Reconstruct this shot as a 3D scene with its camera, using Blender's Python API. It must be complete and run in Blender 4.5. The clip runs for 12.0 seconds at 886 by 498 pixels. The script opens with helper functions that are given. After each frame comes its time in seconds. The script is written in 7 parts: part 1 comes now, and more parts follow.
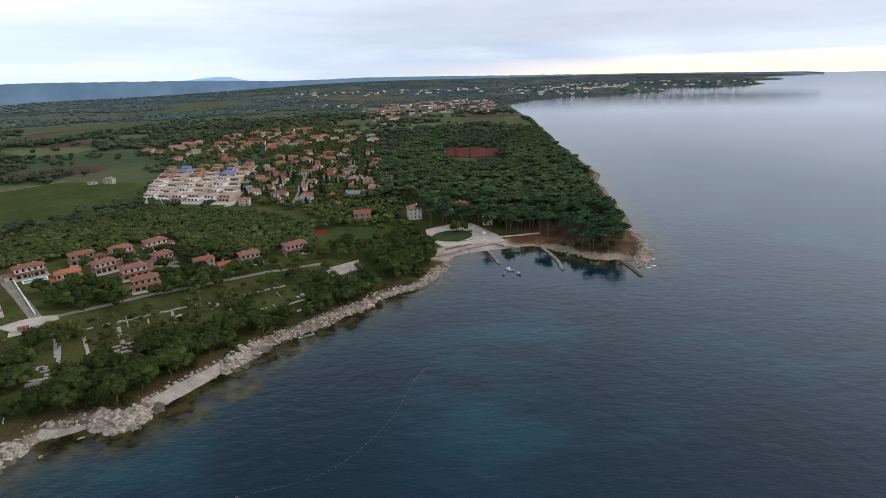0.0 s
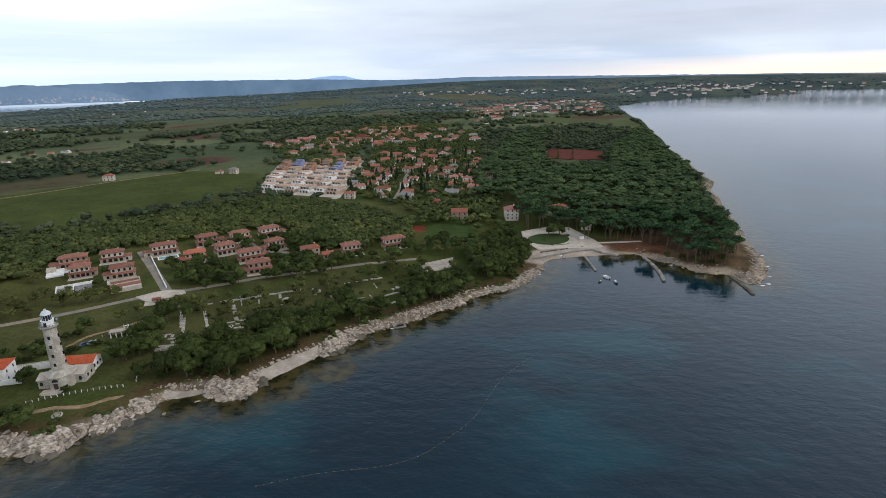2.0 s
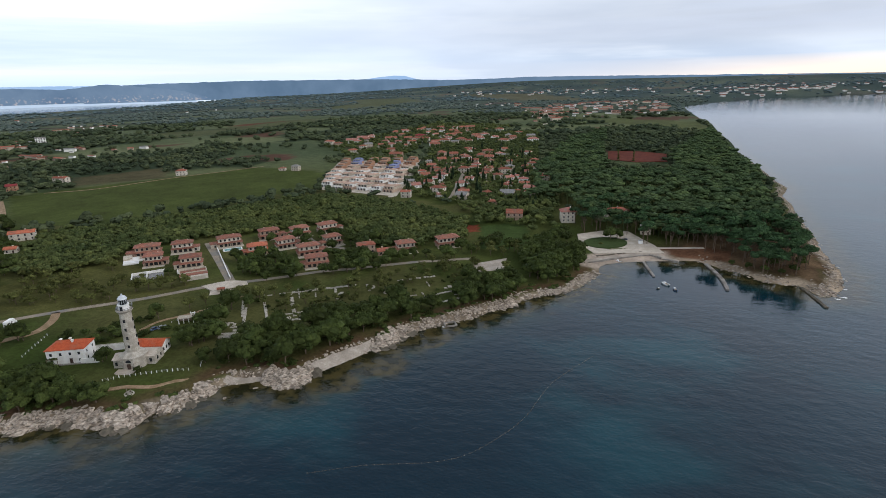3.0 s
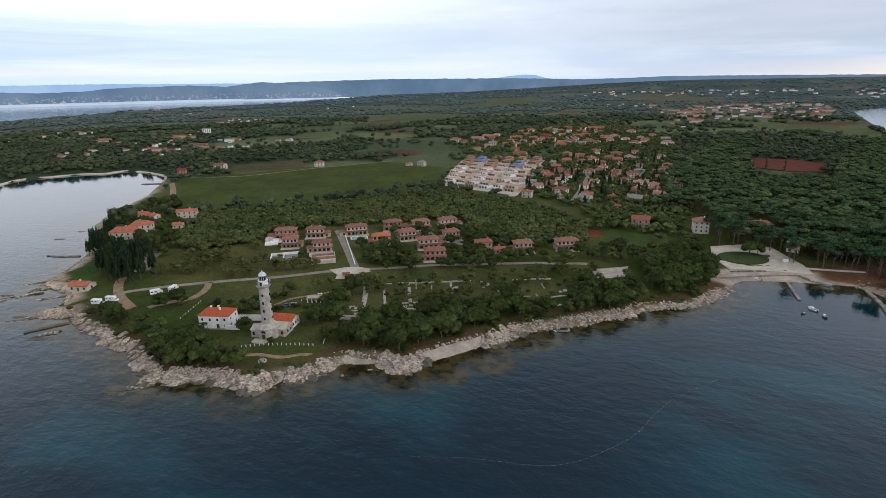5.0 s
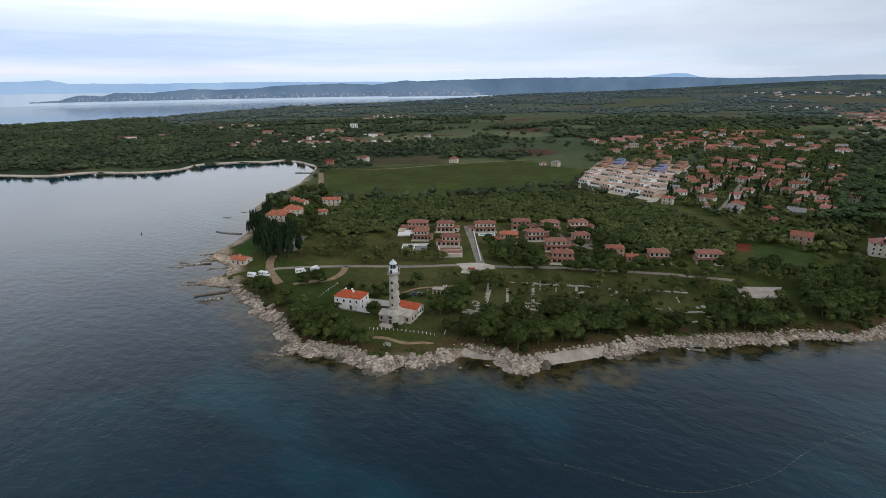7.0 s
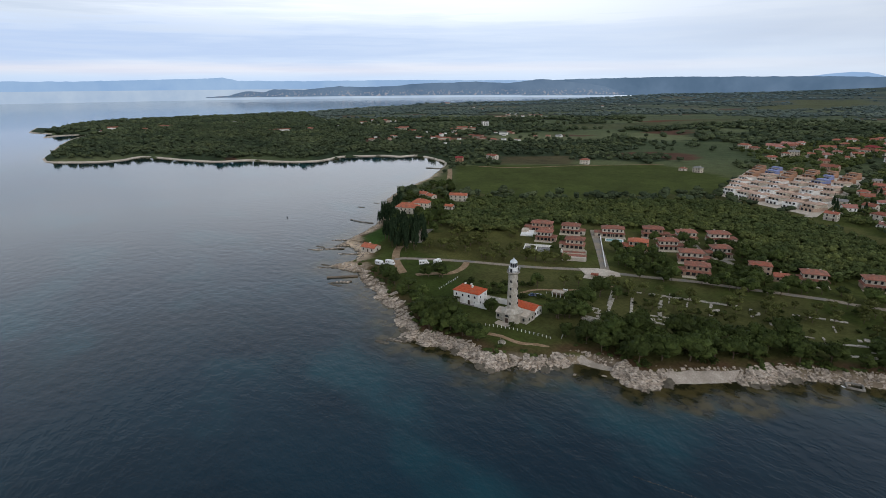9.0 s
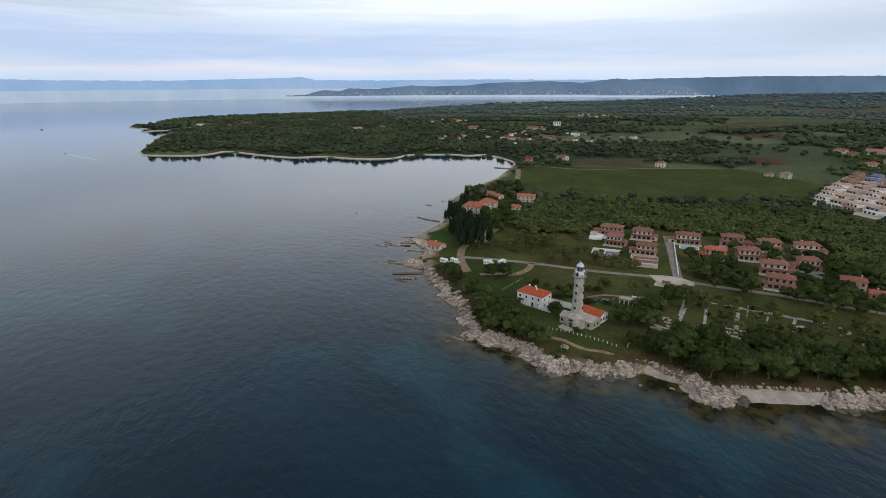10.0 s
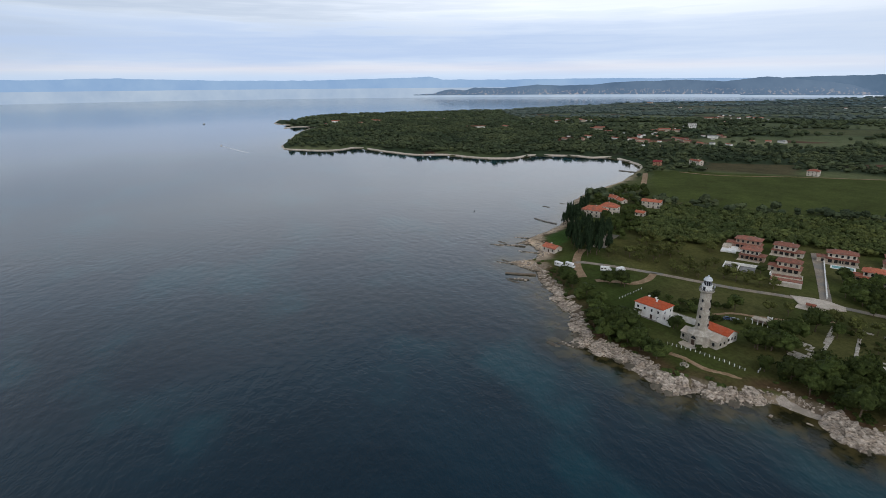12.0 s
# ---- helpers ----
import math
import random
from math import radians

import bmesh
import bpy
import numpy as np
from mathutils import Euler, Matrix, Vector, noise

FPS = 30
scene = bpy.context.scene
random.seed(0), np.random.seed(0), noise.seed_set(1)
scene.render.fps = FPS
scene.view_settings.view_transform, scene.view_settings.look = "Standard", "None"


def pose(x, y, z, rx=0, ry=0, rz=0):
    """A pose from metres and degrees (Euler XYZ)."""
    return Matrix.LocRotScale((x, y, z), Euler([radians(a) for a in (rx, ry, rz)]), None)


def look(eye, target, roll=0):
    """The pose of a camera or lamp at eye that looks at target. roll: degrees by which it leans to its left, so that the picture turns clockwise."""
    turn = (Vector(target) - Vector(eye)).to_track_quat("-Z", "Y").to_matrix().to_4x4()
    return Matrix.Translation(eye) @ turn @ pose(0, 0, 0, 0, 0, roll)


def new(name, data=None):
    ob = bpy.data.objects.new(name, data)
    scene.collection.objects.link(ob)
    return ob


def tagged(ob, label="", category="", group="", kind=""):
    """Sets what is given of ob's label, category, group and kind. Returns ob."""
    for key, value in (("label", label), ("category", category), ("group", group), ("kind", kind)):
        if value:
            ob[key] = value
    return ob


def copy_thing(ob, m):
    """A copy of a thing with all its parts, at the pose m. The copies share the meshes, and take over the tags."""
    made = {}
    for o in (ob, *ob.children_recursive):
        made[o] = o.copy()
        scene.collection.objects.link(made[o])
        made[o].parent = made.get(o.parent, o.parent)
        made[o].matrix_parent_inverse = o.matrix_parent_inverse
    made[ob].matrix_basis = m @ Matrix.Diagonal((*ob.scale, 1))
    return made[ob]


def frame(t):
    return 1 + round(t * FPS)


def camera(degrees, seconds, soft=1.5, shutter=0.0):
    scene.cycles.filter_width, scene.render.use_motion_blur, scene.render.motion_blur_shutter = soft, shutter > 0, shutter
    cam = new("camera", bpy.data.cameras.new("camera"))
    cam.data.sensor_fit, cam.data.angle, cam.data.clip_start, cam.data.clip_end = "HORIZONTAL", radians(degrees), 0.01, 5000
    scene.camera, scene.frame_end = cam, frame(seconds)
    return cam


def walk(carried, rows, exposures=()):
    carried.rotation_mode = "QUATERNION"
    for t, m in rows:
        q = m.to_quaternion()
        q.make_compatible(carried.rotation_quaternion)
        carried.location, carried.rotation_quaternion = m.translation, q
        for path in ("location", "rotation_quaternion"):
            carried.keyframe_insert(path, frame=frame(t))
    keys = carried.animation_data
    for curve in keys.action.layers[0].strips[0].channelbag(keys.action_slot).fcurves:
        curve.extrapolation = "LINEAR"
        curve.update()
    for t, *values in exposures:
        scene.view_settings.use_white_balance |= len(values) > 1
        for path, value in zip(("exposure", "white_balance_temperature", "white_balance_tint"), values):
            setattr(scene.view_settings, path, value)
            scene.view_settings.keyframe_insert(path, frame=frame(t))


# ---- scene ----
cam = camera(79.0, 12.0, soft=0.55)
EYE = (0.0, 0.0, 112.0)
# seconds, place, yaw, pitch, roll: the camera hovers, drifts a little and turns to its left
TURN = [
    (0.0, -1.88, 3.04, 111.24, -0.11, -17.57, -1.54),
    (0.5, -1.62, 2.62, 111.48, 2.12, -17.52, -1.43),
    (1.0, -1.39, 2.23, 111.68, 4.76, -17.46, -1.37),
    (1.5, -1.18, 1.88, 111.84, 7.64, -17.43, -1.33),
    (2.0, -1.00, 1.56, 111.96, 10.54, -17.37, -1.27),
    (2.5, -0.83, 1.28, 112.04, 13.55, -17.31, -1.26),
    (3.0, -0.69, 1.02, 112.10, 16.53, -17.26, -1.28),
    (5.0, -0.20, 0.25, 112.09, 29.54, -17.12, -0.98),
    (5.5, -0.10, 0.12, 112.05, 33.22, -17.10, -0.87),
    (6.0, 0.00, 0.00, 112.00, 36.90, -17.07, -0.84),
    (6.5, 0.10, -0.10, 111.95, 40.25, -17.07, -0.82),
    (7.0, 0.21, -0.19, 111.90, 43.59, -17.05, -0.77),
    (9.0, 0.70, -0.43, 111.78, 57.13, -17.06, -0.43),
    (9.5, 0.86, -0.47, 111.79, 60.47, -17.08, -0.35),
    (10.0, 1.03, -0.51, 111.82, 64.39, -17.07, -0.33),
    (10.5, 1.22, -0.55, 111.89, 68.16, -17.07, -0.42),
    (11.0, 1.44, -0.59, 111.98, 71.34, -17.09, -0.37),
    (11.5, 1.68, -0.63, 112.11, 74.22, -17.07, -0.48),
    (12.0, 1.94, -0.67, 112.27, 77.13, -17.07, -0.47),
]
# the picture darkens slightly as the bright western sky comes in
EXPOSURES = [(0.0, 0.35), (5.0, 0.24), (9.0, 0.03), (12.0, -0.04)]
walk(cam, [(t, pose(x, y, z, 90 + pitch, 0, yaw) @ pose(0, 0, 0, 0, 0, roll)) for t, x, y, z, yaw, pitch, roll in TURN], EXPOSURES)

# ---- world and light ----
world = bpy.data.worlds.new("world")
scene.world = world
world.use_nodes = True
wn, wl = world.node_tree.nodes, world.node_tree.links
wn.clear()


def wnode(kind, **sets):
    n = wn.new(kind)
    for k, v in sets.items():
        if k == "operation":
            n.operation = v
        elif k == "blend":
            n.data_type, n.blend_type = "RGBA", v
    return n


def wmath(op, a, b=None):
    n = wnode("ShaderNodeMath", operation=op)
    for i, v in enumerate((a, b)):
        if v is None:
            continue
        if isinstance(v, (int, float)):
            n.inputs[i].default_value = v
        else:
            wl.new(v, n.inputs[i])
    return n.outputs[0]


def wmix(fac, a, b, blend="MIX"):
    n = wnode("ShaderNodeMix", blend=blend)
    for sock, v in ((n.inputs[0], fac), (n.inputs[6], a), (n.inputs[7], b)):
        if isinstance(v, (int, float)):
            sock.default_value = v
        elif isinstance(v, tuple):
            sock.default_value = (*v, 1)
        else:
            wl.new(v, sock)
    return n.outputs[2]


sky = wnode("ShaderNodeTexSky")
sky.sky_type, sky.sun_disc = "NISHITA", False
sky.sun_elevation, sky.sun_rotation = radians(12), radians(85)
sky.air_density, sky.dust_density = 1.3, 2.5
where = wnode("ShaderNodeTexCoord").outputs["Generated"]
sep = wnode("ShaderNodeSeparateXYZ")
wl.new(where, sep.inputs[0])
up = sep.outputs[2]


def cloud(scale, stretch, low, high, detail=4.0):
    m = wnode("ShaderNodeMapping")
    m.inputs["Scale"].default_value = (1, 1, stretch)
    wl.new(where, m.inputs[0])
    n = wnode("ShaderNodeTexNoise")
    n.inputs["Scale"].default_value, n.inputs["Detail"].default_value = scale, detail
    n.inputs["Roughness"].default_value = 0.55
    wl.new(m.outputs[0], n.inputs["Vector"])
    r = wnode("ShaderNodeMapRange")
    r.interpolation_type = "SMOOTHSTEP"
    r.inputs[1].default_value, r.inputs[2].default_value = low, high
    wl.new(n.outputs[0], r.inputs[0])
    return r.outputs[0]


def toward(az, power):
    """1 in the direction of that azimuth, falling off with the power."""
    a = radians(az)
    d = wmath("ADD", wmath("MULTIPLY", sep.outputs[0], math.sin(a)), wmath("MULTIPLY", sep.outputs[1], math.cos(a)))
    return wmath("POWER", wmath("MAXIMUM", d, 0.0), power)


def low_down(height, power=1.0):
    """1 at the horizon, 0 above that sine of elevation."""
    f = wmath("MAXIMUM", wmath("SUBTRACT", 1.0, wmath("DIVIDE", wmath("ABSOLUTE", up), height)), 0.0)
    return wmath("POWER", f, power)


# an overcast deck: grey-lilac cloud with brighter streaks, thinning to bare evening sky low in the east and north
deck = wmix(cloud(2.2, 5.0, 0.38, 0.66), (0.455, 0.555, 0.715), (0.70, 0.79, 0.92))
deck = wmix(wmath("MULTIPLY", cloud(3.0, 11.0, 0.50, 0.70), 0.45), deck, (0.82, 0.88, 0.97))
bright = wmath("MULTIPLY", toward(-62, 3.0), low_down(0.55, 0.6))
deck = wmix(wmath("MINIMUM", wmath("MULTIPLY", bright, 1.15), 1.0), deck, (0.82, 0.93, 1.09))
high = wnode("ShaderNodeMapRange")
high.interpolation_type = "SMOOTHSTEP"
high.inputs[1].default_value, high.inputs[2].default_value, high.inputs[4].default_value = 0.18, 0.75, 0.75
wl.new(up, high.inputs[0])
deck = wmix(high.outputs[0], deck, (0.31, 0.34, 0.385))
west = wmath("MULTIPLY", toward(70, 2.0), 0.62)
deck = wmix(west, deck, (0.81, 0.90, 1.06))
lift = wnode("ShaderNodeMapRange")
lift.interpolation_type = "SMOOTHSTEP"
lift.inputs[1].default_value, lift.inputs[2].default_value, lift.inputs[4].default_value = 0.15, 0.32, 0.62
wl.new(up, lift.inputs[0])
deck = wmix(wmath("MULTIPLY", lift.outputs[0], toward(50, 2.0)), deck, (0.98, 1.08, 1.25))
gleam = wnode("ShaderNodeMapRange")
gleam.interpolation_type = "SMOOTHSTEP"
gleam.inputs[1].default_value, gleam.inputs[2].default_value = 0.055, 0.17
wl.new(up, gleam.inputs[0])
deck = wmix(wmath("MULTIPLY", wmath("MULTIPLY", gleam.outputs[0], toward(-64, 4.0)), low_down(0.55, 0.8)), deck, (1.38, 1.42, 1.52))
grey = wnode("ShaderNodeMapRange")
grey.interpolation_type = "SMOOTHSTEP"
grey.inputs[1].default_value, grey.inputs[2].default_value, grey.inputs[4].default_value = 0.03, 0.08, 0.85
wl.new(up, grey.inputs[0])
deck = wmix(wmath("MULTIPLY", wmath("MULTIPLY", grey.outputs[0], low_down(0.22, 0.5)), toward(12, 5.0)), deck, (0.48, 0.52, 0.62))
# unseen bright sky added behind the hovering camera to light what faces it
deck = wmix(wmath("MULTIPLY", toward(155, 0.8), low_down(0.75, 0.5)), deck, (1.12, 1.15, 1.20))
clear = wmix(1.0, sky.outputs[0], (0.06, 0.06, 0.06), "MULTIPLY")
base = wmix(0.92, clear, deck)


def band(centre, half, az, power, ragged=0.5):
    """A level streak of sky round that sine of elevation, with a ragged edge."""
    n = wmath("MULTIPLY", wmath("SUBTRACT", cloud(3.5, 16.0, 0.25, 0.75), 0.5), half * ragged)
    f = wmath("SUBTRACT", 1.0, wmath("DIVIDE", wmath("ABSOLUTE", wmath("SUBTRACT", wmath("ADD", up, n), centre)), half))
    f = wmath("POWER", wmath("MAXIMUM", f, 0.0), 0.7)
    return wmath("MULTIPLY", f, toward(az, power))


base = wmix(wmath("MULTIPLY", band(0.135, 0.05, -112, 3.0, 1.6), 0.75), base, (0.50, 0.60, 0.76))
base = wmix(wmath("MULTIPLY", band(0.062, 0.045, -86, 2.0, 0.9), 0.9), base, (0.50, 0.64, 0.90))
base = wmix(wmath("MULTIPLY", band(0.026, 0.012, -80, 2.0), 0.55), base, (0.80, 0.78, 0.86))
base = wmix(wmath("MULTIPLY", band(0.004, 0.018, -86, 2.0, 0.2), 0.8), base, (0.50, 0.67, 0.93))
base = wmix(wmath("MULTIPLY", band(0.075, 0.03, 20, 3.0, 1.8), 0.40), base, (0.55, 0.62, 0.76))
glow = wmath("MULTIPLY", low_down(0.030, 0.7), toward(40, 7.0))
base = wmix(wmath("MINIMUM", wmath("MULTIPLY", glow, 1.5), 1.0), base, (1.16, 0.93, 0.72))
bg = wnode("ShaderNodeBackground")
bg.inputs[1].default_value = 1.0
wl.new(base, bg.inputs[0])
wout = wnode("ShaderNodeOutputWorld")
wl.new(bg.outputs[0], wout.inputs[0])

sun = new("sun", bpy.data.lights.new("sun", "SUN"))
sun.data.energy, sun.data.angle, sun.data.color = 0.85, radians(30), (1.0, 0.94, 0.87)
sun.matrix_world = look((100, 9, 70), (0, 0, 0))

# ---- materials ----
MATS = {}


def material(name, low, high, scale=0.5, rough=0.85, bump=0.0, bump_scale=4.0, fine=None, metal=0.0, spec=0.12, per_object=0.0, attr=None,
             island=0.0, stain=None, stain_scale=0.05, squash=None):
    """Two colours mixed by noise in metres, a second coarser noise of stains, variation by object or by loose piece, and relief."""
    m = bpy.data.materials.new(name)
    m.use_nodes = True
    nt = m.node_tree
    ns, ls = nt.nodes, nt.links
    p = ns["Principled BSDF"]
    geo = ns.new("ShaderNodeNewGeometry")
    pos = geo.outputs["Position"]
    if squash:
        mp = ns.new("ShaderNodeMapping")
        mp.inputs["Scale"].default_value = squash
        ls.new(pos, mp.inputs[0])
        pos = mp.outputs[0]

    def tex(s, detail=4.0, r=0.6):
        n = ns.new("ShaderNodeTexNoise")
        n.inputs["Scale"].default_value, n.inputs["Detail"].default_value, n.inputs["Roughness"].default_value = s, detail, r
        ls.new(pos, n.inputs["Vector"])
        return n.outputs[0]

    def ranged(v, a, b):
        r = ns.new("ShaderNodeMapRange")
        r.inputs[1].default_value, r.inputs[2].default_value = a, b
        ls.new(v, r.inputs[0])
        return r.outputs[0]

    def mix(f, a, b, blend="MIX"):
        n = ns.new("ShaderNodeMix")
        n.data_type, n.blend_type = "RGBA", blend
        for sock, v in ((n.inputs[0], f), (n.inputs[6], a), (n.inputs[7], b)):
            if isinstance(v, (int, float)):
                sock.default_value = v
            elif isinstance(v, tuple):
                sock.default_value = (*v, 1)
            else:
                ls.new(v, sock)
        return n.outputs[2]

    col = mix(ranged(tex(scale), 0.32, 0.68), low, high)
    if fine:
        col = mix(ranged(tex(fine, 2.0), 0.35, 0.65), mix(1.0, col, (0.70, 0.70, 0.70), "MULTIPLY"), col)
    if stain:
        col = mix(ranged(tex(stain_scale, 5.0), 0.48, 0.66), col, stain)
    def shade(v, amount, c):
        r = ns.new("ShaderNodeMapRange")
        r.inputs[3].default_value, r.inputs[4].default_value = 1 - amount, 1 + amount
        ls.new(v, r.inputs[0])
        h = ns.new("ShaderNodeHueSaturation")
        ls.new(r.outputs[0], h.inputs["Value"])
        ls.new(c, h.inputs["Color"])
        return h.outputs[0]
    if per_object:
        col = shade(ns.new("ShaderNodeObjectInfo").outputs["Random"], per_object, col)
    if island:
        col = shade(geo.outputs["Random Per Island"], island, col)
    if attr:
        a = ns.new("ShaderNodeAttribute")
        a.attribute_name = attr[0]
        col = mix(a.outputs["Fac"], col, mix(1.0, col, attr[1], "MULTIPLY"))
    ls.new(col, p.inputs["Base Color"])
    p.inputs["Roughness"].default_value, p.inputs["Metallic"].default_value = rough, metal
    p.inputs["Specular IOR Level"].default_value = spec
    if bump:
        b = ns.new("ShaderNodeBump")
        b.inputs["Strength"].default_value, b.inputs["Distance"].default_value = 1.0, bump
        ls.new(tex(bump_scale, 4.0), b.inputs["Height"])
        ls.new(b.outputs[0], p.inputs["Normal"])
    MATS[name] = m
    return m


# fine in the leaf colours: dark mottling painted for shaded gaps between clumps
LEAF = material("holm_oak_leaves", (0.031, 0.047, 0.014), (0.072, 0.093, 0.026), 0.25, 0.75, per_object=0.35, island=0.30, bump=0.35, bump_scale=1.5, fine=1.6, spec=0.06)
PINE = material("pine_needles", (0.032, 0.067, 0.032), (0.067, 0.120, 0.048), 0.3, 0.8, per_object=0.25, island=0.30, bump=0.35, bump_scale=1.5, fine=1.6, spec=0.06)
PALE_LEAF = material("pale_olive_leaves", (0.076, 0.088, 0.027), (0.130, 0.138, 0.046), 0.4, 0.8, per_object=0.25, island=0.3, bump=0.25, bump_scale=2.0, fine=2.0, spec=0.06)
CYPRESS = material("cypress_leaves", (0.017, 0.031, 0.017), (0.036, 0.059, 0.028), 0.5, 0.85, island=0.3, bump=0.25, bump_scale=2.0, fine=2.0, spec=0.04)
WOOD_LEAF = material("woodland_leaves", (0.046, 0.066, 0.025), (0.100, 0.122, 0.045), 0.06, 0.85, island=0.28, attr=("tint", (1.45, 1.3, 1.1)), bump=0.45, bump_scale=1.1, fine=1.1, spec=0.04)
PINE_WOOD = material("pinewood_needles", (0.036, 0.062, 0.030), (0.074, 0.108, 0.046), 0.05, 0.85, island=0.28, attr=("tint", (1.5, 1.4, 1.2)), bump=0.5, bump_scale=1.0, fine=1.0, spec=0.04)
# distance haze is painted into these far leaf colours, bluer at each step
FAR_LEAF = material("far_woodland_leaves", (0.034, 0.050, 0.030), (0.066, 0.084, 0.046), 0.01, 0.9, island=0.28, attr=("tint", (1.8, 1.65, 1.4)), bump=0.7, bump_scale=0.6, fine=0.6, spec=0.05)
HAZE_TINT_LEAF = material("haze_tinted_woodland", (0.056, 0.080, 0.076), (0.092, 0.116, 0.104), 0.006, 0.9, island=0.12, attr=("tint", (1.5, 1.4, 1.2)), spec=0.05)
HAZE_LEAF = material("haze_blue_woodland", (0.070, 0.104, 0.120), (0.100, 0.138, 0.148), 0.004, 0.9, island=0.06, attr=("tint", (1.4, 1.35, 1.2)), spec=0.03)
BARK = material("bark", (0.07, 0.05, 0.038), (0.16, 0.12, 0.09), 2.5, 0.9, bump=0.05, bump_scale=6)
ROOF = material("terracotta_tiles", (0.27, 0.084, 0.054), (0.40, 0.145, 0.098), 0.9, 0.85, bump=0.05, bump_scale=5, fine=4.0, per_object=0.22, stain=(0.20, 0.12, 0.09), stain_scale=0.35)
ROOF_NEW = material("new_red_tiles", (0.42, 0.075, 0.03), (0.58, 0.13, 0.055), 0.8, 0.8, bump=0.04, bump_scale=5, fine=4.0, stain=(0.36, 0.12, 0.07), stain_scale=0.3)
ROOF_PINK = material("faded_tiles", (0.34, 0.125, 0.10), (0.48, 0.21, 0.17), 0.9, 0.85, bump=0.05, bump_scale=5, fine=4.0, per_object=0.18, stain=(0.25, 0.17, 0.14), stain_scale=0.3)
ROOF_BRICK = material("brick_red_tiles", (0.44, 0.12, 0.066), (0.58, 0.20, 0.12), 0.9, 0.85, bump=0.05, bump_scale=5, fine=4.0, stain=(0.24, 0.11, 0.08), stain_scale=0.3)
ROOF_VILLA = material("brown_red_tiles", (0.22, 0.088, 0.062), (0.36, 0.16, 0.115), 0.9, 0.85, bump=0.05, bump_scale=5, fine=4.0, per_object=0.2, stain=(0.16, 0.10, 0.08), stain_scale=0.35)
ROOF_TAN = material("new_tan_tiles", (0.46, 0.31, 0.235), (0.60, 0.44, 0.35), 0.6, 0.85, fine=3.0, per_object=0.12, stain=(0.38, 0.27, 0.21), stain_scale=0.2)
ROOF_GREY = material("grey_roof_sheet", (0.20, 0.20, 0.20), (0.32, 0.31, 0.30), 0.8, 0.8, fine=3.0)
ROOF_RED = material("dark_red_roof", (0.20, 0.03, 0.035), (0.30, 0.06, 0.06), 0.6, 0.8, fine=3.0)
WHITE = material("white_render", (0.76, 0.75, 0.73), (0.86, 0.85, 0.83), 0.6, 0.9, per_object=0.06, stain=(0.66, 0.63, 0.59), stain_scale=0.25)
PEACH = material("peach_render", (0.42, 0.30, 0.23), (0.56, 0.42, 0.33), 0.6, 0.9, fine=2.0, per_object=0.15, stain=(0.36, 0.26, 0.21), stain_scale=0.25)
WARM_WALL = material("cream_render", (0.62, 0.56, 0.48), (0.76, 0.70, 0.62), 0.6, 0.9, fine=2.0, per_object=0.12, stain=(0.50, 0.44, 0.38), stain_scale=0.25)
SAND_WALL = material("sand_render", (0.46, 0.40, 0.32), (0.60, 0.53, 0.44), 0.6, 0.9, fine=2.0, per_object=0.15)
BRICK = material("hollow_clay_blocks", (0.36, 0.19, 0.12), (0.50, 0.29, 0.19), 1.2, 0.95, fine=3.0, per_object=0.15)
BLUE_SHEET = material("blue_insulation", (0.20, 0.24, 0.45), (0.30, 0.34, 0.56), 0.8, 0.8, fine=2.0, per_object=0.1)
STONE = material("istrian_stone", (0.36, 0.325, 0.275), (0.60, 0.56, 0.49), 0.7, 0.9, bump=0.04, bump_scale=3, fine=2.5, stain=(0.30, 0.27, 0.23), stain_scale=0.3)
GLASS = material("dark_window_glass", (0.012, 0.014, 0.018), (0.03, 0.034, 0.04), 0.8, 0.12, spec=0.6)
SHUTTER = material("brown_shutters", (0.05, 0.035, 0.028), (0.09, 0.06, 0.045), 2.0, 0.7)
# the limestone's dark stain colour paints in the shade of its crevices
ROCK = material("limestone", (0.30, 0.238, 0.188), (0.67, 0.58, 0.485), 0.6, 0.95, bump=0.35, bump_scale=1.2, fine=2.0, per_object=0.22, island=0.22, stain=(0.11, 0.09, 0.07), stain_scale=0.8, squash=(1, 1, 2.5))
WET_ROCK = material("dark_wet_rock", (0.075, 0.065, 0.05), (0.15, 0.13, 0.10), 0.6, 0.7, bump=0.2, bump_scale=1.5, island=0.2, per_object=0.2)
ASPHALT = material("pale_worn_asphalt", (0.26, 0.215, 0.165), (0.36, 0.305, 0.24), 0.25, 0.9, fine=2.0, stain=(0.20, 0.19, 0.175), stain_scale=0.12)
GRAVEL = material("pale_gravel", (0.49, 0.425, 0.355), (0.65, 0.575, 0.49), 0.25, 0.95, bump=0.05, bump_scale=3, fine=2.5, stain=(0.38, 0.33, 0.27), stain_scale=0.1)
PEBBLE = material("grey_pink_pebbles", (0.38, 0.325, 0.275), (0.52, 0.455, 0.39), 0.4, 0.95, bump=0.06, bump_scale=3, fine=2.2, stain=(0.27, 0.235, 0.195), stain_scale=0.16)
DIRT = material("sandy_earth", (0.26, 0.17, 0.10), (0.40, 0.29, 0.19), 0.3, 0.95, fine=1.5, stain=(0.20, 0.14, 0.08), stain_scale=0.2)
RED_SOIL = material("red_earth", (0.098, 0.021, 0.013), (0.150, 0.038, 0.022), 0.12, 0.95, fine=0.8)
GRASS = material("lawn_grass", (0.034, 0.058, 0.016), (0.058, 0.085, 0.026), 0.12, 0.95, fine=0.9)
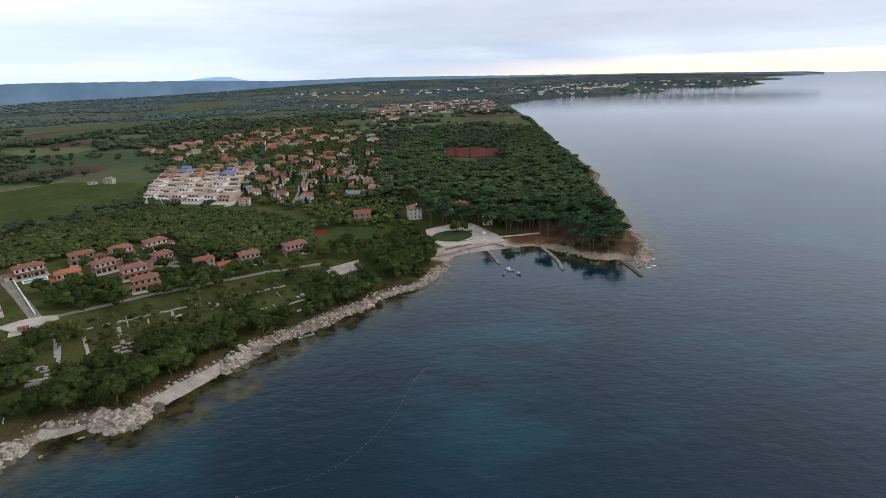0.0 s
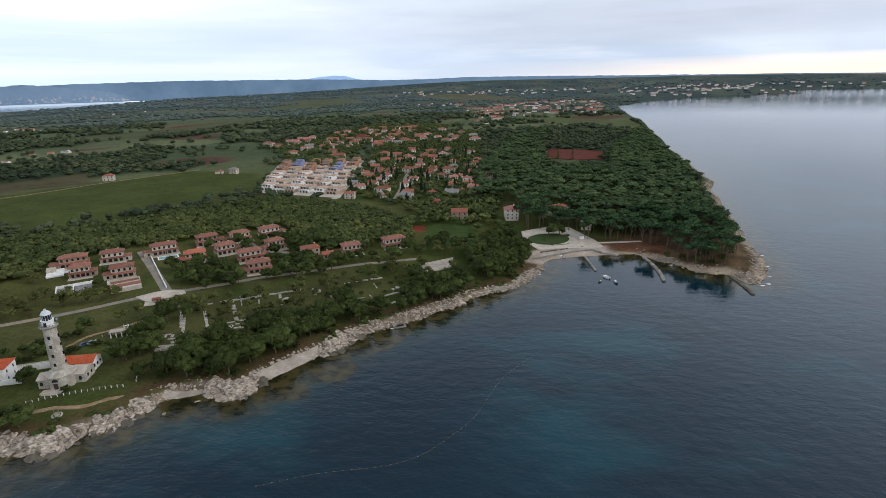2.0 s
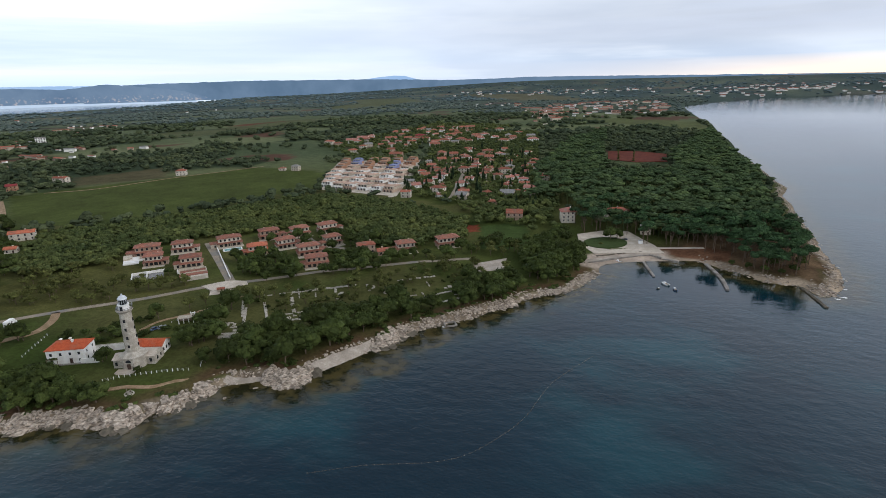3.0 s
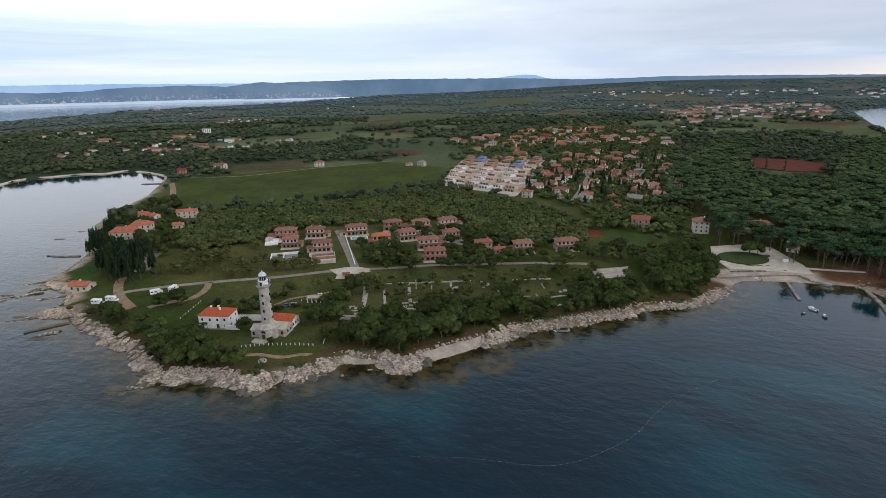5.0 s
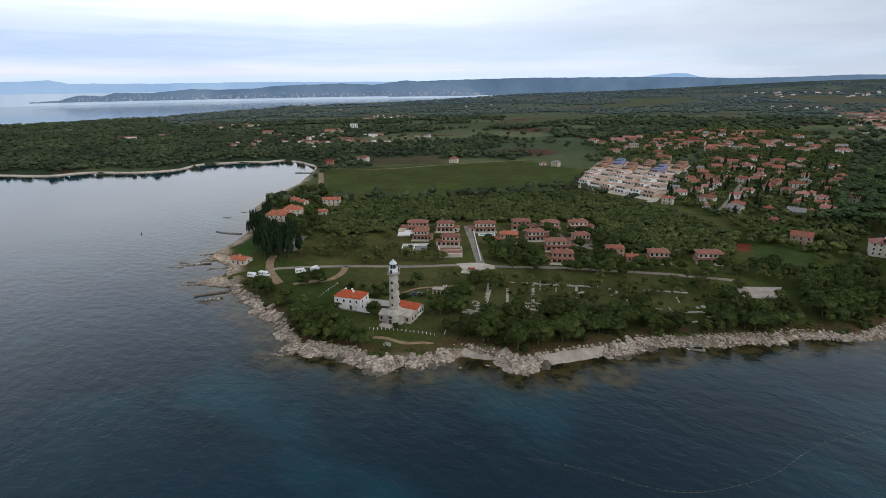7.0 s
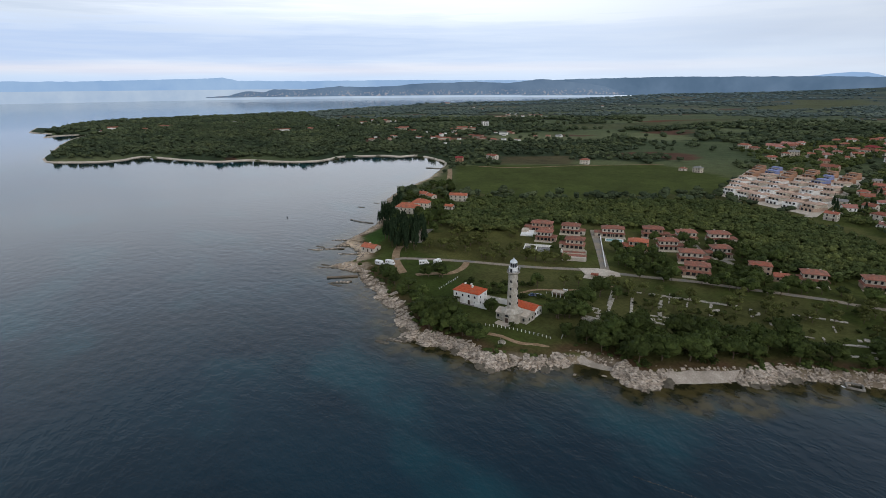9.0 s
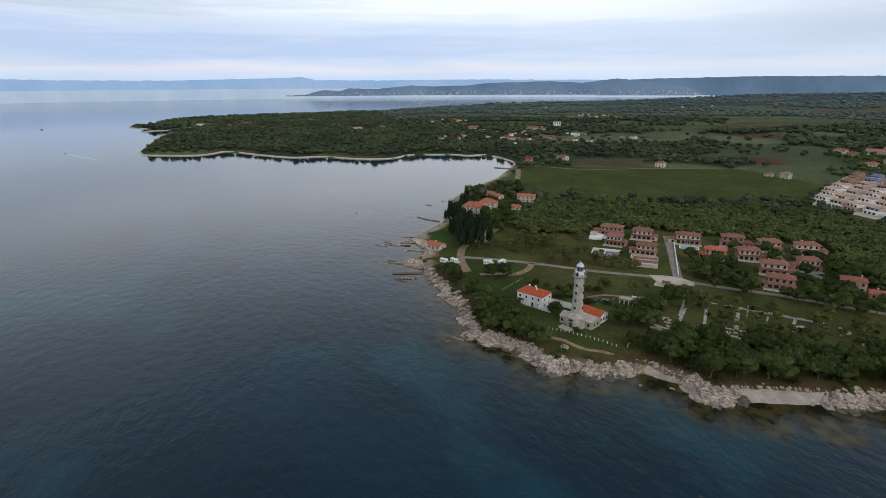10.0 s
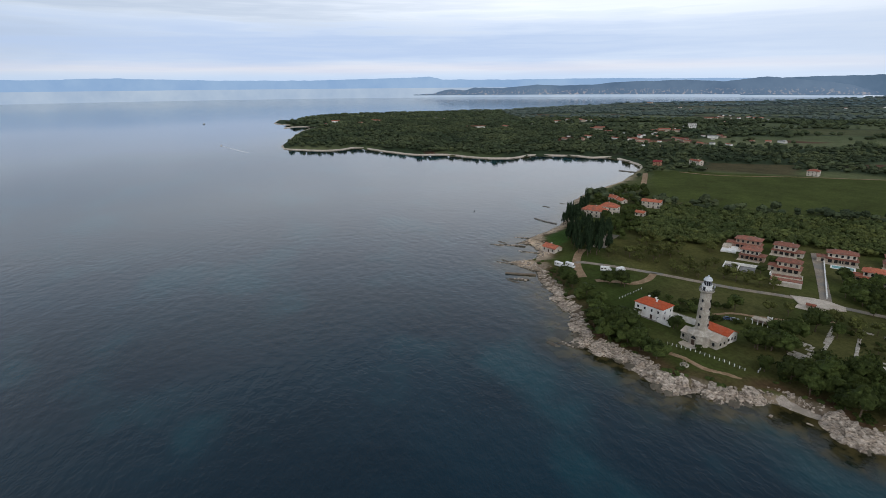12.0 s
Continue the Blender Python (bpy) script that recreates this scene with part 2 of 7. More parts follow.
CONCRETE = material("weathered_concrete", (0.24, 0.22, 0.20), (0.40, 0.38, 0.35), 0.5, 0.9, bump=0.04, bump_scale=2.5, fine=2.0, stain=(0.14, 0.12, 0.10), stain_scale=0.25)
METAL = material("painted_metal", (0.28, 0.30, 0.32), (0.40, 0.42, 0.44), 1.0, 0.4, metal=0.6)
DARK = material("dark_rubber", (0.02, 0.02, 0.022), (0.04, 0.04, 0.042), 1.0, 0.6)
POOL = material("pool_water", (0.20, 0.42, 0.42), (0.28, 0.52, 0.50), 0.3, 0.08, spec=0.5)
PAINT_WHITE = material("white_paint", (0.70, 0.70, 0.70), (0.82, 0.82, 0.82), 1.0, 0.4, spec=0.5)
PAINT_BLUE = material("blue_paint", (0.03, 0.06, 0.14), (0.05, 0.09, 0.18), 1.0, 0.35, spec=0.5)
PAINT_DARK = material("dark_car_paint", (0.03, 0.035, 0.04), (0.05, 0.055, 0.06), 1.0, 0.3, spec=0.5)
BLUE_LEAD = material("blue_grey_lantern_metal", (0.50, 0.53, 0.57), (0.66, 0.69, 0.72), 1.0, 0.4, metal=0.3)
TIMBER = material("grey_timber", (0.16, 0.13, 0.10), (0.27, 0.22, 0.17), 1.5, 0.85, fine=4.0)


def ground_material():
    """Grass, with painted zones of meadow, ploughed earth, rock and distance haze held in the sheet's colour attribute,
    and grain on top.
    """
    m = material("ground", (0.80, 0.80, 0.80), (1.15, 1.15, 1.15), 0.09, 0.95, bump=0.12, bump_scale=1.2, fine=0.7, spec=0.03)
    nt = m.node_tree
    p = nt.nodes["Principled BSDF"]
    link = p.inputs["Base Color"].links[0]
    src = link.from_socket
    a = nt.nodes.new("ShaderNodeAttribute")
    a.attribute_name = "soil"
    n = nt.nodes.new("ShaderNodeMix")
    n.data_type, n.blend_type = "RGBA", "MULTIPLY"
    n.inputs[0].default_value = 1.0
    nt.links.new(a.outputs["Color"], n.inputs[6])
    nt.links.new(src, n.inputs[7])
    nt.links.new(n.outputs[2], p.inputs["Base Color"])
    return m


def sea_material():
    m = bpy.data.materials.new("sea_water")
    m.use_nodes = True
    ns, ls = m.node_tree.nodes, m.node_tree.links
    p = ns["Principled BSDF"]
    geo = ns.new("ShaderNodeNewGeometry")

    def tex(scale, stretch=(1, 1, 1), turn=0.0, detail=3.0):
        mp = ns.new("ShaderNodeMapping")
        mp.inputs["Scale"].default_value = stretch
        mp.inputs["Rotation"].default_value = (0, 0, turn)
        ls.new(geo.outputs["Position"], mp.inputs[0])
        n = ns.new("ShaderNodeTexNoise")
        n.inputs["Scale"].default_value, n.inputs["Detail"].default_value = scale, detail
        ls.new(mp.outputs[0], n.inputs["Vector"])
        return n.outputs[0]

    def ranged(v, a, b, c=0.0, d=1.0):
        r = ns.new("ShaderNodeMapRange")
        r.interpolation_type = "SMOOTHSTEP"
        for i, x in zip((1, 2, 3, 4), (a, b, c, d)):
            r.inputs[i].default_value = x
        ls.new(v, r.inputs[0])
        return r.outputs[0]

    def mix(f, a, b):
        n = ns.new("ShaderNodeMix")
        n.data_type = "RGBA"
        for sock, v in ((n.inputs[0], f), (n.inputs[6], a), (n.inputs[7], b)):
            if isinstance(v, tuple):
                sock.default_value = (*v, 1)
            else:
                ls.new(v, sock)
        return n.outputs[2]

    def mul(a, b):
        n = ns.new("ShaderNodeMath")
        n.operation = "MULTIPLY"
        for i, v in enumerate((a, b)):
            if isinstance(v, (int, float)):
                n.inputs[i].default_value = v
            else:
                ls.new(v, n.inputs[i])
        return n.outputs[0]

    def add(a, b):
        o = mul(a, b)
        o.node.operation = "ADD"
        return o

    bed = ns.new("ShaderNodeAttribute")
    bed.attribute_name = "shallow"
    shallow = bed.outputs["Fac"]
    deep = mix(ranged(tex(0.012), 0.40, 0.62), (0.0014, 0.0148, 0.027), (0.0020, 0.0215, 0.037))
    sandy = mul(ranged(tex(0.011, (1, 1.6, 1), 0.5), 0.50, 0.68), 0.85)
    deep = mix(sandy, deep, (0.003, 0.047, 0.064))
    weed = mix(ranged(tex(0.16, detail=5.0), 0.42, 0.6), (0.018, 0.018, 0.008), (0.062, 0.050, 0.020))
    mid = mix(ranged(tex(0.05), 0.4, 0.6), (0.006, 0.017, 0.019), (0.012, 0.036, 0.035))
    col = mix(ranged(shallow, 0.05, 0.55), deep, mid)
    col = mix(ranged(add(shallow, mul(tex(0.12, detail=5.0), 0.7)), 0.60, 1.02), col, weed)
    ls.new(col, p.inputs["Base Color"])
    p.inputs["Roughness"].default_value = 0.06
    p.inputs["IOR"].default_value = 1.33
    p.inputs["Specular IOR Level"].default_value = 0.42
    waves = add(mul(tex(0.20, (0.75, 1.15, 1), -0.35, 4.0), 1.0), add(mul(tex(0.8, (0.7, 1.2, 1), 0.5, 3.0), 0.28), mul(tex(0.035, (0.6, 1.3, 1), -0.4), 1.0)))
    b = ns.new("ShaderNodeBump")
    b.inputs["Strength"].default_value, b.inputs["Distance"].default_value = 1.0, 0.30
    chop = ns.new("ShaderNodeAttribute")
    chop.attribute_name = "chop"
    ls.new(mul(waves, chop.outputs["Fac"]), b.inputs["Height"])
    ls.new(b.outputs[0], p.inputs["Normal"])
    return m


GROUND, SEA = ground_material(), sea_material()

# ---- building tools ----


def mesh_np(name, verts, faces, mat=None, tint=None, smooth=False):
    """A mesh from an array of places and an array of triangles or quads."""
    verts, faces = np.asarray(verts, np.float32), np.asarray(faces, np.int32)
    me = bpy.data.meshes.new(name)
    k = faces.shape[1]
    me.vertices.add(len(verts))
    me.vertices.foreach_set("co", verts.ravel())
    me.loops.add(faces.size)
    me.loops.foreach_set("vertex_index", faces.ravel())
    me.polygons.add(len(faces))
    me.polygons.foreach_set("loop_start", np.arange(0, faces.size, k, dtype=np.int32))
    if tint is not None:
        me.attributes.new("tint", "FLOAT", "POINT").data.foreach_set("value", np.asarray(tint, np.float32))
    if mat:
        me.materials.append(mat)
    me.update(calc_edges=True)
    me.polygons.foreach_set("use_smooth", np.full(len(faces), smooth, dtype=bool))
    return me


def part(name, bm, mat, parent=None, label=""):
    """One mesh object from a bmesh or a ready mesh, under its thing."""
    if isinstance(bm, bmesh.types.BMesh):
        me = bpy.data.meshes.new(name)
        bmesh.ops.recalc_face_normals(bm, faces=bm.faces)
        bm.to_mesh(me)
        bm.free()
        me.materials.append(mat)
    else:
        me = bm
    ob = new(name, me)
    ob.parent = parent
    if label:
        tagged(ob, label)
    return ob


def empty(name, m, label, category, group="", kind=""):
    ob = new(name)
    ob.matrix_world = m
    return tagged(ob, label, category, group, kind)


def box(bm, x0, y0, z0, x1, y1, z1, bevel=0.0):
    vs = [bm.verts.new((x, y, z)) for z in (z0, z1) for x, y in ((x0, y0), (x1, y0), (x1, y1), (x0, y1))]
    fs = [bm.faces.new([vs[i] for i in q]) for q in ((3, 2, 1, 0), (4, 5, 6, 7), (0, 1, 5, 4), (1, 2, 6, 5), (2, 3, 7, 6), (3, 0, 4, 7))]
    if bevel:
        bmesh.ops.bevel(bm, geom=list({e for f in fs for e in f.edges}), offset=bevel, segments=1, affect="EDGES")
    return bm


def boxes(*rows, bevel=0.0):
    bm = bmesh.new()
    for r in rows:
        box(bm, *r, bevel=bevel)
    return bm


def prism(bm, ring, z0, z1, ring_top=None):
    """A solid between a ring of (x, y) at z0 and one at z1."""
    top = ring_top or ring
    a = [bm.verts.new((x, y, z0)) for x, y in ring]
    b = [bm.verts.new((x, y, z1)) for x, y in top]
    n = len(a)
    bm.faces.new(a[::-1])
    bm.faces.new(b)
    for i in range(n):
        bm.faces.new((a[i], a[(i + 1) % n], b[(i + 1) % n], b[i]))
    return bm


def ss(a, b, x):
    u = np.clip((np.asarray(x, float) - a) / (b - a), 0, 1)
    return u * u * (3 - 2 * u)


def inside(poly, x, y):
    px, py = np.array(poly, float).T
    x, y = np.asarray(x, float), np.asarray(y, float)
    if x.size < 400:
        qx, qy = np.roll(px, 1), np.roll(py, 1)
        X, Y = x[..., None], y[..., None]
        cross = ((py > Y) != (qy > Y)) & (X < (qx - px) * (Y - py) / (qy - py + 1e-12) + px)
        return cross.sum(-1) % 2 == 1
    odd = np.zeros(x.shape, bool)
    j = len(px) - 1
    for i in range(len(px)):
        hit = (py[i] > y) != (py[j] > y)
        with np.errstate(divide="ignore", invalid="ignore"):
            odd ^= hit & (x < (px[j] - px[i]) * (y - py[i]) / (py[j] - py[i] + 1e-12) + px[i])
        j = i
    return odd


def path_distance(pts, x, y, closed=False):
    pts = np.array(pts, float)
    if np.size(x) < 400:
        a = pts if closed else pts[:-1]
        d = (np.roll(pts, -1, 0) if closed else pts[1:]) - a
        q = np.stack([np.asarray(x, float), np.asarray(y, float)], -1)[..., None, :] - a
        u = np.clip((q * d).sum(-1) / ((d * d).sum(-1) + 1e-9), 0, 1)
        return np.sqrt(((q - u[..., None] * d) ** 2).sum(-1).min(-1))
    best = np.full(np.shape(x), 1e9)
    ends = np.roll(pts, -1, 0) if closed else pts[1:]
    for (ax, ay), (bx, by) in zip(pts[: len(ends)], ends):
        dx, dy = bx - ax, by - ay
        u = np.clip(((x - ax) * dx + (y - ay) * dy) / (dx * dx + dy * dy + 1e-9), 0, 1)
        best = np.minimum(best, (x - ax - u * dx) ** 2 + (y - ay - u * dy) ** 2)
    return np.sqrt(best)


def value_noise(x, y, cell, seed=0):
    """Smooth noise, 0 to 1, over the plan."""
    r = np.random.default_rng(seed).random((257, 257))
    u, v = np.asarray(x, float) / cell + 1000.3, np.asarray(y, float) / cell + 1000.7
    i, j = np.floor(u).astype(int), np.floor(v).astype(int)
    fu, fv = u - i, v - j
    fu, fv = fu * fu * (3 - 2 * fu), fv * fv * (3 - 2 * fv)
    i, j = i % 256, j % 256
    return (r[i, j] * (1 - fu) + r[i + 1, j] * fu) * (1 - fv) + (r[i, j + 1] * (1 - fu) + r[i + 1, j + 1] * fu) * fv


# ---- the plan: shores, from the south-east round the cape to the north ----
FAR_SHORE = [(2772, 4023), (2516, 4063), (2256, 4109), (2413, 3799), (2151, 3842), (2064, 3540), (1901, 3514), (1565, 3644), (1371, 3616), (1359, 3274), (1202, 3345), (1015, 3287), (788, 3176), (528, 2822), (310, 2454)]
EAST_SHORE = [(279, 2125), (257, 1691), (255, 1476), (230, 1255), (218, 1065), (200, 927), (196, 830), (189, 715), (185, 659), (186, 626), (168, 578), (167, 544), (161, 511), (157, 481), (155, 452), (151, 423), (146, 397), (144, 378), (142, 355), (137, 332), (131, 319), (125, 308), (114, 304.5), (109, 313), (107, 320), (100, 320), (91, 323), (83, 332), (74, 339.5), (66, 349), (60, 353)]
COVE = [(50, 350), (37, 347.5), (29, 345), (19, 341), (9, 336), (5, 329), (6, 316), (0, 304)]
ROCK_SHORE = [(4, 316), (0, 306), (-6, 292), (-13, 282), (-25, 274), (-35, 265), (-37, 257), (-48, 247), (-56, 236), (-64, 230), (-70, 223), (-76, 218), (-81, 209), (-83, 200), (-86, 197.5), (-90, 195.5), (-97, 183.5), (-102, 175.5), (-105.5, 169.5), (-105, 165), (-108, 159), (-115, 156), (-119, 157.5), (-124.5, 159.5), (-132, 155.5), (-136, 152), (-135, 149), (-137, 146), (-138, 140), (-141, 134), (-148, 131), (-149, 125), (-150, 120), (-154, 118), (-162, 118), (-169, 117), (-175, 116), (-181, 113), (-185, 109), (-193, 107), (-194, 104), (-200, 103)]
CAPE = [(-203, 107), (-211, 109), (-219, 111), (-229, 116), (-240, 115), (-250, 115), (-258, 119), (-276, 119), (-284, 121), (-293, 124), (-301, 119), (-315, 113), (-318, 118), (-317, 126), (-320, 135), (-333, 141), (-348, 142), (-354, 131), (-361, 142), (-372, 155), (-381, 169), (-397, 187), (-409, 197), (-423, 207)]
BAY = [(-419, 208), (-456, 228), (-484, 245), (-517, 279), (-544, 317), (-564, 345), (-597, 376), (-622, 401), (-656, 429), (-683, 441), (-732, 447), (-768, 442), (-768, 416), (-792, 403), (-811, 371), (-824, 336), (-799, 297), (-805, 263), (-829, 235), (-872, 202), (-881, 160), (-926, 125), (-989, 90), (-1020, 67), (-993, 39), (-989, 7), (-1012, -32), (-1037, -60), (-1093, -68)]
POINT = [(-1185, -60), (-1346, -48), (-1471, -30), (-1578, 2), (-1676, 47), (-1601, -4), (-1592, -53), (-1558, -87), (-1636, -60), (-1732, -114), (-1784, -126), (-1955, -119)]
NORTH_SHORE = [(-1876, -85), (-2040, -38), (-2106, 35), (-2172, 125), (-2187, 315), (-2206, 527), (-2291, 665), (-2224, 765), (-2375, 951), (-2453, 1128), (-2814, 1658), (-2894, 2125), (-2776, 2492), (-2714, 2731)]
COAST = np.array(FAR_SHORE + EAST_SHORE + COVE + ROCK_SHORE + CAPE + BAY + POINT + NORTH_SHORE + [(-3000, 5600), (0, 6200), (3600, 5400)], float)
BEACH = (18, 345)
STRANDS = [  # pebble beaches: their waterline and their upper edge
    ([(-109, 170), (-104, 177), (-99, 185), (-92, 198)], [(-111.5, 174.5), (-106.5, 184), (-101.5, 191.5), (-95, 201.5)]),
    ([(-139, 156), (-132, 157.5), (-124, 161.5)], [(-139.5, 159), (-133, 161), (-125.5, 164.5)]),
]


def sea_level(x, y):
    """The far eastern water climbs gently, so that it ends at the true horizon although the world ends near."""
    r, az = np.minimum(np.hypot(x, y), 4930), np.degrees(np.arctan2(x, y))
    return 84 * np.maximum(0, (r - 3000) / 1900) ** 2 * ss(-34, -4, az)


def shore_distance(x, y):
    d = path_distance(COAST, x, y, True)
    return np.where(inside(COAST, x, y), d, -d) - 2.7 * ss(600, 420, np.hypot(x, y))


def land_height(x, y, d=None):
    x, y = np.asarray(x, float), np.asarray(y, float)
    r, az = np.hypot(x, y), np.degrees(np.arctan2(x, y))
    if d is None:
        d = shore_distance(x, y)
    gentle = ss(110, 70, np.hypot(x - BEACH[0], y - BEACH[1]))
    steep = 2.6 * ss(0, 6, d) + 2.4 * ss(7, 26, d)
    soft = 1.3 * ss(0, 9, d) + 1.3 * ss(7, 22, d)
    up = steep * (1 - gentle) + soft * gentle
    down = -0.3 * np.minimum(-d, 25) * (1 - 0.6 * gentle)
    inland = ss(700, 4500, r) * 25 * ss(-52, -30, az) * ss(40, 14, az)
    return np.where(d > 0, up + inland * ss(0, 150, d), down) + sea_level(x, y)


def height_at(x, y):
    return float(land_height(np.array([float(x)]), np.array([float(y)]))[0])


def grid_lines(lo, hi, step, end_lo, end_hi, grow=1.042):
    mid = list(np.arange(lo, hi + 0.1, step))
    s, v = step, hi
    while v < end_hi:
        s *= grow
        v += s
        mid.append(v)
    s, v = step, lo
    while v > end_lo:
        s *= grow
        v -= s
        mid.insert(0, v)
    return np.array(mid)


# ---- ground and sea: two sheets on one net of lines ----
GX, GY = np.meshgrid(grid_lines(-420, 160, 2.5, -4950, 4950), grid_lines(100, 400, 2.5, -4950, 4950), indexing="ij")
GD = shore_distance(GX, GY)
GR = np.hypot(GX, GY)
GZ = land_height(GX, GY, GD)
rocky = ss(30, 70, np.hypot(GX - BEACH[0], GY - BEACH[1])) * ss(900, 600, GR)
GZ += rocky * np.where((GD > -3) & (GD < 16), 1.0, 0) * ss(16, 10, GD) * ss(-3, 1, GD) * (value_noise(GX, GY, 4.0, 3) - 0.5) * 1.1 * (1 - np.max([inside(low + up[::-1], GX, GY) for low, up in STRANDS], 0))

RED_BANK = [(36, 371), (69, 382), (84, 372), (80, 352), (66, 357), (44, 361)]
ZONES = [  # outline, colour
    ([(-603, 411), (-577, 460), (-522, 540), (-450, 646), (-396, 630), (-332, 618), (-294, 520), (-324, 469), (-362, 412), (-392, 370), (-429, 325), (-480, 327)], (0.062, 0.079, 0.020)),
    ([(-590, 475), (-523, 551), (-590, 617), (-645, 526)], (0.080, 0.070, 0.036)),
    ([(-347, 146), (-378, 183), (-365, 190), (-337, 171), (-328, 152)], (0.046, 0.086, 0.020)),
    ([(-75, 341), (-87, 396), (-67, 407), (-51, 405), (-47, 371), (-53, 349)], (0.056, 0.086, 0.026)),
    ([(-307, 183), (-333, 202), (-299, 262), (-216, 237), (-231, 213), (-271, 180)], (0.092, 0.092, 0.030)),
    ([(-100, 396), (-89, 398), (-84, 378), (-95, 377)], (0.20, 0.055, 0.03)),
    ([(-1008, 1346), (-925, 1472), (-848, 1350), (-935, 1254)], (0.13, 0.05, 0.032)),
    ([(-1097, 1058), (-977, 1198), (-893, 1597), (-773, 1452), (-851, 1089), (-946, 985)], (0.085, 0.095, 0.045)),
    ([(-128, 1637), (216, 1467), (235, 1250), (202, 1205), (-40, 1459)], (0.095, 0.108, 0.045)),
    ([(-886, 3436), (-402, 3456), (12, 2566), (-432, 2739)], (0.11, 0.105, 0.065)),
    ([(-1409, 2927), (-1117, 3106), (-960, 2824), (-1157, 2502)], (0.10, 0.11, 0.06)),
    ([(-1180, 2213), (-1105, 2924), (-898, 2686), (-985, 1991)], (0.095, 0.105, 0.055)),
]


def soil_colours():
    n1, n2 = value_noise(GX, GY, 30, 11)[..., None], value_noise(GX, GY, 7, 12)[..., None]
    grass = np.array([0.042, 0.063, 0.015]) * (1 - n1) + np.array([0.076, 0.089, 0.026]) * n1
    dry = ss(0.50, 0.75, value_noise(GX, GY, 22, 17) * 0.6 + value_noise(GX, GY, 60, 18) * 0.5)[..., None]
    grass = grass * (1 - 0.5 * dry) + np.array([0.110, 0.098, 0.040]) * 0.5 * dry
    far = ss(500, 900, GR)[..., None]
    # painted haze: soil colours shift to blue-grey with distance
    haze_amount = ss(1300, 3200, GR)[..., None]
    # far country: long strip fields between hedges
    strip = value_noise(GX * 0.8 + GY * 0.5, (GY * 0.8 - GX * 0.5) * 3.0, 230, 21)[..., None]
    fields = np.array([0.062, 0.086, 0.042]) * (1 - strip) + np.array([0.145, 0.162, 0.080]) * strip
    fields = np.where(value_noise(GX * 0.8 + GY * 0.5, (GY * 0.8 - GX * 0.5) * 3.0, 170, 22)[..., None] > 0.80, np.array([0.105, 0.055, 0.038]), fields)
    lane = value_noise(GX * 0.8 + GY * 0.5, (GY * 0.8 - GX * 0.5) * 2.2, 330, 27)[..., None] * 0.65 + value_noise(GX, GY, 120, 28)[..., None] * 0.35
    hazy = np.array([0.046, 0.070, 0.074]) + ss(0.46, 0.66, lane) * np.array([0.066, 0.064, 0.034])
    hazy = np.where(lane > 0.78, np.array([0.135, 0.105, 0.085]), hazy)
    fields = fields * (1 - 0.8 * haze_amount) + hazy * 0.8 * haze_amount
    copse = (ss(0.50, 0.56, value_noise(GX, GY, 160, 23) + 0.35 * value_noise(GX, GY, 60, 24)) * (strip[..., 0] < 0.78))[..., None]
    floor = np.array([0.032, 0.050, 0.028]) * (1 - haze_amount) + np.array([0.044, 0.068, 0.074]) * haze_amount
    fields = fields * (1 - 0.85 * copse * (1 - 0.6 * haze_amount)) + floor * 0.85 * copse * (1 - 0.6 * haze_amount)
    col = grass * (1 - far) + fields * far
    for outline, c in ZONES:
        x, y = np.array(outline, float).T
        near = (GX > x.min()) & (GX < x.max()) & (GY > y.min()) & (GY < y.max())
        hit = near.copy()
        hit[near] = inside(outline, GX[near], GY[near])
        col[hit] = (np.array(c) * (0.82 + 0.36 * n1))[hit]
    # reddish bank of bare earth behind the shore rocks, then bleached limestone
    bank = (ss(4, 6, GD) * ss(15, 9, GD) * ss(600, 450, GR))[..., None] * (0.35 + 0.65 * n2)
    col = col * (1 - bank) + np.array([0.105, 0.060, 0.038]) * bank
    shelf = ss(-285, -305, GX)
    rock = (ss(-2.5, 0, GD) * ss(5.5, 3.5, GD / (1 + 1.1 * shelf) + 5 * (n2[..., 0] - 0.5)) * ss(800, 600, GR))[..., None]
    col = col * (1 - rock) + (np.array([0.235, 0.185, 0.135]) * (0.4 + 1.2 * n2) * (1 + 1.1 * shelf[..., None])) * rock
    tip = ss(80, 58, np.hypot(GX - 108, GY - 345)) * ss(-2, 0.5, GD)
    earth = (tip * ss(8, 12, GD + 5 * (n2[..., 0] - 0.5)))[..., None]
    col = col * (1 - earth) + np.array([0.125, 0.082, 0.048]) * (0.6 + 0.8 * n2) * earth
    pale = (tip * ss(9, 5, GD + 6 * (n2[..., 0] - 0.5)))[..., None]
    col = col * (1 - pale) + np.array([0.36, 0.285, 0.21]) * (0.6 + 0.7 * n2) * pale
    red = inside(RED_BANK, GX, GY)
    col[red] = (np.array([0.155, 0.078, 0.045]) * (0.7 + 0.6 * n2))[red]
    sand = (ss(-14, -8, GX) * ss(48, 42, GX) * ss(324, 330, GY) * ss(372, 364, GY) * ss(-3, 0, GD) * ss(18, 14, GD))[..., None]
    col = col * (1 - sand) + np.array([0.44, 0.36, 0.295]) * sand
    return col


